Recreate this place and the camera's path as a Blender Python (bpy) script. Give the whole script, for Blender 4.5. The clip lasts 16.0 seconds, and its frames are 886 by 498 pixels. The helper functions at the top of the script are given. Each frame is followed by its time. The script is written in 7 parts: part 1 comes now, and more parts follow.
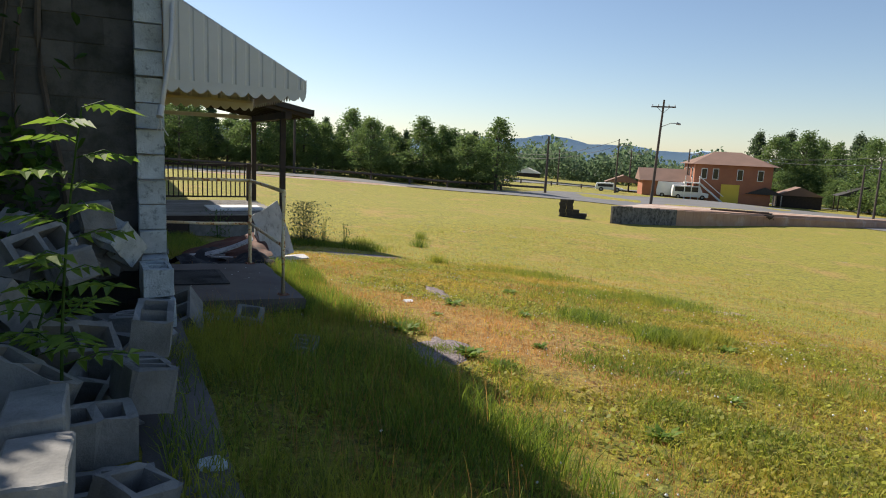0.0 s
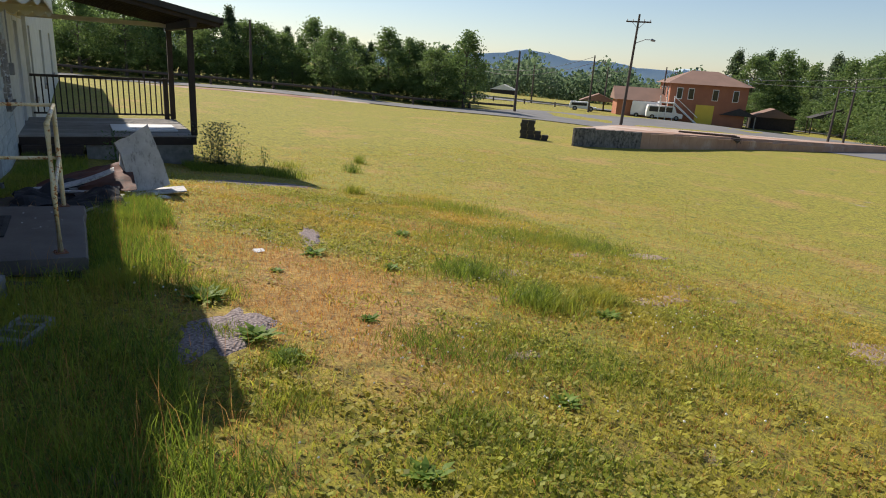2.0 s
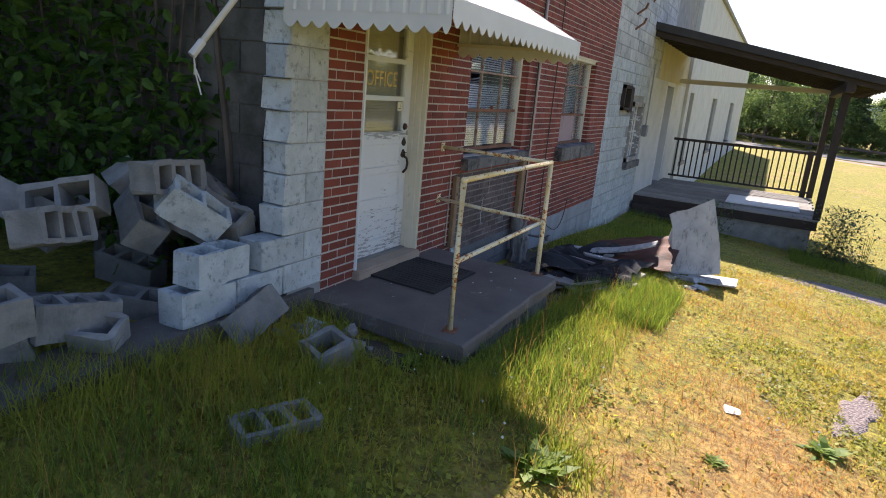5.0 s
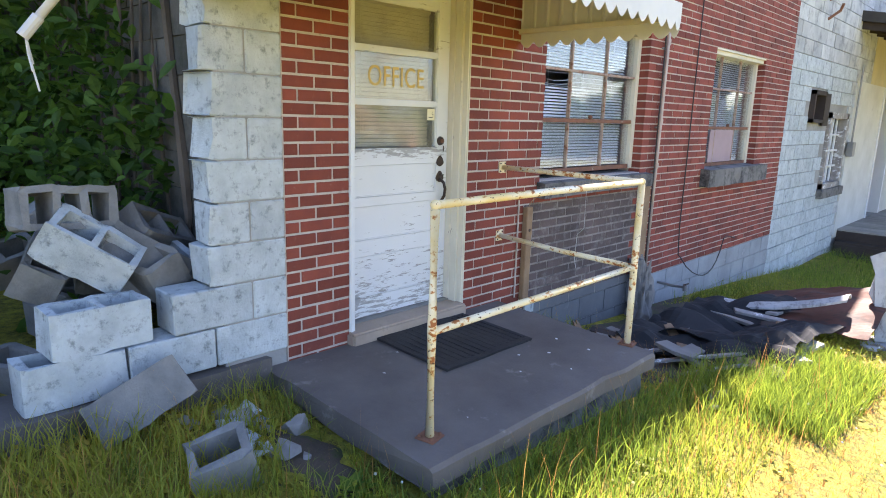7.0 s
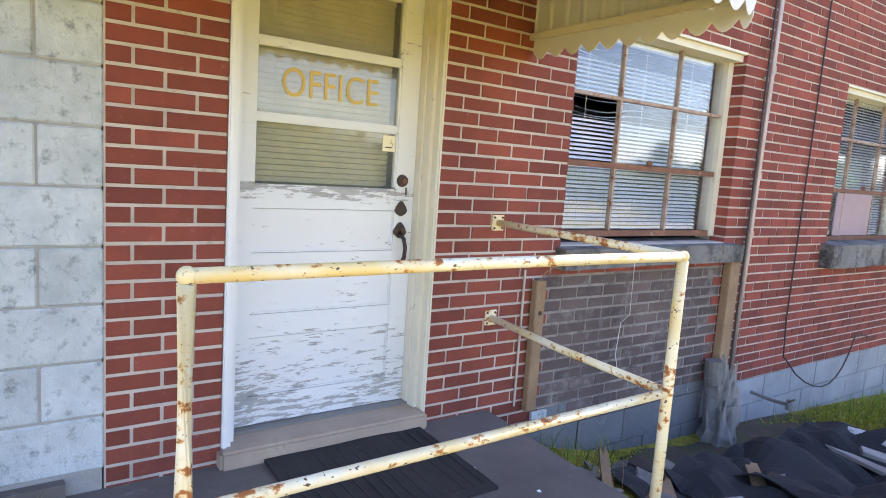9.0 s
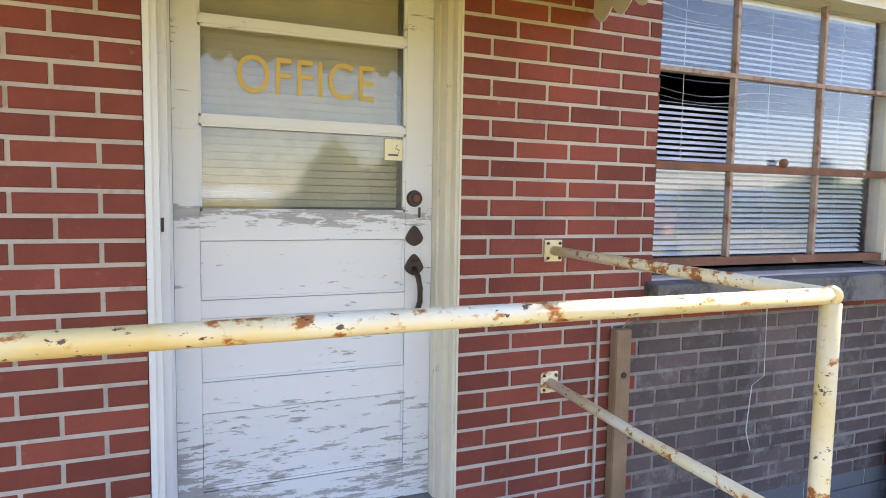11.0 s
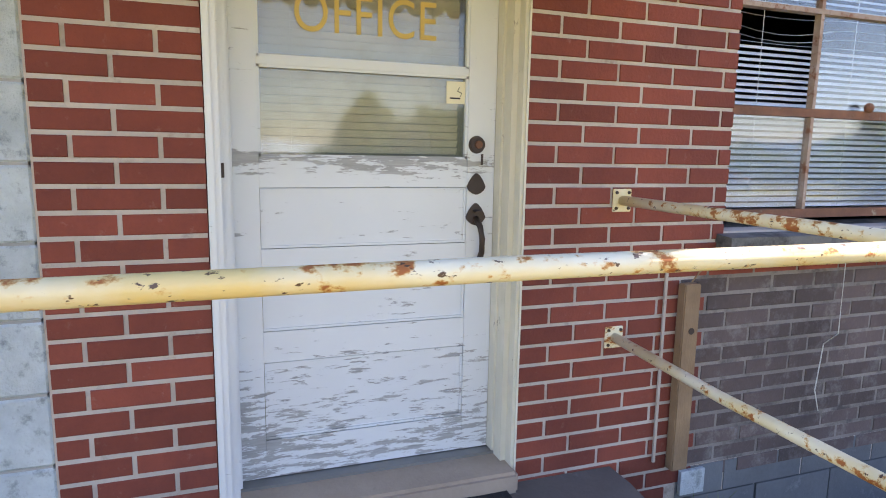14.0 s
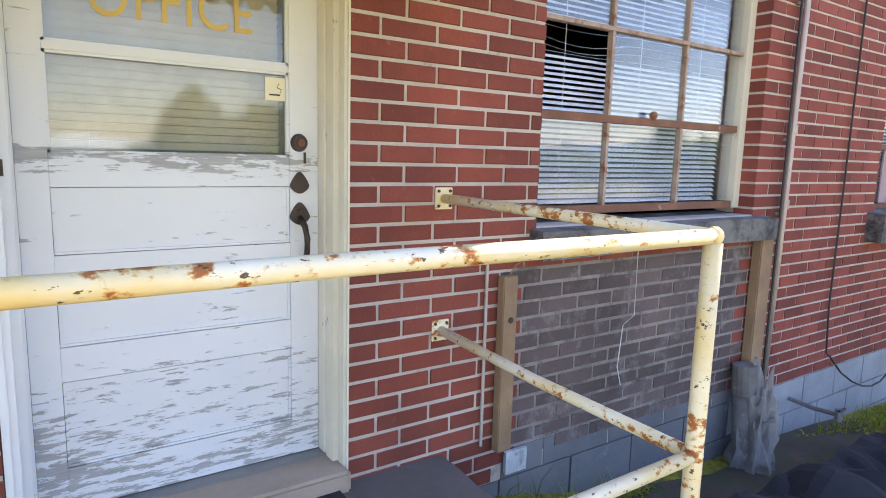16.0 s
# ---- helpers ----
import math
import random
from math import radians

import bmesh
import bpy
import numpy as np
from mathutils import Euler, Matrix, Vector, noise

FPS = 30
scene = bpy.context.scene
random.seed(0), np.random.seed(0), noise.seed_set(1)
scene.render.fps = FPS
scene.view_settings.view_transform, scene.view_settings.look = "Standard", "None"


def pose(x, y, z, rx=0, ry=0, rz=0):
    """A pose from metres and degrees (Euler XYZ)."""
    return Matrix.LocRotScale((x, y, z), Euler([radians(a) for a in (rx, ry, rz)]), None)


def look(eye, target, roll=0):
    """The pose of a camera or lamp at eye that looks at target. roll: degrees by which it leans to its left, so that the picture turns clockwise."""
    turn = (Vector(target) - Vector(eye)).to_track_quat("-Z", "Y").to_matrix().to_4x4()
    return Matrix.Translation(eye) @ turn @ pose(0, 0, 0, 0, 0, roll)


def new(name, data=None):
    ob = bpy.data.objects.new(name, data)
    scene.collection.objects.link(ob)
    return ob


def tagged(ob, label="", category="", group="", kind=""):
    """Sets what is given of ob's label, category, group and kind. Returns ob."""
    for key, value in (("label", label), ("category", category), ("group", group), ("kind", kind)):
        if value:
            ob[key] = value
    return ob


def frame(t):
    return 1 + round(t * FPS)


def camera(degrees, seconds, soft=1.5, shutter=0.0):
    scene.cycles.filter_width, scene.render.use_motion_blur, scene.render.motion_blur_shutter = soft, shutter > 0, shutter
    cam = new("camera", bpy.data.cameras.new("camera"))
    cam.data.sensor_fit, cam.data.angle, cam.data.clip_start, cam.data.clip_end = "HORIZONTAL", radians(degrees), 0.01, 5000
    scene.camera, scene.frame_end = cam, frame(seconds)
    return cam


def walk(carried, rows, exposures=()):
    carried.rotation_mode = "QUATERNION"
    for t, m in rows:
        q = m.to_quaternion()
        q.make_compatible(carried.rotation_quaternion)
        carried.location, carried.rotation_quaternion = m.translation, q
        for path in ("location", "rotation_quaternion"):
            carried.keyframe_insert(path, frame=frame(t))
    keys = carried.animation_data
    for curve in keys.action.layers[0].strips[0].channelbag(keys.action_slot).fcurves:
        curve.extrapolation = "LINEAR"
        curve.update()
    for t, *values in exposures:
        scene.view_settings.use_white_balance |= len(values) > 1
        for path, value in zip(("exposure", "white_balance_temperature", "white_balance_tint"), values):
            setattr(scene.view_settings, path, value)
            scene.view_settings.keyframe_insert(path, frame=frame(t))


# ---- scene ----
cam = camera(70.45, 16.0, 1.0)
PATH = [
    (0, (-0.351, -5.768, 1.447), (0.568, -4.019, 1.14), 2.7),
    (0.5, (0.09, -5.58, 1.477), (0.808, -3.775, 1.003), 2.5),
    (1, (0.421, -5.318, 1.494), (1.286, -3.578, 1.023), -0.1),
    (1.5, (0.801, -5.435, 1.55), (1.91, -3.839, 1.077), 3.4),
    (2, (1.26, -5.365, 1.589), (2.228, -3.706, 1.032), 3.7),
    (2.5, (1.671, -5.117, 1.671), (2.238, -3.271, 1.152), 3.1),
    (3, (2.004, -4.819, 1.631), (2.081, -2.904, 1.059), 4.2),
    (3.5, (2.133, -4.46, 1.624), (1.952, -2.504, 1.249), 7.9),
    (4, (2.333, -4.066, 1.629), (1.939, -2.142, 1.251), 5.0),
    (4.2, (2.441, -3.945, 1.646), (1.922, -2.065, 1.203), 5.3),
    (6.3, (2.725, -2.177, 1.36), (1.618, -0.585, 0.869), 1.1),
    (6.5, (2.726, -2.017, 1.396), (1.584, -0.454, 0.893), 0.5),
    (7, (2.74, -1.603, 1.345), (1.374, -0.201, 0.931), 1.6),
    (7.5, (2.672, -1.252, 1.309), (1.268, 0.129, 0.961), 2.6),
    (8, (2.625, -0.869, 1.288), (1.27, 0.571, 0.99), -0.8),
    (8.5, (2.537, -0.48, 1.278), (0.987, 0.74, 0.946), 1.1),
    (9, (2.354, -0.196, 1.26), (0.729, 0.942, 1.005), 3.9),
    (9.5, (2.186, 0.081, 1.242), (0.499, 1.119, 0.966), 1.1),
    (9.7, (2.142, 0.191, 1.198), (0.392, 1.139, 1.004), 0.7),
    (11.8, (1.803, 0.594, 1.181), (-0.048, 1.329, 0.999), 0.5),
    (12, (1.793, 0.561, 1.17), (-0.039, 1.33, 0.942), 0.1),
    (12.5, (1.778, 0.511, 1.16), (-0.083, 1.161, 0.824), 0.4),
    (13, (1.783, 0.511, 1.149), (-0.074, 1.183, 0.834), 0.2),
    (13.5, (1.79, 0.51, 1.18), (-0.061, 1.202, 0.873), 0.8),
    (14, (1.784, 0.498, 1.164), (-0.078, 1.162, 0.859), 1.0),
    (14.5, (1.78, 0.492, 1.152), (-0.072, 1.196, 0.877), 0.7),
    (15, (1.782, 0.51, 1.163), (-0.015, 1.338, 0.872), 1.5),
    (15.5, (1.792, 0.527, 1.158), (0.106, 1.559, 0.854), 1.1),
    (16, (1.811, 0.533, 1.164), (0.178, 1.649, 0.868), 1.6),
]
walk(cam, [(t, look(eye, target, roll)) for t, eye, target, roll in PATH],
     exposures=[(0.0, 0.47, 6600, 13), (2.0, 0.36, 6550, 14), (3.0, 0.5, 6600, 19), (3.5, 0.86, 6650, 22), (4.2, 0.92, 6650, 23), (6.3, 2.2, 6450, 22), (8.0, 2.75, 6650, 26), (9.7, 2.8, 6750, 26), (12.0, 2.44, 6800, 28), (15.0, 2.53, 6750, 26), (16.0, 2.7, 6750, 26)])

# ---- world and sun ----
SUN_AZ, SUN_EL = radians(-19.2), radians(41.8)
world = bpy.data.worlds.new("world")
scene.world = world
world.use_nodes = True
wn = world.node_tree.nodes
sky = wn.new("ShaderNodeTexSky")
sky.sky_type = "NISHITA"
sky.sun_disc = False
sky.sun_elevation, sky.sun_rotation = SUN_EL, SUN_AZ
sky.air_density, sky.dust_density, sky.ozone_density = 1.0, 0.3, 2.4
wn["Background"].inputs[1].default_value = 0.088
world.node_tree.links.new(sky.outputs[0], wn["Background"].inputs[0])
sun_dir = Vector((math.sin(SUN_AZ) * math.cos(SUN_EL), math.cos(SUN_AZ) * math.cos(SUN_EL), math.sin(SUN_EL)))
sun = new("sun", bpy.data.lights.new("sun", "SUN"))
sun.data.energy, sun.data.angle, sun.data.color = 5.0, radians(0.55), (1.0, 0.93, 0.8)
sun.matrix_world = look(sun_dir * 30, (0, 0, 0))


# ---- materials ----
def nodes_of(name):
    m = bpy.data.materials.new(name)
    m.use_nodes = True
    return m, m.node_tree.nodes, m.node_tree.links, m.node_tree.nodes["Principled BSDF"]


def noise_node(n, l, scale, detail=6.0, rough=0.6, stretch=(1, 1, 1)):
    mp = n.new("ShaderNodeMapping")
    mp.inputs["Scale"].default_value = stretch
    tx = n.new("ShaderNodeTexNoise")
    tx.inputs["Scale"].default_value, tx.inputs["Detail"].default_value, tx.inputs["Roughness"].default_value = scale, detail, rough
    geo = n.new("ShaderNodeNewGeometry")
    l.new(geo.outputs["Position"], mp.inputs[0])
    l.new(mp.outputs[0], tx.inputs["Vector"])
    return tx


def ramp_node(n, l, src, a, b, ca=(0, 0, 0), cb=(1, 1, 1)):
    r = n.new("ShaderNodeValToRGB")
    r.color_ramp.elements[0].position, r.color_ramp.elements[1].position = a, b
    r.color_ramp.elements[0].color, r.color_ramp.elements[1].color = (*ca, 1), (*cb, 1)
    l.new(src, r.inputs[0])
    return r


def mix_node(n, l, fac, a, b, mode="MIX"):
    x = n.new("ShaderNodeMix")
    x.data_type, x.blend_type = "RGBA", mode
    for sock, v in ((x.inputs[0], fac), (x.inputs[6], a), (x.inputs[7], b)):
        if isinstance(v, (int, float)):
            sock.default_value = v
        elif isinstance(v, tuple):
            sock.default_value = (*v, 1)
        else:
            l.new(v, sock)
    return x.outputs[2]


def bump_node(n, l, src, bsdf, strength, dist):
    b = n.new("ShaderNodeBump")
    b.inputs["Strength"].default_value, b.inputs["Distance"].default_value = strength, dist
    l.new(src, b.inputs["Height"])
    l.new(b.outputs[0], bsdf.inputs["Normal"])


def material(name, light, dark, rough=0.8, fine=40.0, coarse=2.5, stain=None, stain_at=(0.55, 0.7), stain_scale=5.0,
             bump=0.3, metal=0.0, vary=0.0, stretch=(1, 1, 1), spread=(0.35, 0.68), island=False, stain_stretch=None, bump_dist=0.004):
    """Two scales of noise between two tones, an optional third tone in patches, and fine relief."""
    m, n, l, p = nodes_of(name)
    f = noise_node(n, l, fine, 5, 0.65, stretch)
    c = noise_node(n, l, coarse, 5, 0.6)
    col = mix_node(n, l, ramp_node(n, l, c.outputs[0], *spread).outputs[0], light, dark)
    tone = mix_node(n, l, 0.35, col, mix_node(n, l, f.outputs[0], dark, light))
    if stain:
        s = noise_node(n, l, stain_scale, 8, 0.72, stain_stretch or (1, 1, 1))
        tone = mix_node(n, l, ramp_node(n, l, s.outputs[0], *stain_at).outputs[0], tone, stain)
    if vary:
        src = n.new("ShaderNodeNewGeometry").outputs["Random Per Island"] if island else n.new("ShaderNodeObjectInfo").outputs["Random"]
        r = ramp_node(n, l, src, 0, 1, (1 - vary,) * 3, (1 + vary * 0.6,) * 3)
        tone = mix_node(n, l, 1.0, tone, r.outputs[0], "MULTIPLY")
    l.new(tone, p.inputs["Base Color"])
    p.inputs["Roughness"].default_value, p.inputs["Metallic"].default_value = rough, metal
    bump_node(n, l, f.outputs[0], p, bump, bump_dist)
    return m


M = {}
M["brick"] = material("brick_red", (0.275, 0.064, 0.039), (0.15, 0.037, 0.027), 0.9, 90, 3, (0.30, 0.15, 0.12), (0.60, 0.80), 22, 0.7, vary=0.25)
M["brick_island"] = material("brick_red_joined", (0.28, 0.064, 0.042), (0.155, 0.036, 0.028), 0.9, 60, 5, (0.34, 0.16, 0.12), (0.66, 0.82), 14, 0.5, vary=0.32, island=True)
M["brick_grey"] = material("brick_weathered", (0.15, 0.108, 0.10), (0.06, 0.047, 0.046), 0.95, 60, 1.8, (0.21, 0.19, 0.18), (0.52, 0.7), 7, 0.6, vary=0.25)
M["mortar"] = material("mortar", (0.56, 0.49, 0.43), (0.36, 0.31, 0.27), 0.95, 90, 4, (0.24, 0.19, 0.165), (0.58, 0.74), 9, 0.6)
M["mortar_dark"] = material("mortar_sooty", (0.30, 0.265, 0.24), (0.12, 0.105, 0.10), 0.95, 90, 2.5, (0.075, 0.066, 0.063), (0.50, 0.66), 4, 0.6)
M["block"] = material("block_painted", (0.55, 0.60, 0.615), (0.38, 0.425, 0.44), 0.9, 75, 7, (0.22, 0.245, 0.255), (0.53, 0.67), 18, 0.9, vary=0.10, bump_dist=0.008, spread=(0.40, 0.62))
M["block_island"] = material("block_painted_joined", (0.60, 0.61, 0.60), (0.36, 0.38, 0.39), 0.9, 55, 2.5, (0.20, 0.21, 0.22), (0.5, 0.7), 4, 0.7, vary=0.2, island=True, bump_dist=0.006)
M["block_raw"] = material("block_bare", (0.30, 0.295, 0.28), (0.14, 0.14, 0.135), 0.95, 70, 6, (0.12, 0.12, 0.12), (0.6, 0.75), 7, 0.8, vary=0.25, bump_dist=0.006)
# much darker tone of the bare block, for the ruin's walls
M["block_dark"] = material("block_near_black", (0.13, 0.125, 0.115), (0.055, 0.053, 0.048), 0.95, 60, 3, (0.035, 0.04, 0.03), (0.5, 0.7), 3, 0.8, vary=0.25)
M["block_core"] = material("block_joint", (0.38, 0.37, 0.35), (0.22, 0.22, 0.21), 0.95, 60, 4, bump=0.7)
M["foundation"] = material("foundation_block", (0.34, 0.36, 0.38), (0.20, 0.215, 0.23), 0.92, 60, 3, (0.46, 0.48, 0.5), (0.6, 0.75), 6, 0.6, vary=0.15, island=True)
M["foundation_dark"] = material("foundation_sooty", (0.17, 0.18, 0.19), (0.085, 0.09, 0.098), 0.92, 60, 2.5, (0.27, 0.285, 0.30), (0.58, 0.74), 5, 0.6, vary=0.12)
M["tan_step"] = material("tan_concrete", (0.44, 0.35, 0.27), (0.27, 0.21, 0.165), 0.9, 70, 3, (0.16, 0.14, 0.12), (0.60, 0.75), 7, 0.6)
M["concrete"] = material("concrete_worn", (0.165, 0.145, 0.13), (0.085, 0.073, 0.066), 0.9, 70, 2.2, (0.26, 0.24, 0.22), (0.6, 0.75), 6, 0.6, bump_dist=0.005)
M["concrete_sill"] = material("concrete_sill", (0.36, 0.33, 0.28), (0.20, 0.18, 0.16), 0.9, 70, 3, (0.06, 0.058, 0.055), (0.56, 0.72), 5, 0.6)
M["concrete_dark"] = material("concrete_sooty", (0.22, 0.21, 0.2), (0.10, 0.098, 0.095), 0.92, 70, 3, (0.035, 0.034, 0.034), (0.46, 0.62), 5, 0.6)
M["rubber"] = material("rubber_mat", (0.022, 0.022, 0.024), (0.012, 0.012, 0.013), 0.8, 150, 8, (0.07, 0.065, 0.06), (0.7, 0.78), 60, 0.8)
M["white_wood"] = material("white_peeling_paint", (0.74, 0.755, 0.76), (0.66, 0.675, 0.68), 0.6, 30, 3, (0.28, 0.275, 0.27), (0.645, 0.66), 9, 0.25, stain_stretch=(1, 0.35, 2.4))
M["bare_wood"] = material("bare_grey_wood", (0.42, 0.39, 0.36), (0.16, 0.145, 0.135), 0.85, 60, 6, (0.70, 0.71, 0.71), (0.56, 0.58), 8, 0.6, stretch=(1, 0.15, 3), stain_stretch=(1, 0.6, 1.8))
M["cream"] = material("cream_paint", (0.70, 0.665, 0.55), (0.56, 0.53, 0.42), 0.65, 40, 3, (0.30, 0.27, 0.22), (0.645, 0.67), 16, 0.3, stain_stretch=(1, 1, 0.35))
M["rust"] = material("rusty_steel", (0.26, 0.11, 0.06), (0.11, 0.05, 0.03), 0.8, 60, 9, (0.40, 0.33, 0.24), (0.6, 0.7), 18, 0.6)
M["sash"] = material("rusty_white_sash", (0.46, 0.38, 0.32), (0.24, 0.12, 0.07), 0.75, 60, 9, (0.20, 0.075, 0.035), (0.52, 0.62), 20, 0.6)
M["iron"] = material("old_brown_iron", (0.085, 0.06, 0.05), (0.04, 0.03, 0.027), 0.55, 80, 10, metal=0.5)
M["awning"] = material("awning_metal", (0.62, 0.62, 0.60), (0.52, 0.52, 0.50), 0.45, 20, 2, (0.34, 0.33, 0.30), (0.66, 0.78), 7, 0.1)
M["awning_under"] = material("awning_cream", (0.60, 0.56, 0.44), (0.50, 0.46, 0.36), 0.55, 20, 3, (0.3, 0.27, 0.2), (0.68, 0.8), 7, 0.1)
M["wood"] = material("weathered_board", (0.34, 0.225, 0.13), (0.17, 0.105, 0.06), 0.85, 40, 5, stretch=(6, 6, 0.7), bump=0.6)
M["dark_soil"] = material("damp_dark_soil", (0.115, 0.085, 0.06), (0.05, 0.04, 0.03), 0.95, 50, 4, (0.06, 0.075, 0.025), (0.5, 0.62), 9, 0.9, bump_dist=0.012)
M["dark_wood"] = material("dark_stained_wood", (0.055, 0.038, 0.03), (0.025, 0.018, 0.015), 0.8, 40, 4, bump=0.4)
M["deck"] = material("grey_deck_board", (0.34, 0.32, 0.29), (0.20, 0.185, 0.17), 0.85, 40, 3, bump=0.5, vary=0.25)
M["shingle"] = material("dark_roofing", (0.06, 0.055, 0.052), (0.03, 0.028, 0.027), 0.9, 80, 3, bump=0.6)
M["felt"] = material("roofing_felt", (0.020, 0.021, 0.024), (0.010, 0.011, 0.013), 0.92, 40, 4, (0.045, 0.045, 0.05), (0.62, 0.75), 8, 0.5)
M["rust_sheet"] = material("rusty_sheet", (0.16, 0.06, 0.035), (0.06, 0.028, 0.02), 0.8, 40, 5, (0.03, 0.025, 0.022), (0.5, 0.7), 5, 0.6)
M["panel"] = material("weathered_white_panel", (0.58, 0.575, 0.56), (0.34, 0.335, 0.33), 0.75, 30, 4, (0.13, 0.12, 0.115), (0.52, 0.68), 5, 0.5, stain_stretch=(2.5, 2.5, 0.6))
M["pvc"] = material("white_pvc", (0.62, 0.62, 0.6), (0.48, 0.47, 0.45), 0.5, 30, 6)
M["conduit"] = material("galvanised_conduit", (0.50, 0.42, 0.38), (0.34, 0.28, 0.26), 0.5, 60, 6, metal=0.3)
M["cable"] = material("black_cable", (0.03, 0.025, 0.025), (0.018, 0.016, 0.016), 0.6, 60, 6)
M["lead"] = material("grey_pipe", (0.20, 0.19, 0.18), (0.09, 0.085, 0.08), 0.7, 60, 9, (0.3, 0.28, 0.26), (0.6, 0.72), 12, 0.5)
M["stucco"] = material("white_stucco", (0.66, 0.66, 0.62), (0.5, 0.5, 0.46), 0.9, 30, 2, (0.33, 0.32, 0.28), (0.62, 0.76), 5, 0.4)
M["yellow_stucco"] = material("yellowed_stucco", (0.60, 0.52, 0.30), (0.46, 0.40, 0.24), 0.9, 30, 2, (0.33, 0.29, 0.2), (0.62, 0.76), 5, 0.4)
# near-black colour stands in for the shade of the unlit rooms
M["void"] = material("unlit_interior_black", (0.035, 0.033, 0.03), (0.02, 0.019, 0.018), 0.95, 20, 3)
M["slat"] = material("blind_slat", (0.86, 0.88, 0.90), (0.76, 0.78, 0.81), 0.5, 10, 4, vary=0.08)
M["slat_cream"] = material("blind_slat_cream", (0.62, 0.58, 0.47), (0.55, 0.51, 0.42), 0.55, 10, 4)
M["plaque"] = material("cream_sticker", (0.78, 0.72, 0.50), (0.72, 0.66, 0.46), 0.5, 10, 4)
M["gold"] = material("gold_lettering", (0.60, 0.42, 0.10), (0.52, 0.36, 0.09), 0.5, 30, 6)
M["mauve"] = material("painted_metal_mauve", (0.36, 0.26, 0.28), (0.28, 0.20, 0.22), 0.6, 30, 4)
M["bark"] = material("bark", (0.13, 0.105, 0.085), (0.06, 0.05, 0.04), 0.95, 30, 5, stretch=(5, 5, 0.8), bump=0.8)
M["pole"] = material("utility_pole_wood", (0.11, 0.085, 0.07), (0.06, 0.048, 0.04), 0.9, 30, 5, stretch=(5, 5, 0.5))
M["asphalt"] = material("old_asphalt", (0.20, 0.195, 0.19), (0.13, 0.13, 0.128), 0.95, 30, 0.15, bump=0.5)
M["red_dirt"] = material("reddish_slab", (0.44, 0.29, 0.21), (0.26, 0.14, 0.09), 0.95, 4, 0.35, (0.5, 0.42, 0.36), (0.5, 0.62), 0.16, 0.4)
M["far_brick"] = material("far_brick", (0.42, 0.17, 0.09), (0.30, 0.12, 0.07), 0.9, 12, 0.6)
M["far_roof"] = material("far_brown_roof", (0.26, 0.16, 0.12), (0.19, 0.12, 0.09), 0.9, 8, 0.5)
M["white"] = material("white_paint", (0.78, 0.78, 0.77), (0.66, 0.66, 0.65), 0.5, 10, 1.0)
M["yellow"] = material("yellow_paint", (0.75, 0.55, 0.06), (0.66, 0.47, 0.05), 0.6, 10, 1.0)
M["steel"] = material("weathered_steel", (0.32, 0.32, 0.31), (0.2, 0.2, 0.2), 0.5, 20, 2, metal=0.6)
M["tyre"] = material("tyre_rubber", (0.02, 0.02, 0.02), (0.012, 0.012, 0.012), 0.8, 20, 4)
M["dark_glass"] = material("dark_window", (0.02, 0.025, 0.03), (0.012, 0.014, 0.017), 0.08, 5, 1.0, bump=0.0)
# pale blue base colour stands in for distance haze over the hills
M["hill"] = material("hill_haze_tint", (0.72, 0.86, 0.96), (0.66, 0.80, 0.92), 1.0, 0.05, 0.006, bump=0.0)
M["rock"] = material("rubble_stone", (0.36, 0.34, 0.32), (0.2, 0.19, 0.18), 0.95, 40, 8, vary=0.25)


def leaf_material(name, light, dark, yellow):
    m, n, l, p = nodes_of(name)
    g = n.new("ShaderNodeNewGeometry")
    big = noise_node(n, l, 0.5, 3)
    small = noise_node(n, l, 7.0, 5, 0.7)
    tone = mix_node(n, l, g.outputs["Random Per Island"], dark, light)
    tone = mix_node(n, l, ramp_node(n, l, big.outputs[0], 0.48, 0.66).outputs[0], tone, yellow)
    tone = mix_node(n, l, ramp_node(n, l, small.outputs[0], 0.50, 0.70).outputs[0], tone, dark)
    l.new(tone, p.inputs["Base Color"])
    p.inputs["Roughness"].default_value = 0.6
    tr = n.new("ShaderNodeBsdfTranslucent")
    l.new(tone, tr.inputs[0])
    mx = n.new("ShaderNodeMixShader")
    mx.inputs[0].default_value = 0.55
    l.new(p.outputs[0], mx.inputs[1])
    l.new(tr.outputs[0], mx.inputs[2])
    l.new(mx.outputs[0], n["Material Output"].inputs[0])
    return m


M["leaf"] = leaf_material("tree_leaf", (0.22, 0.32, 0.09), (0.075, 0.13, 0.045), (0.20, 0.27, 0.075))
# greyer, bluer copy of tree_leaf with distance haze put into its colour
M["far_leaf"] = leaf_material("tree_leaf_haze_tint", (0.19, 0.27, 0.14), (0.09, 0.145, 0.085), (0.18, 0.245, 0.12))
M["pine"] = leaf_material("pine_leaf", (0.14, 0.20, 0.09), (0.055, 0.09, 0.05), (0.12, 0.17, 0.075))
M["vine"] = leaf_material("vine_leaf", (0.12, 0.24, 0.035), (0.03, 0.08, 0.014), (0.09, 0.18, 0.03))
M["young"] = leaf_material("sapling_leaf", (0.26, 0.38, 0.05), (0.12, 0.22, 0.03), (0.28, 0.38, 0.06))
M["grass"] = leaf_material("grass_blade", (0.56, 0.54, 0.07), (0.19, 0.20, 0.028), (0.64, 0.45, 0.08))
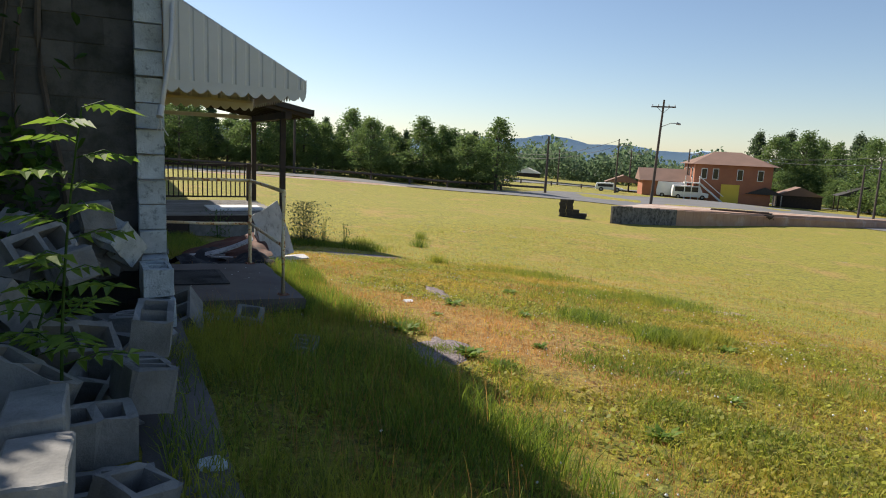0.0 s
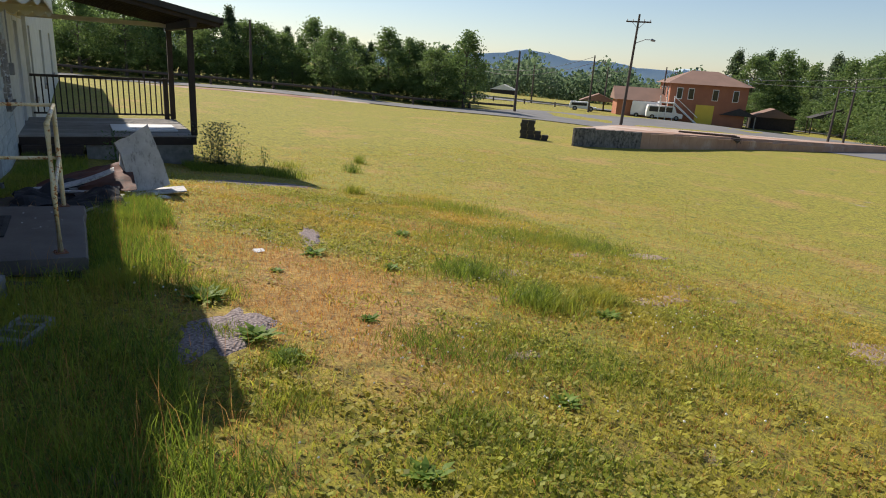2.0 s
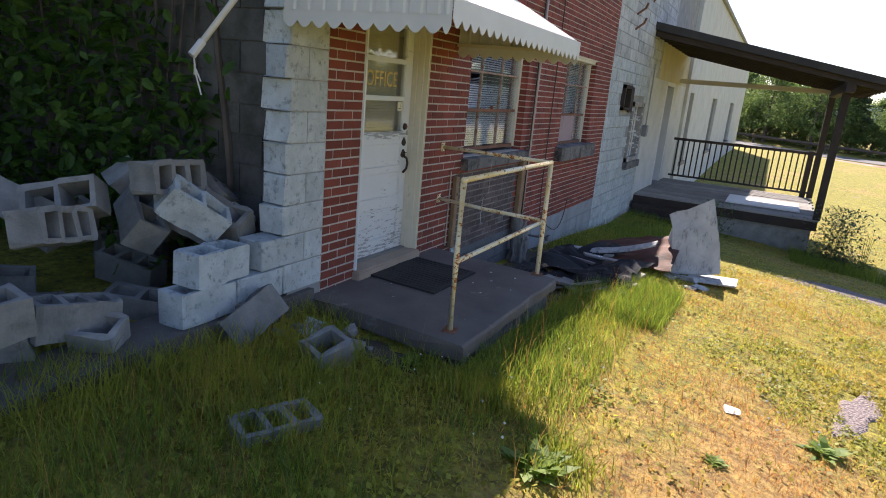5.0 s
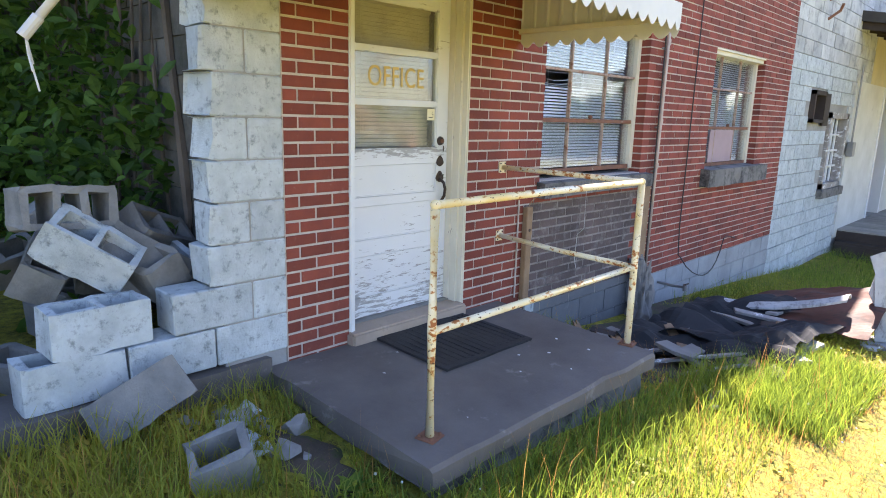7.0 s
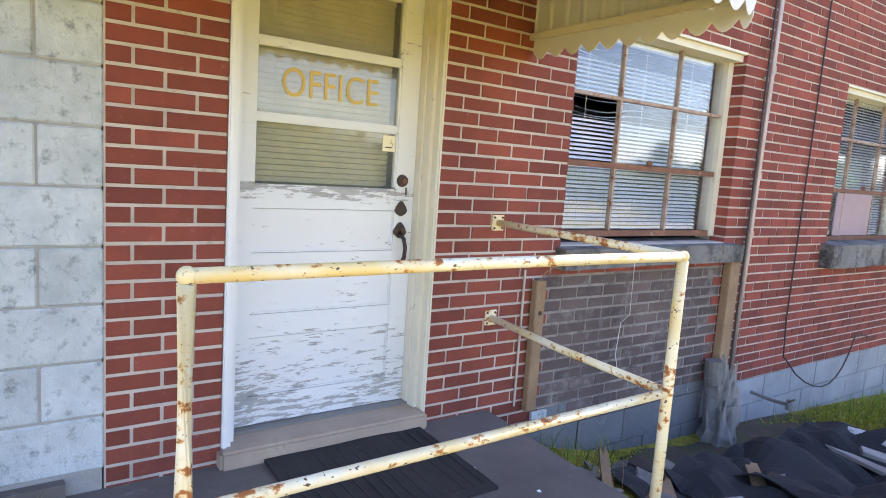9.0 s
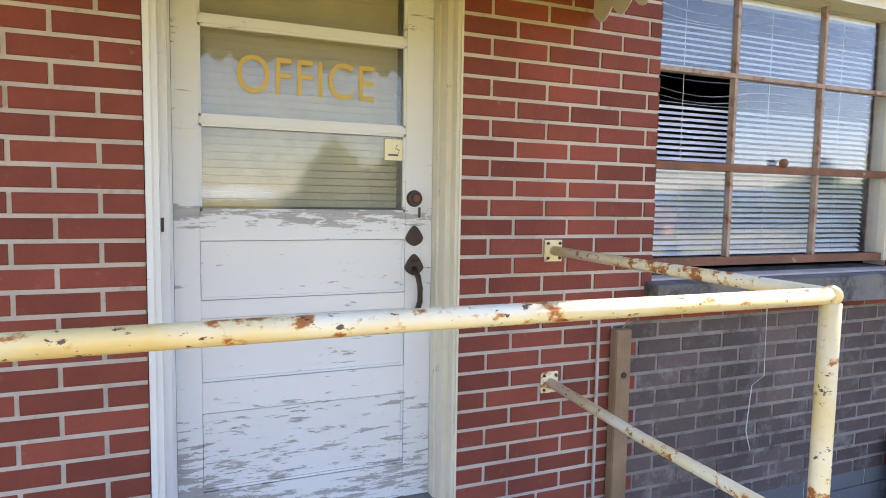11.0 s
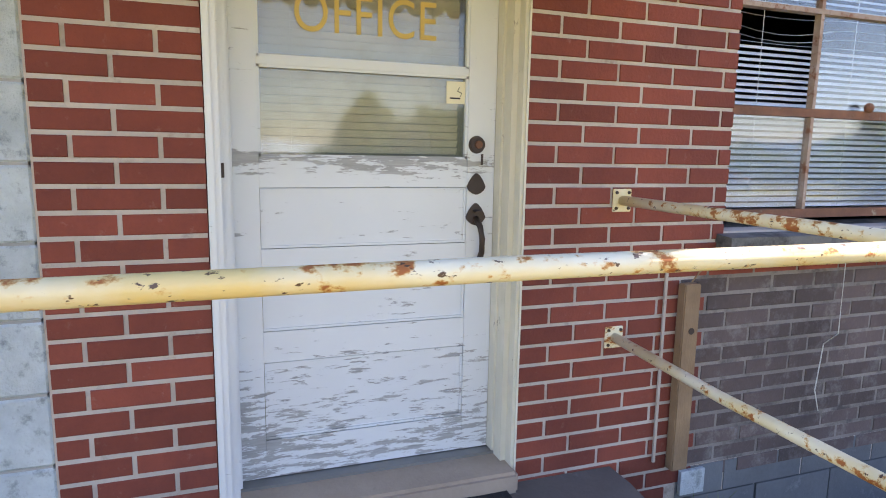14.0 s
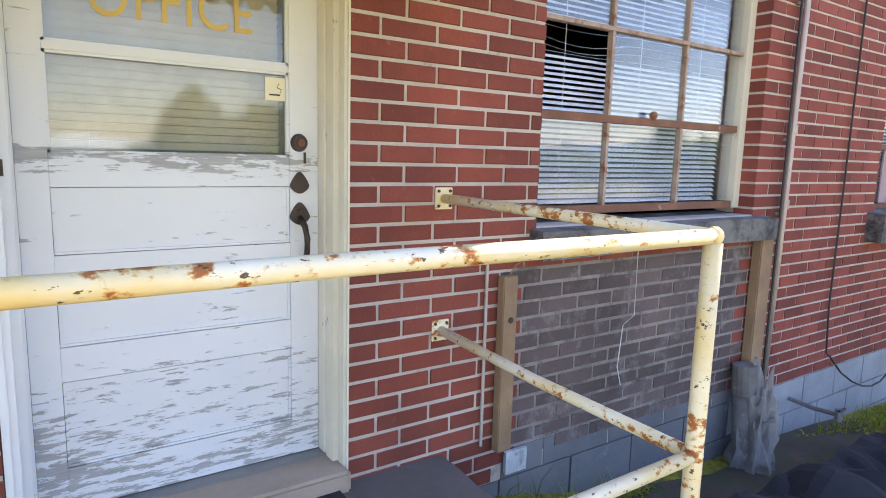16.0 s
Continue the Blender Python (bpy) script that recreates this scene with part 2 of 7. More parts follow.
M["tall_grass"] = leaf_material("tall_grass_blade", (0.33, 0.41, 0.045), (0.08, 0.14, 0.022), (0.42, 0.40, 0.05))
M["straw"] = leaf_material("dry_stalk", (0.68, 0.39, 0.12), (0.36, 0.16, 0.05), (0.62, 0.32, 0.09))
M["clover"] = leaf_material("clover_leaf", (0.48, 0.50, 0.06), (0.16, 0.18, 0.022), (0.56, 0.40, 0.06))
M["petal"] = material("clover_flower", (0.8, 0.8, 0.74), (0.7, 0.7, 0.62), 0.7, 30, 5)


def ground_material():
    m, n, l, p = nodes_of("lawn_soil")
    a = noise_node(n, l, 0.35, 6, 0.62)
    b = noise_node(n, l, 2.2, 7, 0.7)
    c = noise_node(n, l, 26, 8, 0.75)
    e = noise_node(n, l, 8.5, 6, 0.75)
    grain = mix_node(n, l, 0.5, c.outputs[0], e.outputs[0])
    grain = ramp_node(n, l, grain, 0.40, 0.61).outputs[0]
    green = mix_node(n, l, grain, (0.09, 0.076, 0.016), (0.425, 0.385, 0.036))
    lush = mix_node(n, l, grain, (0.05, 0.06, 0.012), (0.25, 0.285, 0.03))
    dry = mix_node(n, l, grain, (0.18, 0.09, 0.035), (0.58, 0.37, 0.12))
    tone = mix_node(n, l, ramp_node(n, l, a.outputs[0], 0.53, 0.76).outputs[0], green, dry)
    tone = mix_node(n, l, ramp_node(n, l, b.outputs[0], 0.54, 0.66).outputs[0], tone, lush)
    # the trodden dry way before the stoop
    g = n.new("ShaderNodeNewGeometry")
    mp = n.new("ShaderNodeMapping")
    mp.inputs["Location"].default_value, mp.inputs["Scale"].default_value = (-1.45, 0.12, 0), (0.5, 0.2, 0)
    l.new(g.outputs["Position"], mp.inputs[0])
    ln = n.new("ShaderNodeVectorMath")
    ln.operation = "LENGTH"
    l.new(mp.outputs[0], ln.inputs[0])
    wob = n.new("ShaderNodeMath")
    wob.operation = "MULTIPLY_ADD"
    wob.inputs[1].default_value = 0.9
    l.new(b.outputs[0], wob.inputs[0])
    l.new(ln.outputs["Value"], wob.inputs[2])
    tone = mix_node(n, l, ramp_node(n, l, wob.outputs[0], 0.7, 2.0, (0.85, 0.85, 0.85), (0, 0, 0)).outputs[0], tone, dry)
    soil = mix_node(n, l, c.outputs[0], (0.16, 0.11, 0.085), (0.42, 0.34, 0.29))
    d = noise_node(n, l, 0.9, 8, 0.7)
    tone = mix_node(n, l, ramp_node(n, l, d.outputs[0], 0.64, 0.71).outputs[0], tone, soil)
    l.new(tone, p.inputs["Base Color"])
    p.inputs["Roughness"].default_value = 0.95
    bump_node(n, l, c.outputs[0], p, 0.9, 0.03)
    return m


def gravel_material():
    m, n, l, p = nodes_of("gravel_patch")
    v = n.new("ShaderNodeTexVoronoi")
    v.inputs["Scale"].default_value = 45
    g = n.new("ShaderNodeNewGeometry")
    l.new(g.outputs["Position"], v.inputs["Vector"])
    l.new(mix_node(n, l, v.outputs["Distance"], (0.36, 0.30, 0.29), (0.10, 0.075, 0.07)), p.inputs["Base Color"])
    p.inputs["Roughness"].default_value = 0.95
    bump_node(n, l, v.outputs["Distance"], p, 0.8, 0.02)
    return m


def glass_material(name, tint, dirt):
    m, n, l, p = nodes_of(name)
    gl = n.new("ShaderNodeBsdfGlossy")
    gl.inputs["Roughness"].default_value = 0.04
    tr = n.new("ShaderNodeBsdfTransparent")
    tr.inputs[0].default_value = (*tint, 1)
    lw = n.new("ShaderNodeLayerWeight")
    lw.inputs[0].default_value = 0.5
    pw = n.new("ShaderNodeMath")
    pw.operation = "POWER"
    pw.inputs[1].default_value = 3.5
    l.new(lw.outputs["Facing"], pw.inputs[0])
    fr = n.new("ShaderNodeMath")
    fr.operation = "MULTIPLY_ADD"
    fr.inputs[1].default_value, fr.inputs[2].default_value = 0.65, 0.07
    l.new(pw.outputs[0], fr.inputs[0])
    mx = n.new("ShaderNodeMixShader")
    l.new(fr.outputs[0], mx.inputs[0])
    l.new(tr.outputs[0], mx.inputs[1])
    l.new(gl.outputs[0], mx.inputs[2])
    df = n.new("ShaderNodeBsdfDiffuse")
    df.inputs[0].default_value = (0.6, 0.62, 0.6, 1)
    nz = noise_node(n, l, 5, 7, 0.7)
    sc = n.new("ShaderNodeMath")
    sc.operation = "MULTIPLY"
    sc.inputs[1].default_value = dirt
    l.new(ramp_node(n, l, nz.outputs[0], 0.3, 0.75).outputs[0], sc.inputs[0])
    m2 = n.new("ShaderNodeMixShader")
    l.new(sc.outputs[0], m2.inputs[0])
    l.new(mx.outputs[0], m2.inputs[1])
    l.new(df.outputs[0], m2.inputs[2])
    l.new(m2.outputs[0], n["Material Output"].inputs[0])
    return m


def rail_paint():
    """Cream enamel yellowed in patches, with orange rust bleeding round dark chips."""
    m, n, l, p = nodes_of("rusty_cream_rail")
    coarse = noise_node(n, l, 3.5, 5, 0.6)
    spots = noise_node(n, l, 34, 5, 0.62, (1, 0.7, 1.2))
    chips = noise_node(n, l, 55, 4, 0.6, (1, 0.6, 1.3))
    where = noise_node(n, l, 4.2, 4, 0.6)
    tone = mix_node(n, l, ramp_node(n, l, coarse.outputs[0], 0.42, 0.66).outputs[0], (0.78, 0.73, 0.56), (0.72, 0.56, 0.25))
    amount = n.new("ShaderNodeMath")
    amount.operation = "MULTIPLY_ADD"
    amount.inputs[1].default_value = 0.65
    l.new(where.outputs[0], amount.inputs[0])
    l.new(spots.outputs[0], amount.inputs[2])
    tone = mix_node(n, l, ramp_node(n, l, amount.outputs[0], 0.89, 0.98).outputs[0], tone, (0.62, 0.36, 0.10))
    tone = mix_node(n, l, ramp_node(n, l, amount.outputs[0], 0.935, 1.0).outputs[0], tone, (0.36, 0.12, 0.035))
    tone = mix_node(n, l, ramp_node(n, l, chips.outputs[0], 0.64, 0.665).outputs[0], tone, (0.09, 0.045, 0.025))
    l.new(tone, p.inputs["Base Color"])
    rough = ramp_node(n, l, amount.outputs[0], 0.9, 1.0, (0.38, 0.38, 0.38), (0.85, 0.85, 0.85))
    l.new(rough.outputs[0], p.inputs["Roughness"])
    bump_node(n, l, amount.outputs[0], p, 0.4, 0.003)
    return m


def door_paint():
    """White paint, flaked in thin level slivers that thicken towards the foot and in a band under the glass."""
    m, n, l, p = nodes_of("flaking_door_paint")
    g = n.new("ShaderNodeNewGeometry")
    xyz = n.new("ShaderNodeSeparateXYZ")
    l.new(g.outputs["Position"], xyz.inputs[0])
    slivers = noise_node(n, l, 24, 8, 0.72, (1, 0.36, 2.6))
    drift = noise_node(n, l, 3.0, 4, 0.6)
    tint = noise_node(n, l, 40, 5, 0.65, (1, 0.2, 3))
    low = n.new("ShaderNodeMapRange")
    for i, v in ((1, 0.62), (2, 0.20), (3, 0.0), (4, 0.15)):
        low.inputs[i].default_value = v
    l.new(xyz.outputs["Z"], low.inputs[0])
    band = n.new("ShaderNodeValToRGB")
    el = band.color_ramp.elements
    el[0].position, el[0].color = 0.535, (0, 0, 0, 1)
    el[1].position, el[1].color = 0.585, (0, 0, 0, 1)
    for at, v in ((0.552, 0.26), (0.568, 0.40), (0.5725, 0.40)):
        e = el.new(at)
        e.color = (v, v, v, 1)
    half = n.new("ShaderNodeMath")
    half.operation = "MULTIPLY"
    half.inputs[1].default_value = 0.5
    l.new(xyz.outputs["Z"], half.inputs[0])
    l.new(half.outputs[0], band.inputs[0])

    def total(a, b, k=1.0):
        x = n.new("ShaderNodeMath")
        x.operation = "MULTIPLY_ADD"
        x.inputs[1].default_value = k
        l.new(a, x.inputs[0])
        l.new(b, x.inputs[2])
        return x.outputs[0]
    wear = total(drift.outputs[0], total(low.outputs[0], total(band.outputs[0], slivers.outputs[0], 0.55)), 0.35)
    bare = ramp_node(n, l, wear, 0.825, 0.84).outputs[0]
    wood = mix_node(n, l, tint.outputs[0], (0.20, 0.195, 0.19), (0.50, 0.505, 0.50))
    white = mix_node(n, l, drift.outputs[0], (0.62, 0.645, 0.66), (0.72, 0.74, 0.75))
    l.new(mix_node(n, l, bare, white, wood), p.inputs["Base Color"])
    p.inputs["Roughness"].default_value = 0.6
    inv = n.new("ShaderNodeMath")
    inv.operation = "SUBTRACT"
    inv.inputs[0].default_value = 1.0
    l.new(bare, inv.inputs[1])
    bump_node(n, l, inv.outputs[0], p, 0.5, 0.0015)
    return m


M["rust_rail"] = rail_paint()
M["door_paint"] = door_paint()
M["ground"] = ground_material()
M["gravel"] = gravel_material()
M["bare_soil"] = material("bare_pale_soil", (0.42, 0.33, 0.26), (0.24, 0.17, 0.12), 0.95, 60, 6, (0.16, 0.13, 0.05), (0.5, 0.62), 22, 0.9, bump_dist=0.01)
M["glass"] = glass_material("window_glass", (0.95, 0.97, 0.98), 0.06)
M["door_glass"] = glass_material("dusty_door_glass", (0.93, 0.93, 0.88), 0.16)


# ---- building helpers ----
def part(name, bm, mat, parent=None, label="", smooth=False, bevel=0.0):
    """One mesh object from a bmesh, under a thing or a part."""
    if bevel:
        bmesh.ops.bevel(bm, geom=list(bm.edges), offset=bevel, segments=2, affect="EDGES", clamp_overlap=True)
    me = bpy.data.meshes.new(name)
    bm.to_mesh(me)
    bm.free()
    if smooth:
        me.polygons.foreach_set("use_smooth", [True] * len(me.polygons))
    me.materials.append(M[mat])
    ob = new(name, me)
    if parent is not None:
        ob.parent = parent
    if label:
        ob["label"] = label
    return ob


def thing(name, label, category, group="", kind="", at=None):
    return tagged(new(name) if at is None else place(new(name), at), label, category, group, kind)


def place(ob, m):
    ob.matrix_basis = m if isinstance(m, Matrix) else Matrix.Translation(m)
    return ob


def box(bm, x0, x1, y0, y1, z0, z1, m=None):
    c = Matrix.Translation(((x0 + x1) / 2, (y0 + y1) / 2, (z0 + z1) / 2)) @ Matrix.Diagonal((abs(x1 - x0), abs(y1 - y0), abs(z1 - z0), 1))
    return bmesh.ops.create_cube(bm, size=1, matrix=(m @ c) if m else c)["verts"]


def boxed(*dims, m=None):
    bm = bmesh.new()
    box(bm, *dims, m=m)
    return bm


def tube(points, radius, sides=12, taper=1.0, wobble=0.0):
    """A round bar along a line of points, closed at both ends."""
    bm = bmesh.new()
    pts = [Vector(p) for p in points]
    rings = []
    for i, p in enumerate(pts):
        d = (pts[min(i + 1, len(pts) - 1)] - pts[max(i - 1, 0)]).normalized()
        q = d.to_track_quat("Z", "Y")
        r = radius * (1 + (taper - 1) * i / max(1, len(pts) - 1)) * (1 + wobble * random.uniform(-1, 1))
        rings.append([bm.verts.new(p + q @ Vector((r * math.cos(a), r * math.sin(a), 0))) for a in (2 * math.pi * k / sides for k in range(sides))])
    for a, b in zip(rings, rings[1:]):
        for k in range(sides):
            bm.faces.new((a[k], a[(k + 1) % sides], b[(k + 1) % sides], b[k]))
    bm.faces.new(list(reversed(rings[0])))
    bm.faces.new(rings[-1])
    return bm


def mesh_object(name, verts, faces, mat, parent=None, smooth=False):
    me = bpy.data.meshes.new(name)
    me.from_pydata(verts, [], faces)
    me.materials.append(M[mat])
    if smooth:
        me.polygons.foreach_set("use_smooth", [True] * len(me.polygons))
    ob = new(name, me)
    if parent is not None:
        ob.parent = parent
    return ob


def prism(bm, outline, axis, a, b):
    """Extrudes a flat outline of (u, v) along an axis from a to b; u, v are the other two axes in order."""
    def at(u, v, w):
        return {"x": (w, u, v), "y": (u, w, v), "z": (u, v, w)}[axis]
    lo = [bm.verts.new(at(u, v, a)) for u, v in outline]
    hi = [bm.verts.new(at(u, v, b)) for u, v in outline]
    k = len(outline)
    bm.faces.new(lo)
    bm.faces.new(list(reversed(hi)))
    for i in range(k):
        bm.faces.new((lo[i], hi[i], hi[(i + 1) % k], lo[(i + 1) % k]))
    bmesh.ops.recalc_face_normals(bm, faces=list(bm.faces))


def smooth_step(a, b, v):
    t = np.clip((v - a) / (b - a), 0, 1)
    return t * t * (3 - 2 * t)


def ground_z(x, y):
    """The lawn falls away from the building, then runs out into a wide gentle field."""
    x, y = np.asarray(x, float), np.asarray(y, float)
    near = -0.14 - 0.055 * np.maximum(y, -2) - 0.012 * np.minimum(y + 2, 0) - 0.1 * (np.maximum(x, -1.0) - 1)
    near = near - 0.2 * np.exp(-(x / 1.1) ** 2) * smooth_step(1.7, 3.0, y) * (1 - smooth_step(9, 11, y))
    away = -1.37 - 0.0419 * x + 0.00843 * y
    w = smooth_step(5.0, 22.0, np.hypot(x - 1.5, y))
    z = near * (1 - w) + away * w
    d = np.hypot(x, y)
    z = z + w * (1 - smooth_step(200, 400, d)) * 0.12 * np.sin(x * 0.21 + 1) * np.cos(y * 0.17)
    return z * (1 - smooth_step(150, 420, d)) + (-9.0) * smooth_step(150, 420, d)


def gz(x, y):
    return float(ground_z(x, y))


def far(bearing, dist, dz=0.0):
    """A place by its bearing from +y towards +x and its distance from the walk's start."""
    x, y = 0.83 + dist * math.sin(radians(bearing)), -5.57 + dist * math.cos(radians(bearing))
    return Vector((x, y, gz(x, y) + dz))


# ---- ground ----
def build_ground():
    axis_pos = np.concatenate([np.arange(0, 14, 0.35), np.geomspace(14, 2500, 46)])
    ax = np.concatenate([-axis_pos[:0:-1], axis_pos])
    gx, gy = np.meshgrid(ax + 1.5, ax, indexing="ij")
    z = ground_z(gx, gy) + np.where(np.hypot(gx, gy) < 16, 0.012 * np.sin(gx * 3.1) * np.cos(gy * 2.7), 0)
    k = len(ax)
    verts = np.stack([gx, gy, z], -1).reshape(-1, 3).tolist()
    i, j = np.meshgrid(np.arange(k - 1), np.arange(k - 1), indexing="ij")
    a = (i * k + j).ravel()
    faces = np.stack([a, a + k, a + k + 1, a + 1], -1).tolist()
    tagged(mesh_object("ground", verts, faces, "ground", smooth=True), "patchy green and straw-coloured lawn sloping to a field", "lawn", kind="structure")


build_ground()


def patch(name, cx, cy, rx, ry, turn, mat, label, category, lift=0.008, seed=0):
    """An irregular low patch laid on the lawn."""
    rnd = random.Random(seed)
    ph = [rnd.uniform(0, 6.3) for _ in range(4)]
    verts, faces = [(cx, cy, gz(cx, cy) + lift + 0.012)], []
    rings, seg = 4, 40
    for r in range(1, rings + 1):
        for s in range(seg):
            a = 2 * math.pi * s / seg
            k = (1 + 0.22 * math.sin(2 * a + ph[0]) + 0.16 * math.sin(5 * a + ph[1]) + 0.09 * math.sin(9 * a + ph[2])) * r / rings
            u, v = rx * k * math.cos(a), ry * k * math.sin(a)
            x, y = cx + u * math.cos(turn) - v * math.sin(turn), cy + u * math.sin(turn) + v * math.cos(turn)
            verts.append((x, y, gz(x, y) + (lift + 0.012 if r < rings else -0.03)))
    for s in range(seg):
        faces.append((0, 1 + s, 1 + (s + 1) % seg))
        for r in range(rings - 1):
            o = 1 + r * seg
            faces.append((o + s, o + seg + s, o + seg + (s + 1) % seg, o + (s + 1) % seg))
    return tagged(mesh_object(name, verts, faces, mat, smooth=True), label, category, kind="structure")


# ---- brick office wall ----
Y_END, TOP, BOT = 7.65, 3.88, -0.126
COURSE, JOINT = 0.0661, 0.0122
OPEN = {"door": (0.465, 1.408, 0.02, 2.17), "win_a": (2.21, 3.74, 0.90, 2.13), "win_b": (5.18, 6.66, 0.86, 2.12)}


def wall_with_openings(name, y0, y1, z0, z1, x0, x1, holes, mat, label):
    """A thick wall along y, pieced round its openings."""
    bm = bmesh.new()
    cuts = sorted({y0, y1, *[v for h in holes for v in h[:2]]})
    for a, b in zip(cuts, cuts[1:]):
        mid = (a + b) / 2
        inside = [h for h in holes if h[0] < mid < h[1]]
        z = z0
        for h in sorted(inside, key=lambda q: q[2]):
            if h[2] > z:
                box(bm, x0, x1, a, b, z, h[2])
            z = h[3]
        box(bm, x0, x1, a, b, z, z1)
    return tagged(part(name, bm, mat), label, "wall", kind="structure")


wall_front = wall_with_openings("wall_front", 0.066, Y_END, BOT, TOP, -0.22, -0.004, [(a - 0.002, b + 0.002, c - 0.002, d + 0.002) for a, b, c, d in OPEN.values()], "mortar", "red brick office wall with pale mortar joints")

# foundation below the brickwork
foundation = tagged(part("foundation_wall", boxed(-0.22, -0.012, 0.0, Y_END, -1.6, BOT), "block_core"), "grey-blue painted block foundation under the brick wall", "wall", kind="structure")

# block wall beyond the brick, rising to a gable
block_wall = tagged(new("wall_block"), "whitewashed concrete block wall with worn paint", "wall", kind="structure")
B0, B1 = Y_END, 16.9
HOLES_B = [(8.72, 9.32, 1.40, 1.86), (9.78, 10.9, 0.36, 1.57), (13.45, 14.75, -0.45, 2.03)]


def block_core():
    bm = bmesh.new()
    cuts = sorted({B0, B1, *[v for h in HOLES_B for v in h[:2]], 10.0, 12.0, 15.5})
    for a, b in zip(cuts, cuts[1:]):
        mid = (a + b) / 2
        z = -1.8
        for h in sorted((h for h in HOLES_B if h[0] < mid < h[1]), key=lambda q: q[2]):
            box(bm, -0.22, -0.02, a, b, z, h[2])
            z = h[3]
        ta, tb = 4.05 + 0.1 * (a - B0), 4.05 + 0.1 * (b - B0)
        prism(bm, [(a, z), (b, z), (b, tb), (a, ta)], "x", -0.22, -0.02)
    return bm


part("wall_core", block_core(), "block_core", block_wall)
tagged(part("wall_side", boxed(-9.0, -0.225, 16.7, 16.9, -1.8, 4.4), "block_core"), "plain block wall closing the building", "wall", kind="structure")
tagged(part("wall_back", boxed(-9.2, -9.0, -0.1, 16.9, -1.8, 4.2), "block_core"), "plain block wall at the back of the building", "wall", kind="structure")
tagged(part("floor", boxed(-9.0, -0.225, 0.15, 16.65, -0.25, -0.1), "void"), "bare floor inside the building, coloured near-black for the unlit room", "floor", kind="structure")
tagged(part("ceiling", boxed(-9.0, -0.225, 0.15, 16.65, 3.0, 3.1), "void"), "ceiling inside the building, coloured near-black for the unlit room", "ceiling", kind="structure")
tagged(part("roof", boxed(-9.0, -0.225, 0.15, 16.65, 3.6, 3.72), "shingle"), "flat dark roof behind the parapet", "roof", kind="structure")


# ---- concrete doorstep ----
def build_slab():
    st = thing("concrete_stoop", "worn dark concrete stoop with chipped edges before the door", "stoop")

    def rough(name, outline, y0, y1, amount, mat, label):
        bm = bmesh.new()
        prism(bm, outline, "y", y0, y1)
        bmesh.ops.subdivide_edges(bm, edges=list(bm.edges), cuts=9, use_grid_fill=True)
        for v in bm.verts:
            if v.co.x > outline[1][0] - 0.1 or v.co.y < y0 + 0.06 or v.co.y > y1 - 0.08:
                v.co += Vector((noise.noise(v.co * 6), noise.noise(v.co * 6 + Vector((7, 0, 0))), noise.noise(v.co * 5 + Vector((0, 9, 0))) * 0.4)) * amount
        part(name, bm, mat, st, label)
    rough("slab", [(0.0, 0.06), (1.20, 0.022), (1.215, 0.005), (1.205, -0.075), (1.19, -0.085), (0.0, -0.055)], -0.06, 1.78, 0.020, "concrete", "dark worn slab with a chipped pale lip")
    rough("base", [(0.0, -0.055), (1.15, -0.085), (1.16, -0.2), (1.13, -0.55), (0.0, -0.55)], 0.0, 1.73, 0.022, "concrete_dark", "recessed rough concrete base")


build_slab()
bm = boxed(-0.2, 0.058, 0.452, 1.395, 0.03, 0.128)
bmesh.ops.bevel(bm, geom=list(bm.edges), offset=0.012, segments=2, affect="EDGES")
tagged(part("door_step", bm, "tan_step"), "tan concrete sill step under the office door", "step", kind="structure")


def build_mat():
    m = thing("door_mat", "black rubber door mat with pale grit on the stoop", "mat")
    tilt = pose(0, 0, 0, 0, math.degrees(math.atan(0.038 / 1.2)), 0)
    bm = bmesh.new()
    box(bm, 0.05, 0.63, 0.62, 1.35, 0.0, 0.014)
    bmesh.ops.subdivide_edges(bm, edges=list(bm.edges), cuts=6, use_grid_fill=True)
    for v in bm.verts:
        v.co.z += 0.006 * noise.noise(Vector((v.co.x * 5, v.co.y * 5, 0)))
    part("pad", bm, "rubber", m)
    bm = bmesh.new()
    for i in range(14):
        y = 0.66 + i * 0.05
        box(bm, 0.09, 0.59, y, y + 0.018, 0.010, 0.0162)
    part("ribs", bm, "rubber", m)
    place(m, Matrix.Translation((0, 0, 0.062)) @ tilt)


build_mat()


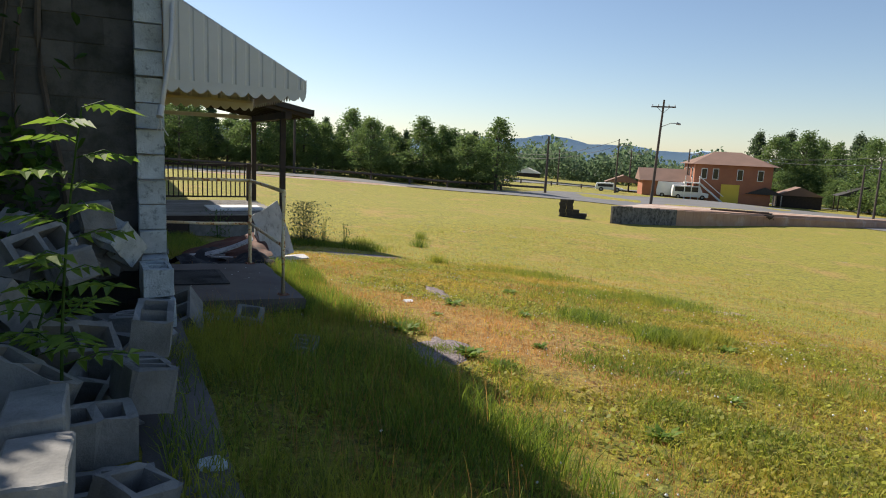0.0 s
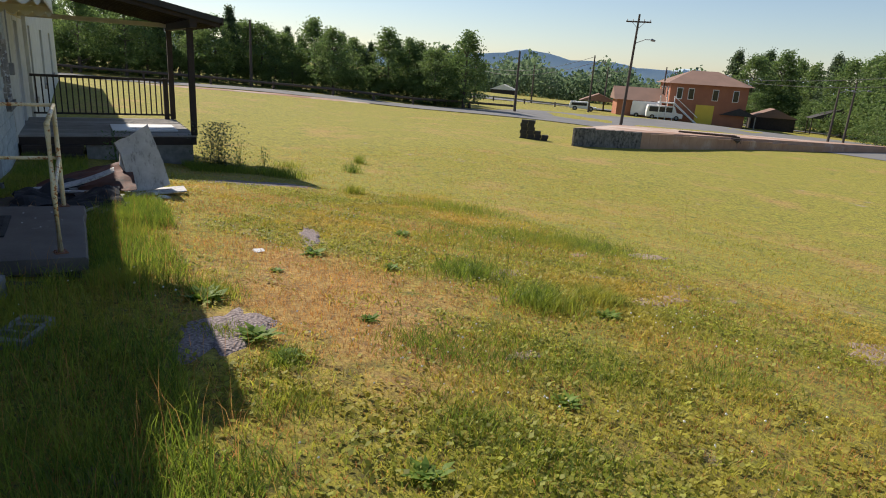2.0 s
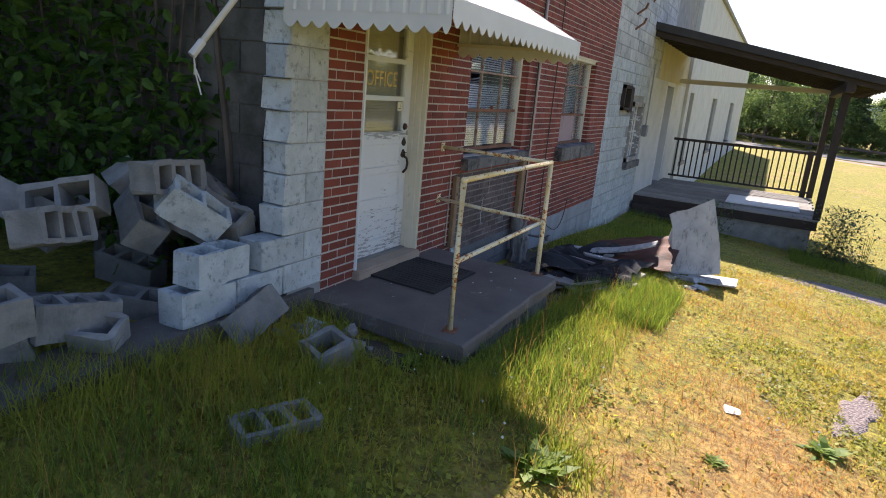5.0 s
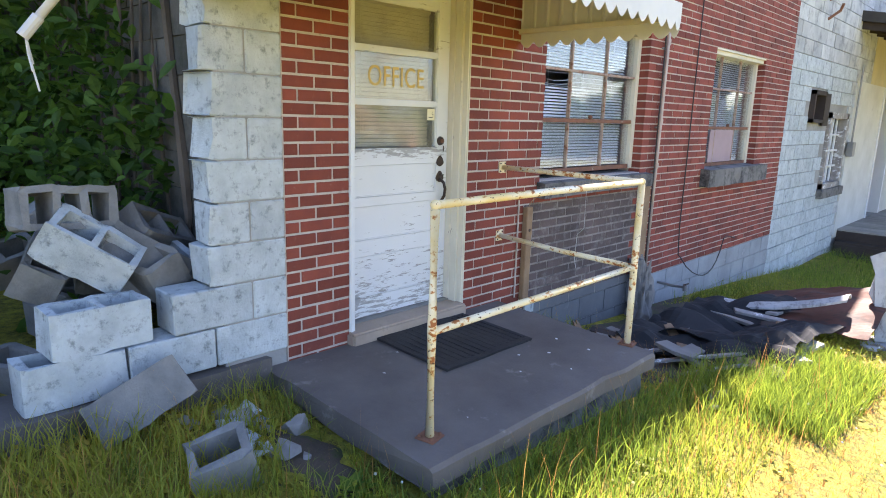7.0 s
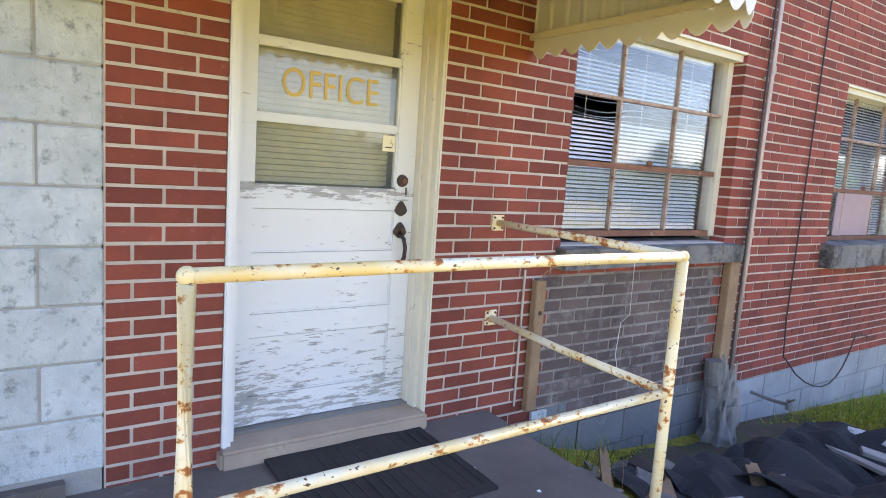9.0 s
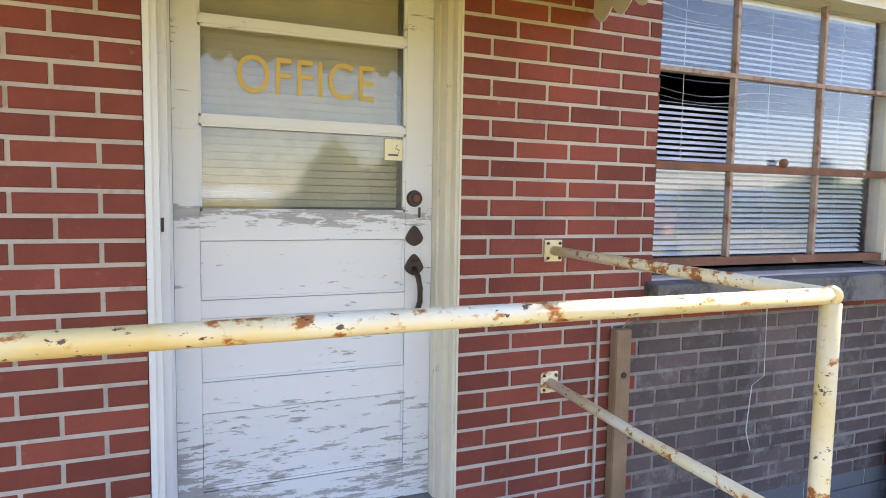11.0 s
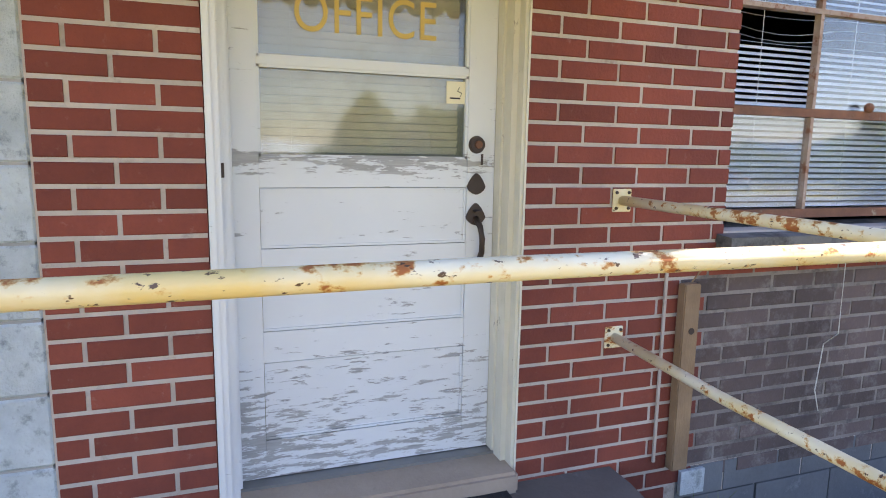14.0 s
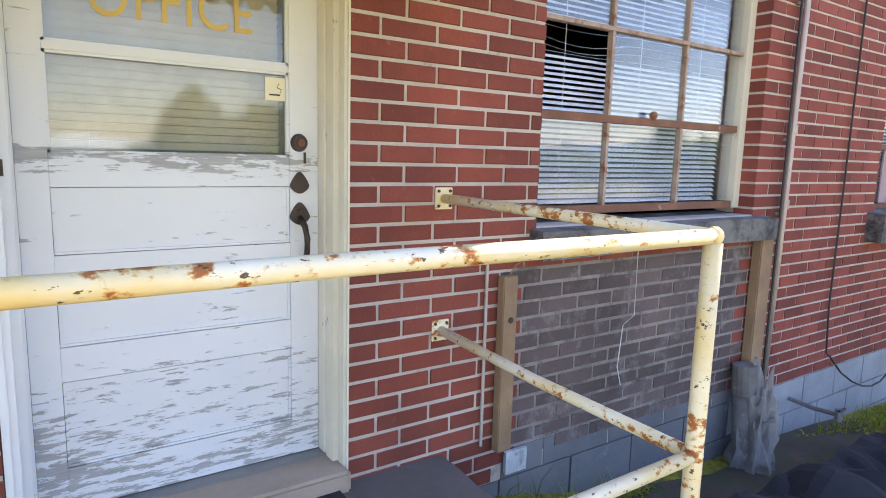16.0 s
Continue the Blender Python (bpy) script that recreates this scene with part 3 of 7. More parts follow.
# ---- pipe railing ----
def build_rail():
    r = thing("pipe_railing", "cream-painted steel pipe railing with rust spots on the stoop", "railing")
    x, ya, yb, top, low = 1.033, 0.10, 1.768, 1.008, 0.507
    R, P = 0.0167, 0.0205
    part("post", tube([(x, ya, 0.02), (x - 0.002, ya, 0.5), (x, ya, top - 0.015)], P), "rust_rail", r, smooth=True)
    part("post", tube([(x, yb, 0.02), (x, yb, 0.5), (x, yb, top - 0.015)], P), "rust_rail", r, smooth=True)
    part("top_rail", tube([(x, ya, top), (x, 0.9, top + 0.003), (x, yb, top)], R * 1.05, 16), "rust_rail", r, smooth=True)
    part("mid_rail", tube([(x, ya, low - 0.015), (x, yb, low)], R), "rust_rail", r, smooth=True)
    part("return_rail", tube([(x, yb, top), (0.5, 1.768, top + 0.003), (0.01, 1.765, 1.015)], R), "rust_rail", r, smooth=True)
    part("return_rail", tube([(x, yb, low), (0.5, 1.768, 0.515), (0.01, 1.765, 0.542)], R), "rust_rail", r, smooth=True)
    for y in (ya, yb):
        bm = bmesh.new()
        bmesh.ops.create_uvsphere(bm, u_segments=14, v_segments=8, radius=P * 1.04, matrix=Matrix.Translation((x, y, top)))
        part("elbow", bm, "rust_rail", r, smooth=True)
        bm = bmesh.new()
        bmesh.ops.create_uvsphere(bm, u_segments=14, v_segments=8, radius=P * 1.06, matrix=Matrix.Translation((x, y, low - (0.015 if y == ya else 0))))
        part("tee_weld", bm, "rust_rail", r, smooth=True)
        bm = boxed(-0.046, 0.046, -0.046, 0.046, 0.025, 0.035, m=pose(x, y, 0, 0, 0, 12))
        base = part("base_plate", bm, "rust", r, "square rusty foot plate", bevel=0.002)
        for a in range(4):
            bm = bmesh.new()
            bmesh.ops.create_cone(bm, cap_ends=True, segments=6, radius1=0.008, radius2=0.007, depth=0.012, matrix=Matrix.Translation((x + 0.044 * math.cos(a * 1.57 + 1.0), y + 0.044 * math.sin(a * 1.57 + 1.0), 0.039)))
            part("bolt", bm, "rust", base)
    for z in (1.015, 0.542):
        bm = boxed(0.0, 0.008, 1.73, 1.80, z - 0.038, z + 0.038)
        fl = part("wall_flange", bm, "rust_rail", r, "square rusty wall plate", bevel=0.002)
        for dy, dz in ((-0.024, -0.026), (0.024, -0.026), (-0.024, 0.026), (0.024, 0.026)):
            bm = bmesh.new()
            bmesh.ops.create_cone(bm, cap_ends=True, segments=8, radius1=0.006, radius2=0.005, depth=0.006, matrix=pose(0.010, 1.765 + dy, z + dz, 0, 90, 0))
            part("screw", bm, "iron", fl)


build_rail()


# ---- office door ----
def build_door():
    fr = thing("door_1", "white and cream wooden door frame with cracked paint", "door frame", kind="structure")
    # stepped casings
    for side, y0, y1, y2 in (("l", 0.467, 0.502, 0.525), ("r", 1.406, 1.385, 1.366)):
        bm = bmesh.new()
        box(bm, -0.20, 0.004, min(y0, y1), max(y0, y1), 0.085, 2.165)
        box(bm, -0.20, -0.035, min(y1, y2), max(y1, y2), 0.128, 2.165)
        part("jamb", bm, "cream" if side == "r" else "white_wood", fr)
        bead = bmesh.new()
        yb = y0 + (0.004 if side == "l" else -0.004)
        box(bead, 0.004, 0.012, min(yb, (y0 + y1) / 2), max(yb, (y0 + y1) / 2), 0.085, 2.165)
        box(bead, -0.135, -0.09, min(y2, y2 + (0.008 if side == "l" else -0.008)), max(y2, y2 + (0.008 if side == "l" else -0.008)), 0.14, 2.10)
        part("casing_bead", bead, "cream" if side == "r" else "white_wood", fr)
    bm = bmesh.new()
    box(bm, -0.20, -0.006, 0.502, 1.385, 2.10, 2.165)
    part("head", bm, "cream", fr)
    part("threshold", boxed(-0.2, -0.09, 0.525, 1.366, 0.128, 0.137), "steel", fr, "worn aluminium threshold strip")

    d = thing("office_door", "closed white panelled door with three panes, paint flaking at the bottom", "door")
    X = -0.135
    ya, yb, za, zb = 0.534, 1.357, 0.140, 2.095
    part("stile", boxed(X - 0.045, X, ya, 0.607, za, zb), "door_paint", d)
    part("stile", boxed(X - 0.045, X, 1.262, yb, za, zb), "door_paint", d)
    bars = [(1.975, zb), (1.698, 1.720), (1.405, 1.426), (1.052, 1.142), (0.814, 0.868), (0.515, 0.612), (za, 0.262)]
    for a, b in bars:
        part("cross_rail", boxed(X - 0.045, X - 0.0015, 0.6075, 1.2615, a, b), "door_paint", d)
    for a, b in ((0.868, 1.052), (0.612, 0.814), (0.262, 0.515)):
        part("panel", boxed(X - 0.03, X - 0.011, 0.6095, 1.2595, a + 0.002, b - 0.002), "door_paint", d, "recessed panel with flaking white paint")
        mould = bmesh.new()
        for (y0, y1, z0, z1) in ((0.6085, 1.2605, a + 0.002, a + 0.009), (0.6085, 1.2605, b - 0.010, b - 0.003), (0.6085, 0.615, a + 0.009, b - 0.010), (1.254, 1.2605, a + 0.009, b - 0.010)):
            box(mould, X - 0.011, X - 0.005, y0, y1, z0, z1)
        part("moulding", mould, "door_paint", d)
    for a, b in ((1.142, 1.405), (1.426, 1.698), (1.720, 1.975)):
        g = part("pane", boxed(X - 0.024, X - 0.019, 0.607, 1.262, a, b), "door_glass", d, "dusty glass pane")
        g.visible_shadow = False
        bead = bmesh.new()
        for (y0, y1, z0, z1) in ((0.607, 1.262, a, a + 0.008), (0.607, 1.262, b - 0.008, b), (0.607, 0.615, a, b), (1.254, 1.262, a, b)):
            box(bead, X - 0.019, X - 0.006, y0, y1, z0, z1)
        part("glazing_bead", bead, "door_paint", d)
    # lock, thumb latch and pull
    bm = bmesh.new()
    bmesh.ops.create_cone(bm, cap_ends=True, segments=24, radius1=0.029, radius2=0.024, depth=0.014, matrix=pose(X + 0.007, 1.293, 1.19, 0, 90, 0))
    lock = part("lock_cylinder", bm, "iron", d, "round brown lock cylinder", smooth=False)
    bm = bmesh.new()
    bmesh.ops.create_cone(bm, cap_ends=True, segments=16, radius1=0.013, radius2=0.012, depth=0.01, matrix=pose(X + 0.018, 1.293, 1.19, 0, 90, 0))
    part("key_barrel", bm, "rust", lock)
    part("key", boxed(X + 0.02, X + 0.022, 1.300, 1.308, 1.125, 1.16), "iron", lock)

    def spade(cz, h, w):
        pts = []
        for k in range(22):
            a = 2 * math.pi * k / 22
            r = 1 - 0.28 * math.cos(a - math.pi / 2) ** 2 if math.sin(a) < 0 else 1
            pts.append((1.293 + w * math.cos(a) * (1 - 0.45 * max(0, math.sin(a))) * r, cz + h * math.sin(a) * (1.25 if math.sin(a) > 0 else 0.8)))
        b = bmesh.new()
        prism(b, pts, "x", X - 0.001, X + 0.007)
        return b
    part("latch_plate", spade(1.055, 0.034, 0.032), "iron", d, "spade-shaped brown iron plate")
    pull = part("pull_plate", spade(0.955, 0.036, 0.034), "iron", d, "spade-shaped brown iron plate")
    part("pull_handle", tube([(X + 0.004, 1.293, 0.95), (X + 0.04, 1.296, 0.925), (X + 0.05, 1.30, 0.885), (X + 0.04, 1.303, 0.84), (X + 0.008, 1.305, 0.80)], 0.010, 10), "iron", pull, smooth=True)
    part("thumb_piece", boxed(X + 0.004, X + 0.035, 1.282, 1.304, 0.972, 0.977), "iron", pull)
    part("strike_plate", boxed(-0.036, -0.033, 0.503, 0.511, 1.085, 1.125), "iron", fr, "dark hinge mortise")

    # lettering on the glass
    cu = bpy.data.curves.new("lettering", "FONT")
    cu.body, cu.size, cu.extrude, cu.space_character, cu.align_x = "OFFICE", 0.165, 0.0008, 1.06, "CENTER"
    t = new("lettering_shape", cu)
    bpy.context.view_layer.update()
    me = bpy.data.meshes.new_from_object(t.evaluated_get(bpy.context.evaluated_depsgraph_get()))
    bpy.data.objects.remove(t)
    me.materials.append(M["gold"])
    o = new("lettering", me)
    o.parent = d
    o["label"] = "faded gold OFFICE lettering"
    o.matrix_basis = Matrix.Translation((X - 0.0165, 0.935, 1.508)) @ Matrix(((0, 0, 1, 0), (1, 0, 0, 0), (0, 1, 0, 0), (0, 0, 0, 1))) @ Matrix.Diagonal((0.80, 1.0, 1, 1))
    # no-smoking sticker
    st = part("sticker", boxed(X - 0.0185, X - 0.0165, 1.191, 1.254, 1.318, 1.388), "plaque", d, "cream no-smoking sticker")
    part("cigarette_mark", boxed(X - 0.0165, X - 0.0155, 1.203, 1.238, 1.333, 1.338), "cable", st)
    part("smoke_mark", tube([(X - 0.016, 1.238, 1.342), (X - 0.016, 1.243, 1.352), (X - 0.016, 1.228, 1.358), (X - 0.016, 1.235, 1.37)], 0.0016, 6), "cable", st)

    # venetian blind hung behind the door
    bl = thing("door_blind", "closed cream venetian blind behind the door panes", "blind")
    part("head_rail", boxed(X - 0.10, X - 0.07, 0.615, 1.255, 1.96, 1.985), "slat_cream", bl)
    n = 0
    z = 1.168
    while z < 1.955:
        bm = boxed(-0.0012, 0.0012, 0.615, 1.255, -0.0125, 0.0125)
        s = part("slat", bm, "slat_cream", bl)
        place(s, pose(X - 0.085, 0, z, 0, 32, 0))
        z += 0.0245
        n += 1
    for y in (0.71, 1.16):
        part("cord", tube([(X - 0.075, y, 1.16), (X - 0.075, y, 1.96)], 0.001, 5), "slat_cream", bl)


build_door()


# ---- windows ----
def build_window(name, y0, y1, z0, z1, vbars, hbars, label, blind_label, missing=(), lower_patch=None, bent=()):
    X = -0.115
    w = tagged(new(name), label, "window", kind="structure")
    fr = bmesh.new()
    for a in ((y0, y0 + 0.055, z0, z1), (y1 - 0.055, y1, z0, z1)):
        box(fr, X - 0.06, X + 0.03, *a)
    part("window_frame", fr, "cream", w)
    hd = bmesh.new()
    box(hd, X - 0.06, X + 0.09, y0, y1, z1 - 0.06, z1)
    box(hd, X + 0.03, X + 0.115, y0 - 0.0, y1 + 0.0, z1 - 0.018, z1 - 0.001)
    part("window_head", hd, "cream", w)
    part("bottom_rail", boxed(X - 0.03, X + 0.02, y0 + 0.055, y1 - 0.055, z0, z0 + 0.035), "rust", w)
    ys, zs = [y0 + 0.055, *vbars, y1 - 0.055], [z0 + 0.035, *hbars, z1 - 0.06]
    for y in vbars:
        part("mullion", boxed(X - 0.015, X + 0.014, y - 0.008, y + 0.008, z0 + 0.035, z1 - 0.06), "sash", w, "rusty steel glazing bar")
    for i, z in enumerate(hbars):
        h = 0.016 if i == 0 else 0.009
        part("transom", boxed(X - 0.018, X + 0.017, y0 + 0.055, y1 - 0.055, z - h, z + h), "rust" if i == 0 else "sash", w, "rusty steel glazing bar")
    if hbars:
        bm = bmesh.new()
        bmesh.ops.create_uvsphere(bm, u_segments=10, v_segments=6, radius=0.02, matrix=Matrix.Translation((X + 0.03, (ys[1] + ys[2]) / 2 + 0.02, hbars[0] + 0.03)))
        part("catch", bm, "rust", w, smooth=True)
    for i in range(len(ys) - 1):
        for j in range(len(zs) - 1):
            if (i, j) in missing:
                continue
            g = part("pane", boxed(X - 0.004, X, ys[i] + 0.012, ys[i + 1] - 0.012, zs[j] + 0.011, zs[j + 1] - 0.011), "glass", w, "dusty glass pane")
            g.visible_shadow = False
    if lower_patch:
        part("metal_patch", boxed(X + 0.002, X + 0.012, *lower_patch), "mauve", w, "mauve metal sheet set in a pane")
    bl = thing("window_blind", blind_label, "blind", "window blinds")
    rnd = random.Random(len(name) * 7 + 3)
    z = z0 + 0.045
    while z < z1 - 0.07:
        bend = 0.0
        for (ba, bb, amt) in bent:
            if ba < z < bb:
                bend = amt * (1 - abs(2 * (z - ba) / (bb - ba) - 1))
        segs = 14
        bm = bmesh.new()
        rows = []
        for k in range(segs + 1):
            y = y0 + 0.065 + (y1 - y0 - 0.16) * k / segs
            f = k / segs
            dz = -bend * math.sin(min(1, f * 2.2) * math.pi) + rnd.uniform(-1, 1) * 0.0006
            tilt = radians(38 if not bend else 15)
            c, s = 0.0125 * math.sin(tilt), 0.0125 * math.cos(tilt)
            xx = X - 0.07
            rows.append([bm.verts.new((xx + s, y, z - c + dz)), bm.verts.new((xx, y, z + 0.0015 + dz)), bm.verts.new((xx - s, y, z + c + dz))])
        for a, b in zip(rows, rows[1:]):
            bm.faces.new((a[0], a[1], b[1], b[0]))
            bm.faces.new((a[1], a[2], b[2], b[1]))
        part("slat", bm, "slat", bl, smooth=True)
        z += 0.0235 if not bend else 0.036
    part("head_rail", boxed(X - 0.10, X - 0.06, y0 + 0.06, y1 - 0.09, z1 - 0.085, z1 - 0.062), "slat", bl)
    for f in (0.18, 0.5, 0.8):
        y = y0 + (y1 - y0) * f
        part("cord", tube([(X - 0.06, y, z0 + 0.04), (X - 0.06, y, z1 - 0.08)], 0.0012, 5), "slat", bl)
    return w


build_window("window_1", 2.21, 3.74, 0.93, 2.13, (2.70, 3.22), (1.34, 1.72), "rusty steel office window with nine dusty panes", "white venetian blind with bent and broken slats",
             bent=((1.60, 1.74, 0.05), (1.93, 2.06, 0.05)), missing=((0, 1),))
build_window("window_2", 5.18, 6.66, 0.88, 2.12, (5.62, 6.18), (1.30, 1.72), "rusty steel window with dusty panes and one patched pane", "white venetian blind behind dusty panes", lower_patch=(5.50, 6.16, 0.92, 1.28))


def sill(y0, y1, z0, z1, proj, label):
    bm = bmesh.new()
    prism(bm, [(-0.20, z1 + 0.02), (proj, z1), (proj, z0), (-0.20, z0)], "y", y0, y1)
    bmesh.ops.subdivide_edges(bm, edges=list(bm.edges), cuts=6, use_grid_fill=True)
    for v in bm.verts:
        if v.co.x > 0.02:
            v.co += Vector((noise.noise(v.co * 9), 0, noise.noise(v.co * 9 + Vector((3, 0, 0))))) * 0.008
    tagged(part("window_sill", bm, "concrete_dark"), label, "sill", kind="structure")


sill(2.18, 3.865, 0.775, 0.885, 0.075, "thick soot-stained concrete window sill")
sill(5.10, 6.88, 0.68, 0.865, 0.10, "thick soot-stained concrete window sill")


# ---- metal awning ----
def build_awning():
    a = thing("metal_awning", "pale corrugated metal awning with a scalloped edge over the door", "awning")
    y0, y1, xo, zt, zo = -0.37, 1.90, 1.10, 2.56, 1.975
    n, pitch = 0, 0.105
    y = y0
    while y < y1 - 0.001:
        yb = min(y + pitch, y1)
        bm = bmesh.new()
        lift = 0.010
        cs = [(y, 0), (y + 0.012, lift), (yb - 0.028, lift), (yb - 0.016, 0), (yb, 0)]
        up = [bm.verts.new((0.01, yy, zt + h)) for yy, h in cs]
        md = [bm.verts.new((xo, yy, zo + h)) for yy, h in cs]
        for k in range(4):
            bm.faces.new((up[k], up[k + 1], md[k + 1], md[k]))
        part("slope_strip", bm, "awning", a)
        part("valance_scallop", scallop("y", y, yb, xo + 0.004, zo + 0.012, zo - 0.09, 0.045), "awning", a)
        y += pitch
    for ys, nm in ((y0, "near"), (y1, "away")):
        x = 0.0
        while x < xo - 0.001:
            xb = min(x + pitch, xo)
            ta, tb = zt + (zo - zt) * x / xo, zt + (zo - zt) * xb / xo
            bm = bmesh.new()
            off = -0.008 if nm == "near" else 0.008
            cols = [(x, 0), (x + 0.010, off), (xb - 0.028, off), (xb - 0.016, 0), (xb, 0)]
            hi = [bm.verts.new((xx, ys + o, ta + (tb - ta) * (xx - x) / (xb - x))) for xx, o in cols]
            lo = [bm.verts.new((xx, ys + o, 1.90)) for xx, o in cols]
            for k in range(4):
                bm.faces.new((hi[k], hi[k + 1], lo[k + 1], lo[k]))
            part("side_strip", bm, "awning", a)
            part("valance_scallop", scallop("x", x, xb, ys + off * 0.4, 1.902, 1.845, 0.04), "awning", a)
            x += pitch
    fr = "awning_under"
    part("frame_bar", tube([(xo - 0.015, y0 + 0.02, zo - 0.02), (xo - 0.015, y1 - 0.02, zo - 0.02)], 0.014, 8), fr, a)
    for ys in (y0 + 0.015, y1 - 0.015):
        part("frame_bar", boxed(0.0, xo - 0.02, ys - 0.012, ys + 0.012, 1.895, 1.925), fr, a)
        part("frame_bar", tube([(0.0, ys, zt - 0.03), (xo - 0.02, ys, zo - 0.02)], 0.012, 8), fr, a)
    bm = bmesh.new()
    prism(bm, [(0.01, zt - 0.012), (xo - 0.02, zo - 0.012), (xo - 0.02, zo - 0.016), (0.01, zt - 0.016)], "y", y0 + 0.02, y1 - 0.02)
    part("lining", bm, fr, a)


def scallop(axis, a, b, fixed, z_top, z_low, drop):
    """One rounded tab of the valance."""
    bm = bmesh.new()
    k = 7
    outline = [(a, z_top), (b, z_top)] + [(b - (b - a) * i / k, z_low - drop * math.sin(math.pi * i / k)) for i in range(k + 1)]
    prism(bm, outline, "y" if axis == "x" else "x", fixed, fixed + 0.003)
    return bm


build_awning()


# ---- porch ----
def build_porch():
    p = thing("porch", "old wooden porch with grey deck boards and a dark shed roof", "porch")
    PX, PY0, PY1, FZ = 3.72, 11.4, 15.6, -0.45
    part("deck_frame", boxed(0.0, PX, PY0, PY1, FZ - 0.22, FZ - 0.03), "dark_wood", p)
    i = 0
    y = PY0
    while y < PY1 - 0.01:
        part("plank", boxed(0.0 + 0.001 * (i % 3), PX + 0.03 * math.sin(i * 1.7), y, min(y + 0.135, PY1), FZ - 0.03, FZ + 0.002 * (i % 2)), "deck", p)
        y += 0.142
        i += 1
    part("foundation", boxed(1.3, PX - 0.08, PY0 + 0.06, PY1 - 0.05, -1.8, FZ - 0.22), "block_raw", p, "grey block porch base")
    bm = bmesh.new()
    prism(bm, [(0.0, 3.22), (4.33, 2.36), (4.33, 2.28), (4.28, 2.24), (0.0, 3.06)], "y", 10.85, 16.1)
    part("roof", bm, "shingle", p)
    part("fascia", boxed(4.325, 4.36, 10.85, 16.1, 2.2, 2.37), "dark_wood", p)
    part("beam", boxed(3.62, 3.78, 10.95, 16.0, 2.10, 2.30), "dark_wood", p)
    part("soffit_beam", boxed(0.0, 3.62, 15.5, 15.62, 2.18, 2.3), "awning_under", p)
    for k in range(10):
        y = 10.95 + k * 0.56
        bm = bmesh.new()
        prism(bm, [(0.0, 3.06), (4.3, 2.24), (4.3, 2.14), (0.0, 2.94)], "y", y, y + 0.05)
        part("rafter", bm, "dark_wood", p)
    for y in (PY0 + 0.06, PY1 - 0.1):
        part("post", boxed(3.62, 3.76, y, y + 0.14, FZ, 2.12), "dark_wood", p, bevel=0.006)
    part("railing_bar", boxed(0.12, 3.62, PY1 - 0.10, PY1 - 0.04, FZ + 1.10, FZ + 1.17), "dark_wood", p)
    part("railing_bar", boxed(0.12, 3.62, PY1 - 0.09, PY1 - 0.05, FZ + 0.10, FZ + 0.15), "dark_wood", p)
    part("railing_post", boxed(3.45, 3.58, PY1 - 0.14, PY1 - 0.01, FZ, FZ + 1.2), "dark_wood", p)
    for k in range(23):
        x = 0.22 + k * 0.143
        part("baluster", boxed(x, x + 0.035, PY1 - 0.09, PY1 - 0.055, FZ + 0.12, FZ + 1.12), "dark_wood", p)
    for k in range(3):
        z = FZ - 0.19 * (k + 1)
        part("step", boxed(0.05, 1.25, PY0 - 0.30 * (k + 1), PY0 - 0.30 * k + 0.02, z - 0.05, z), "dark_wood", p)
        part("riser", boxed(0.07, 1.23, PY0 - 0.30 * k - 0.02, PY0 - 0.30 * k + 0.005, z - 0.16, z + 0.15), "dark_wood", p)
    # open doorway inside the porch
    d = thing("door_2", "open dark doorway with a weathered frame on the porch", "door", kind="structure")
    for y in (13.45, 14.65):
        part("jamb", boxed(-0.2, 0.02, y, y + 0.1, -0.45, 2.03), "white_wood", d)
    part("head", boxed(-0.2, 0.02, 13.45, 14.75, 2.03, 2.13), "white_wood", d)
    leaf = thing("porch_door", "dark door standing ajar in the porch doorway", "door")
    part("leaf", boxed(-0.05, -0.005, 0.0, 0.9, 0.0, 2.4, m=pose(-0.02, 13.66, -0.44, 0, 0, 22)), "dark_wood", leaf)


build_porch()

# yellowed render above the porch door, white render round it
tagged(part("render_coat", boxed(-0.02, 0.006, 12.2, 16.9, 2.13, 2.95), "yellow_stucco"), "yellowed render under the porch roof", "wall", kind="structure")
tagged(part("render_coat", boxed(-0.02, 0.005, 11.2, 13.45, -0.6, 2.13), "stucco"), "white render beside the porch doorway", "wall", kind="structure")
tagged(part("render_coat", boxed(-0.02, 0.005, 14.75, 16.9, -0.6, 2.13), "stucco"), "white render beside the porch doorway", "wall", kind="structure")


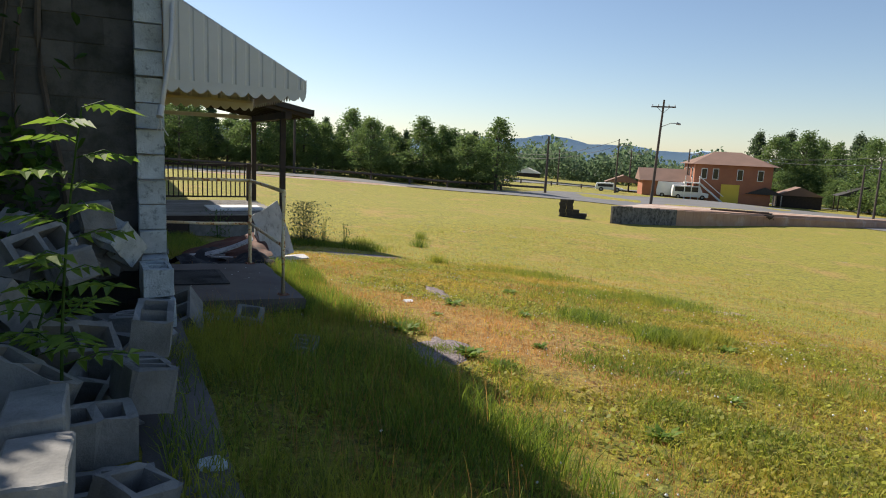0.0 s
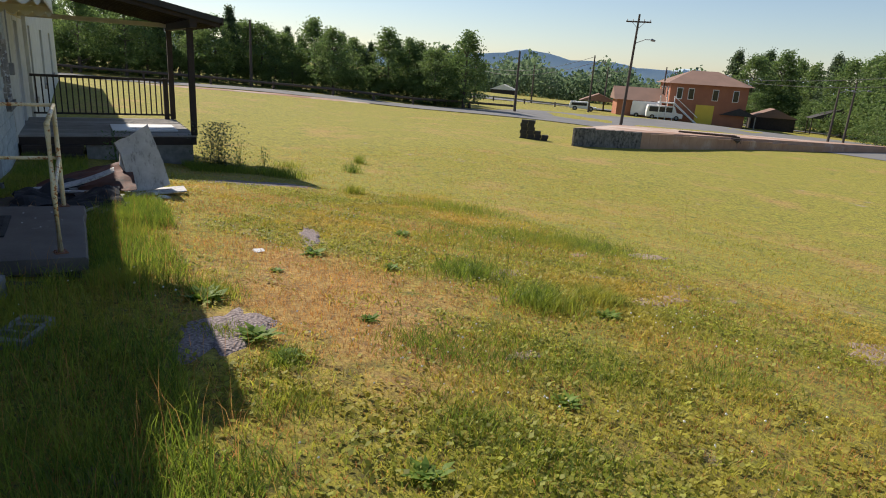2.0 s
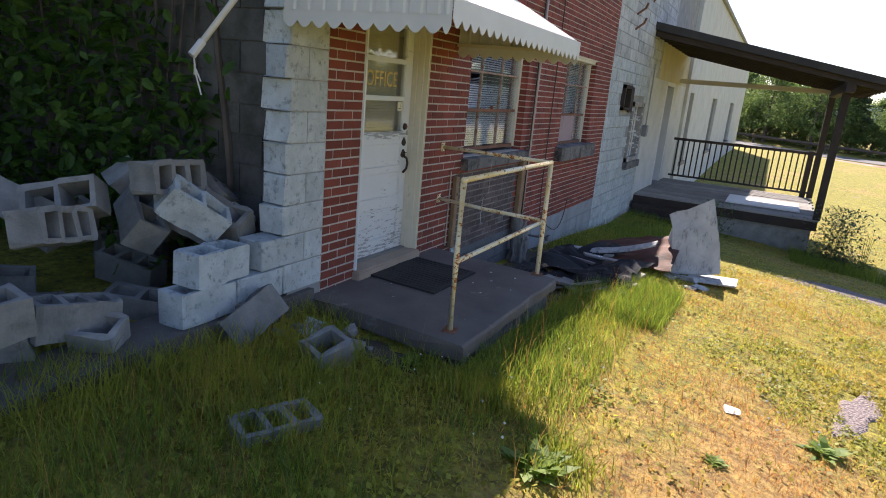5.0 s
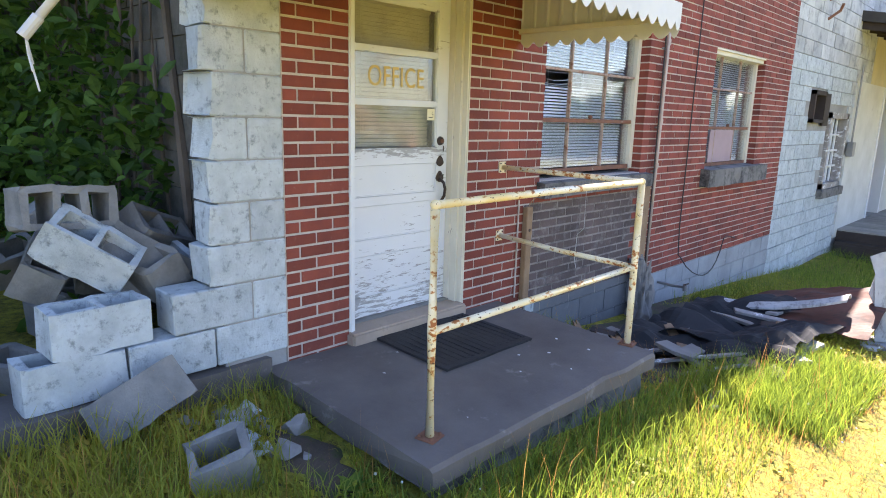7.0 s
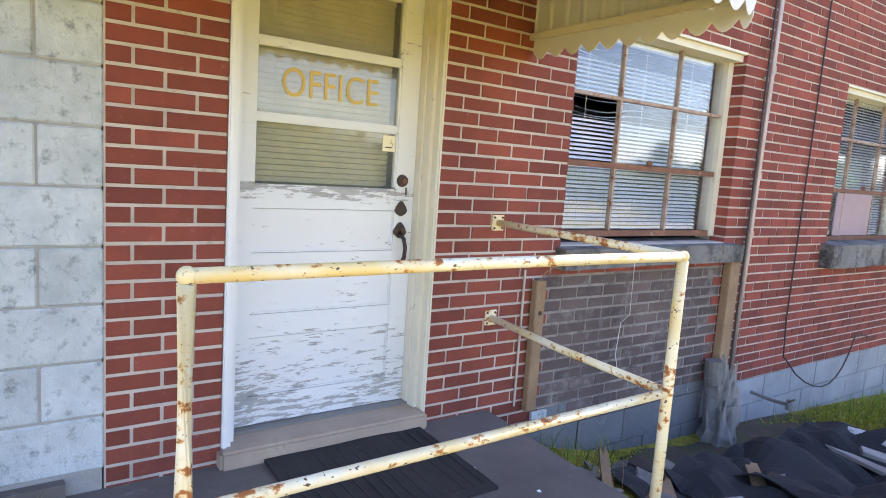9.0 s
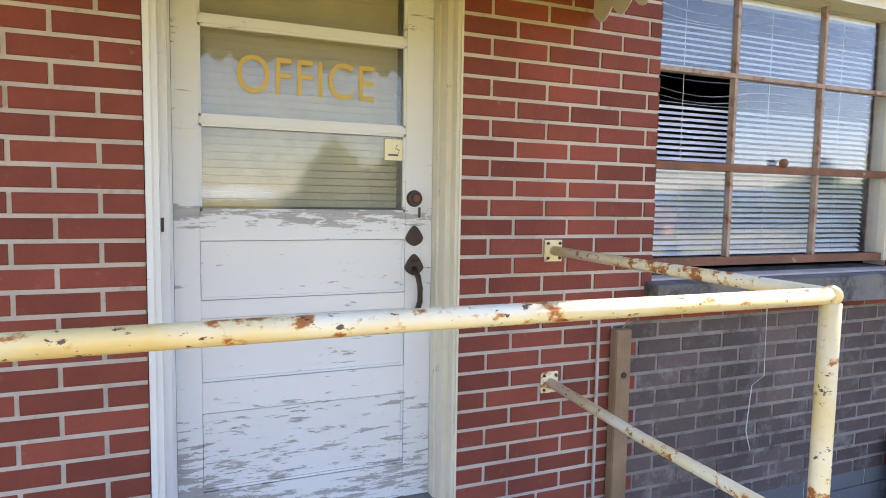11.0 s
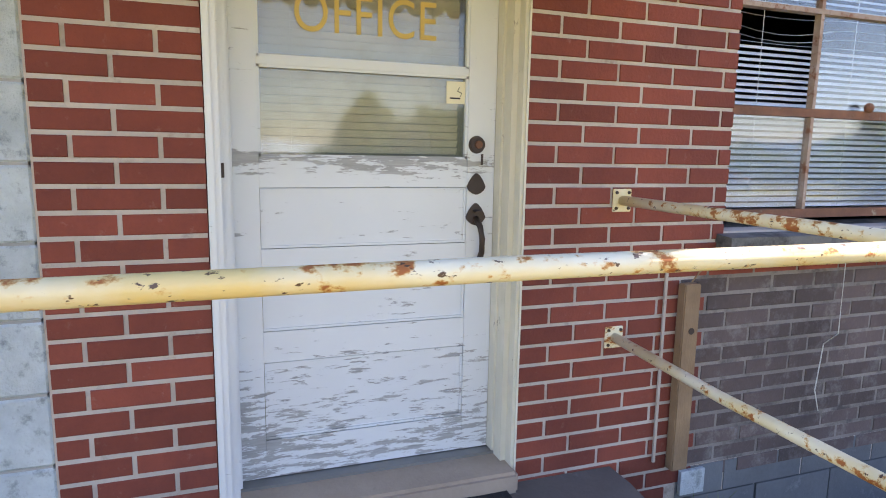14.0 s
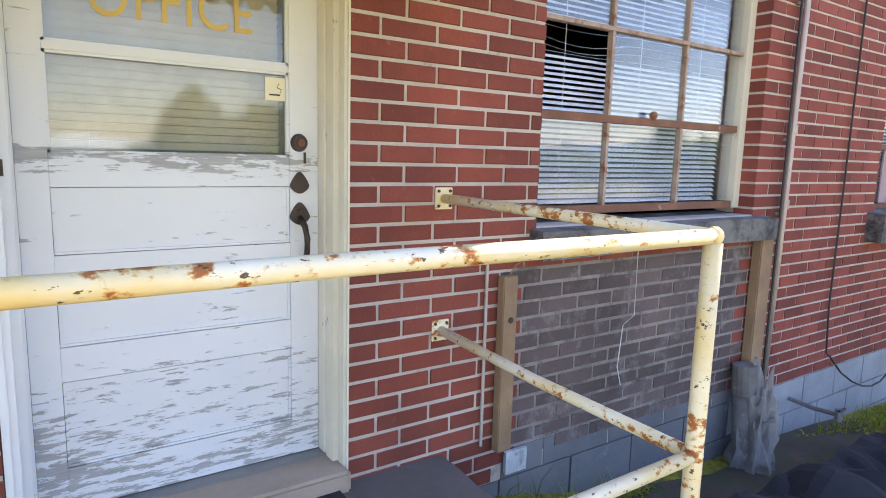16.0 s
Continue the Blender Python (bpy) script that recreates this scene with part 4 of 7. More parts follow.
# white wing beyond the porch
def build_wing():
    w = tagged(new("wall_wing"), "white painted wing wall with narrow dark slit windows", "wall", kind="structure")
    slits = [(17.5, 18.4), (24.6, 26.6), (34.5, 37.5)]
    bm = bmesh.new()
    cuts = sorted({16.9, 46.0, *[v for s in slits for v in s]})
    for a, b in zip(cuts, cuts[1:]):
        if any(s[0] < (a + b) / 2 < s[1] for s in slits):
            box(bm, -0.1, 0.1, a, b, -2.2, -0.1)
            box(bm, -0.1, 0.1, a, b, 2.0, 5.2)
        else:
            box(bm, -0.1, 0.1, a, b, -2.2, 5.2)
    box(bm, -6, 0.1, 46.0, 46.2, -2.2, 5.2)
    box(bm, -0.2, -0.1, 16.9, 17.1, -2.2, 5.2)
    part("wall_face", bm, "stucco", w)
    for a, b in slits:
        part("slit_window", boxed(-0.04, 0.0, a, b, -0.1, 2.0), "dark_glass", w)
        part("slit_sill", boxed(-0.1, 0.16, a - 0.1, b + 0.1, -0.22, -0.1), "concrete_sill", w)
    part("roof_edge", boxed(-6.2, 0.2, 16.9, 46.3, 5.2, 5.32), "block_core", w)


build_wing()


# block-wall window and open hatch
def build_block_window():
    w = tagged(new("window_3"), "small weathered window with iron bars in the block wall", "window", kind="structure")
    y0, y1, z0, z1 = 9.78, 10.9, 0.36, 1.57
    bm = bmesh.new()
    for a in ((y0, y0 + 0.09, z0, z1), (y1 - 0.09, y1, z0, z1), (y0, y1, z1 - 0.09, z1), (y0, y1, z0, z0 + 0.09)):
        box(bm, -0.12, 0.03, *a)
    part("window_frame", bm, "bare_wood", w)
    g = part("pane", boxed(-0.09, -0.085, y0 + 0.09, y1 - 0.09, z0 + 0.09, z1 - 0.09), "glass", w)
    g.visible_shadow = False
    for k in range(3):
        y = y0 + 0.09 + (y1 - y0 - 0.18) * (k + 1) / 4
        part("bar", boxed(-0.08, -0.055, y - 0.02, y + 0.02, z0 + 0.09, z1 - 0.09), "white_wood", w)
    for k in range(3):
        z = z0 + 0.09 + (z1 - z0 - 0.18) * (k + 1) / 4
        part("bar", boxed(-0.08, -0.055, y0 + 0.09, y1 - 0.09, z - 0.015, z + 0.015), "white_wood", w)
    part("window_sill", boxed(-0.1, 0.08, y0 - 0.1, y1 + 0.1, z0 - 0.14, z0), "concrete_dark", w)
    h = tagged(new("window_4"), "open hatch with a wooden frame in the block wall, backed by a near-black sheet", "window", kind="structure")
    bm = bmesh.new()
    for a in ((8.72, 8.78, 1.40, 1.86), (9.26, 9.32, 1.40, 1.86), (8.72, 9.32, 1.80, 1.86), (8.72, 9.32, 1.40, 1.45)):
        box(bm, -0.15, 0.05, *a)
    part("window_frame", bm, "dark_wood", h)
    # added near-black sheet stands in for the unlit depth of the hatch
    part("backing", boxed(-0.14, -0.12, 8.78, 9.26, 1.45, 1.80), "void", h)
    part("shutter", boxed(0.0, 0.03, 9.32, 9.62, 1.36, 1.84, m=None), "dark_wood", h)
    m = thing("meter_box", "small grey metal meter box on the block wall", "meter box")
    part("case", boxed(0.0, 0.10, 11.15, 11.35, 0.85, 1.1), "steel", m, bevel=0.01)
    part("conduit", tube([(0.05, 11.25, 1.1), (0.05, 11.25, 2.4)], 0.015, 8), "steel", m)


build_block_window()


# ---- trees ----
def tree_mesh(seed, height, spread, pine):
    """Trunk with limbs, and a crown of many small leaf cards in clumps."""
    rnd = random.Random(seed)
    trunk = bmesh.new()
    lean = (rnd.uniform(-0.3, 0.3), rnd.uniform(-0.3, 0.3))
    def limb(points, r, taper):
        b = tube(points, r, 7, taper)
        me = bpy.data.meshes.new("limb")
        b.to_mesh(me)
        b.free()
        trunk.from_mesh(me)
        bpy.data.meshes.remove(me)
    limb([(lean[0] * t * t, lean[1] * t * t, -0.4 + height * 0.92 * t) for t in (0, 0.25, 0.5, 0.75, 1.0)], 0.02 * height, 0.15)
    verts, faces = [], []
    clumps = []
    n = 170 if pine else 160
    for k in range(n):
        t = rnd.uniform(0.16, 1.0) if not pine else 0.14 + 0.86 * (k / n)
        a = rnd.uniform(0, 6.283)
        prof = (1.02 - t) ** 0.8 * 1.15 if pine else math.sin(math.pi * min(1, 0.30 + 0.68 * t)) ** 0.8
        r = spread * prof * rnd.uniform(0.35, 1.0)
        c = Vector((lean[0] * t * t + r * math.cos(a), lean[1] * t * t + r * math.sin(a), height * t + rnd.uniform(-0.4, 0.3)))
        clumps.append((c, spread * (0.14 if pine else 0.18) * rnd.uniform(0.55, 1.3)))
        if k % 8 == 0:
            s = Vector((lean[0] * t * t * 0.6, lean[1] * t * t * 0.6, max(0.5, height * (t - 0.14))))
            limb([s, s.lerp(c, 0.5) + Vector((0, 0, -0.1)), c], 0.006 * height, 0.3)
    for c, rad in clumps:
        for _ in range(52):
            d = Vector((rnd.gauss(0, 1), rnd.gauss(0, 1), rnd.gauss(0, 0.75)))
            d = d * rad * 0.62
            p = c + d
            q = Euler((rnd.uniform(0, 6.3), rnd.uniform(0, 6.3), rnd.uniform(0, 6.3))).to_quaternion()
            s = rnd.uniform(0.055, 0.12) * (height / 9)
            o = len(verts)
            for u, v in ((-1, -0.6), (0.2, -0.8), (1.1, 0.1), (-0.1, 0.9)):
                verts.append(p + q @ Vector((u * s, v * s, 0)))
            faces.append((o, o + 1, o + 2, o + 3))
    tm = bpy.data.meshes.new("trunk")
    trunk.to_mesh(tm)
    trunk.free()
    tm.materials.append(M["bark"])
    cm = bpy.data.meshes.new("crown")
    cm.from_pydata(verts, [], faces)
    cm.materials.append(M["pine" if pine else "leaf"])
    return tm, cm


KINDS = [(tree_mesh(3, 9.0, 2.6, False), "broad green leafy tree at the field edge"), (tree_mesh(11, 10.0, 2.0, True), "tall dark green conifer at the field edge"),
         (tree_mesh(19, 8.0, 3.0, False), "round full leafy tree at the field edge"), (tree_mesh(27, 9.5, 2.4, True), "ragged dark pine at the field edge")]


def plant_tree(kind, at, scale, turn, wide=1.0):
    (tm, cm), label = KINDS[kind]
    t = thing("tree", label, "tree", "trees round the field")
    for nm, me in (("trunk", tm), ("crown", cm)):
        o = new(nm, me)
        o.parent = t
    t.matrix_basis = Matrix.Translation(at) @ Matrix.Rotation(turn, 4, "Z") @ Matrix.Diagonal((scale * wide, scale * wide, scale, 1))


rt = random.Random(5)
b = -9.0
while b < 31.5:
    k = rt.choice((0, 0, 2, 2, 1, 3))
    h = rt.uniform(0.60, 0.88) * (0.84 if k in (1, 3) else 1.0)
    plant_tree(k, far(b, rt.uniform(68, 74)), h, rt.uniform(0, 6.3), rt.uniform(1.15, 1.5))
    if rt.random() < 0.75:
        plant_tree(rt.choice((1, 3, 0)), far(b + 0.6, rt.uniform(76, 84)), min(0.74, h) * rt.uniform(0.85, 0.98), rt.uniform(0, 6.3), 1.3)
    b += rt.uniform(1.0, 1.7)
# low dark undergrowth closing the line
b = -9.0
while b < 31.5:
    plant_tree(2, far(b, rt.uniform(69, 72), -0.6), rt.uniform(0.36, 0.5), rt.uniform(0, 6.3), 1.5)
    b += rt.uniform(1.1, 1.6)
# woods behind the house
b = 53.5
while b < 76:
    near = smooth_step(58, 66, b)
    d = 150 - 45 * float(near) + rt.uniform(-8, 8)
    plant_tree(rt.choice((0, 2, 0, 3)), far(b, d), rt.uniform(1.25, 1.65), rt.uniform(0, 6.3), 1.2)
    plant_tree(2, far(b + 0.4, d - 6, -0.8), rt.uniform(0.7, 0.9), rt.uniform(0, 6.3), 1.5)
    b += rt.uniform(0.9, 1.5)


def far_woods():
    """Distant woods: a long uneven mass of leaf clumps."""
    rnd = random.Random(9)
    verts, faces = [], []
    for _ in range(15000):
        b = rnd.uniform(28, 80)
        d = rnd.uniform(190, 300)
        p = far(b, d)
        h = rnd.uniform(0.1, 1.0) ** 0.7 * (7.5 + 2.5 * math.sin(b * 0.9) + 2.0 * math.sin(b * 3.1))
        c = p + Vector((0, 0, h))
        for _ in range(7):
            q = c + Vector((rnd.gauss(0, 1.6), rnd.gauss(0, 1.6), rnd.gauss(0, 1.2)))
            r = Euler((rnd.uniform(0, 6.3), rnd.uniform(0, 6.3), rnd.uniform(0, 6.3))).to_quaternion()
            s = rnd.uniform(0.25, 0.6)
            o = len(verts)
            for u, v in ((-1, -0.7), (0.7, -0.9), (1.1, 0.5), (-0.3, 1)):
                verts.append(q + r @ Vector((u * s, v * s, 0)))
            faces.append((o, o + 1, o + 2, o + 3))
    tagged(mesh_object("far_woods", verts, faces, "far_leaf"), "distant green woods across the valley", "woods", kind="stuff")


far_woods()


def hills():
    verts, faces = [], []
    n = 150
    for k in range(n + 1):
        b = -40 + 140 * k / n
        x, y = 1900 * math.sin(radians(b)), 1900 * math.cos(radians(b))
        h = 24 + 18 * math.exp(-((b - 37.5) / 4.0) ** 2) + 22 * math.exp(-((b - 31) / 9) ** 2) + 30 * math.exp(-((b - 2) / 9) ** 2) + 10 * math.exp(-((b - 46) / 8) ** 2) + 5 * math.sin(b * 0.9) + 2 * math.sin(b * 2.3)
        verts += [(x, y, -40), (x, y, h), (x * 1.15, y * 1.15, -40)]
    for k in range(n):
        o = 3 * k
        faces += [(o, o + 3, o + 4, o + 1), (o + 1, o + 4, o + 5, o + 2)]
    tagged(mesh_object("backdrop_hills", verts, faces, "hill", smooth=True), "far hills on the horizon, coloured pale blue for haze", "hills", kind="structure")


hills()


# ---- roads ----
def strip(name, line, mat, label, category, lift=0.03):
    """A road laid on the ground along (bearing, near distance, far distance) stations."""
    verts, faces = [], []
    for b, d0, d1 in line:
        for d in (d0, d1):
            p = far(b, d)
            verts.append((p.x, p.y, p.z + lift))
    for k in range(len(line) - 1):
        o = 2 * k
        faces.append((o, o + 2, o + 3, o + 1))
    return tagged(mesh_object(name, verts, faces, mat), label, category, kind="structure")


def interpolate(line, n):
    out = []
    for (a, b) in zip(line, line[1:]):
        for k in range(n):
            out.append(tuple(u + (v - u) * k / n for u, v in zip(a, b)))
    return out + [line[-1]]


strip("road", interpolate([(-12, 61, 65), (0, 60, 64.5), (10, 59, 63.5), (20, 58, 64), (28, 57, 65), (34, 58, 70), (40, 60, 86), (48, 62, 100), (60, 66, 105), (76, 66, 92)], 6), "asphalt", "worn grey asphalt lane curving round the field", "road", 0.05)
strip("road", interpolate([(22, 120, 128), (32, 112, 122), (42, 118, 130), (60, 125, 135), (80, 120, 130)], 5), "asphalt", "pale far road across the valley", "road", 0.1)
patch("dirt_verge", far(14, 57).x, far(14, 57).y, 9.0, 1.0, radians(-14), "red_dirt", "strip of bare reddish soil beside the lane", "soil", 0.04, 4)


def guard_rail(line, label):
    g = thing("guard_rail", label, "guard rail", "guard rails")
    pts = [far(b, d) for b, d in line]
    for a, c in zip(pts, pts[1:]):
        k = max(1, int((c - a).length / 4))
        for i in range(k):
            p = a.lerp(c, i / k)
            part("post", boxed(p.x - 0.09, p.x + 0.09, p.y - 0.09, p.y + 0.09, gz(p.x, p.y) - 0.1, gz(p.x, p.y) + 0.75), "pole", g)
        bm = tube([a + Vector((0, 0, 0.62)), c + Vector((0, 0, 0.62))], 0.13, 6)
        part("beam", bm, "steel" if "pale" in label else "pole", g)


guard_rail([(-10, 66), (0, 65.5), (10, 64.8), (20, 65), (27, 66), (32, 70), (36, 71)], "dark weathered guard rail along the lane")
guard_rail([(26, 110), (34, 104), (42, 108)], "pale steel guard rail beside the far road")


# ---- utility poles ----
def utility_pole(at, height, arm, lamp, lean=0.0):
    u = thing("utility_pole", "tall dark wooden utility pole" + (" with a crossarm" if arm else " with a street lamp"), "utility pole", "utility poles", at=at)
    part("pole", tube([(0, 0, -0.4), (lean * 0.5, 0, height / 2), (lean, 0, height)], 0.16, 10, 0.6), "pole", u)
    if arm:
        ca = part("crossarm", boxed(-1.15 + lean, 1.15 + lean, -0.06, 0.06, height - 0.75, height - 0.62), "pole", u)
        for x in (-1.05, -0.5, 0.5, 1.05):
            part("insulator", tube([(x + lean, 0, height - 0.62), (x + lean, 0, height - 0.45)], 0.05, 8), "white", ca)
        part("brace", tube([(lean, 0.08, height - 1.3), (0.6 + lean, 0.08, height - 0.7)], 0.025, 6), "steel", u)
        part("brace", tube([(lean, 0.08, height - 1.3), (-0.6 + lean, 0.08, height - 0.7)], 0.025, 6), "steel", u)
    if lamp:
        la = part("lamp_arm", tube([(lean, 0, lamp), (lean + 0.8, -0.1, lamp + 0.35), (lean + 1.5, -0.1, lamp + 0.35)], 0.035, 7), "steel", u)
        part("lamp_head", tube([(lean + 1.35, -0.1, lamp + 0.36), (lean + 1.75, -0.1, lamp + 0.26)], 0.13, 8, 0.6), "steel", la)
    u.rotation_euler[2] = radians(-44)
    return u


main_pole = far(45.2, 66)
utility_pole(main_pole, 10.6, True, 8.0, 0.35)
utility_pole(far(36.0, 70), 6.3, False, None)
utility_pole(far(42.3, 100), 8.2, False, 7.0)
utility_pole(far(43.5, 120), 7.5, False, 6.5)
utility_pole(far(32.3, 92), 5.5, False, 5.0)
utility_pole(far(37.3, 115), 6.5, False, None)
utility_pole(far(13.2, 67), 6.2, False, None)
utility_pole(far(48.2, 110), 8.0, False, 7.0)
utility_pole(far(60.8, 92), 6.5, False, 6.0)
utility_pole(far(61.8, 95), 7.5, False, 6.2)
utility_pole(far(69.2, 70), 6.8, False, 6.0)


def wire(a, b, sag):
    pts = [a.lerp(b, k / 14) + Vector((0, 0, -sag * 4 * (k / 14) * (1 - k / 14))) for k in range(15)]
    tagged(part("overhead_wire", tube(pts, 0.03, 4), "cable"), "thin black overhead wire between poles", "wire", "overhead wires")


for dz, sag in ((0.0, 1.0), (-0.7, 1.4)):
    wire(far(52, 120, 7.5) , far(76, 60, 8.6 + dz), sag)
wire(far(42.3, 95, 7.8), far(33, 130, 5.5), 1.2)
wire(far(42.3, 95, 7.0), far(33, 130, 4.8), 1.2)


# ---- far brick house and its yard ----
def build_house():
    c = far(51.2, 112)
    h = thing("brick_house", "two-storey orange brick house with a brown hipped roof", "house", at=Matrix.Translation((c.x, c.y, c.z)) @ Matrix.Rotation(radians(-38), 4, "Z"))
    W, D, H = 11.5, 9.0, 5.9
    part("wall", boxed(-W / 2, W / 2, -D / 2, D / 2, -0.8, H), "far_brick", h)
    bm = bmesh.new()
    e = 0.7
    lo = [bm.verts.new(v) for v in ((-W / 2 - e, -D / 2 - e, H), (W / 2 + e, -D / 2 - e, H), (W / 2 + e, D / 2 + e, H), (-W / 2 - e, D / 2 + e, H))]
    hi = [bm.verts.new(v) for v in ((-2.0, 0, H + 2.1), (2.0, 0, H + 2.1))]
    for f in ((lo[0], lo[1], hi[1], hi[0]), (lo[1], lo[2], hi[1]), (lo[2], lo[3], hi[0], hi[1]), (lo[3], lo[0], hi[0])):
        bm.faces.new(f)
    bm.faces.new(list(reversed(lo)))
    part("roof", bm, "far_roof", h)
    for x in (-4.3, -2.6, 1.0, 4.0):
        for z in ((3.6, 5.3),):
            w = part("window", boxed(x - 0.45, x + 0.45, -D / 2 - 0.06, -D / 2 + 0.02, *z), "white", h)
            part("pane", boxed(x - 0.36, x + 0.36, -D / 2 - 0.08, -D / 2 - 0.055, z[0] + 0.1, z[1] - 0.1), "dark_glass", w)
    for y in (-3.0, -0.6, 2.4):
        w = part("window", boxed(-W / 2 - 0.06, -W / 2 + 0.02, y - 0.5, y + 0.5, 3.6, 5.3), "white", h)
        part("pane", boxed(-W / 2 - 0.08, -W / 2 - 0.055, y - 0.4, y + 0.4, 3.7, 5.2), "dark_glass", w)
    part("wall_panel", boxed(-1.6, 1.1, -D / 2 - 0.07, -D / 2 - 0.01, 0.0, 2.9), "yellow", h, "bright yellow painted door panel")
    part("annex_wall", boxed(-W / 2 - 7.5, -W / 2, -2.6, 3.8, -0.8, 2.9), "far_brick", h)
    bm = bmesh.new()
    prism(bm, [(-3.0, 2.9), (4.2, 2.9), (0.6, 4.9)], "x", -W / 2 - 8, -W / 2 + 0.02)
    part("annex_roof", bm, "far_roof", h)
    st = part("stair_stringer", tube([(-W / 2 + 0.6, -D / 2 - 1.0, 3.0), (-W / 2 + 4.4, -D / 2 - 1.0, 0.0)], 0.16, 6), "white", h, "white outside stair")
    part("stair_rail", tube([(-W / 2 + 0.6, -D / 2 - 1.0, 4.0), (-W / 2 + 4.4, -D / 2 - 1.0, 1.0)], 0.07, 6), "white", st)
    part("stair_landing", boxed(-W / 2 - 1.6, -W / 2 + 0.7, -D / 2 - 1.6, -D / 2, 2.85, 3.0), "white", st)
    for x in (-1.5, -0.5, 0.6):
        part("stair_post", boxed(-W / 2 + x - 0.06, -W / 2 + x + 0.06, -D / 2 - 1.5, -D / 2 - 1.38, 0, 4.0), "white", st)


build_house()


def build_shed(at, turn, w, d, h, wall, roof, label, posts_only=False):
    s = thing("shed", label, "shed", "yard sheds", at=Matrix.Translation(at) @ Matrix.Rotation(turn, 4, "Z"))
    if posts_only:
        for x in (-w / 2 + 0.1, w / 2 - 0.1):
            for y in (-d / 2 + 0.1, d / 2 - 0.1):
                part("post", boxed(x - 0.07, x + 0.07, y - 0.07, y + 0.07, -0.6, h), wall, s)
    else:
        part("wall", boxed(-w / 2, w / 2, -d / 2, d / 2, -0.6, h), wall, s)
    bm = bmesh.new()
    prism(bm, [(-w / 2 - 0.3, h), (w / 2 + 0.3, h), (0, h + w * 0.22)], "y", -d / 2 - 0.3, d / 2 + 0.3)
    part("roof", bm, roof, s)


build_shed(far(54.0, 112), radians(-46), 5.0, 7.0, 1.9, "steel", "shingle", "low open carport with a dark gabled roof", True)
build_shed(far(56.6, 118), radians(-46), 6.5, 4.0, 2.0, "dark_wood", "far_roof", "long low dark outbuilding beside the brick house")
build_shed(far(61.0, 122), radians(-50), 7.5, 4.0, 2.6, "dark_wood", "shingle", "dark open shelter with a flat roof", True)
build_shed(far(43.0, 118), radians(-40), 6.0, 4.0, 1.6, "pole", "far_roof", "small shelter with a pinkish brown roof", True)
build_shed(far(34.8, 190), radians(-40), 7.0, 6.0, 1.3, "dark_wood", "white", "far low building with a pale metal roof")


def vehicle(name, at, turn, length, height, width, label, category, hood=0.0, cab=0.45, windows=True):
    v = thing(name, label, category, at=Matrix.Translation(at) @ Matrix.Rotation(turn, 4, "Z"))
    L, W, H = length / 2, width / 2, height
    bm = bmesh.new()
    zb, zs = 0.35, H * 0.52
    prism(bm, [(-L, zb), (L, zb), (L, zs - 0.1), (L - hood, zs), (L - hood - cab, H), (-L + 0.15, H), (-L, zs)], "y", -W, W)
    part("body", bm, "white", v, bevel=0.05)
    n = max(2, int((length - hood - cab) / 1.4))
    for side in (-W - 0.01, W + 0.01) if windows else ():
        for k in range(n):
            a = -L + 0.35 + k * (length - hood - cab - 0.5) / n
            part("window", boxed(a, a + (length - hood - cab) / n - 0.25, side - 0.012, side + 0.012, zs + 0.08, H - 0.18), "dark_glass", v)
    for x in (-L + 0.9, L - 0.9):
        for y in (-W + 0.05, W - 0.05):
            bm = bmesh.new()
            bmesh.ops.create_cone(bm, cap_ends=True, segments=18, radius1=0.36, radius2=0.36, depth=0.22, matrix=pose(x, y, 0.36, 90, 0, 0))
            w = part("wheel", bm, "tyre", v)
            bm = bmesh.new()
            bmesh.ops.create_cone(bm, cap_ends=True, segments=14, radius1=0.2, radius2=0.2, depth=0.24, matrix=pose(x, y, 0.36, 90, 0, 0))
            part("rim", bm, "steel", w)
    return v


vehicle("van", far(48.5, 106), radians(-40), 5.4, 2.1, 1.9, "white passenger van parked by the house", "van", 0.9)
vehicle("box_trailer", far(47.0, 108), radians(-42), 4.6, 2.5, 2.0, "white enclosed box trailer beside the van", "trailer", 0.0, 0.1, False)
vehicle("pickup", far(66.0, 104), radians(-60), 5.2, 1.7, 1.8, "white pickup truck on the far road", "pickup", 1.6)
vehicle("camper_trailer", far(66.6, 96), radians(-62), 5.6, 2.6, 2.2, "white camper trailer parked near the woods", "camper", 0.0, 0.3)
vehicle("car", far(41.8, 104), radians(-40), 4.3, 1.4, 1.7, "white car parked under the small shelter", "car", 1.0)


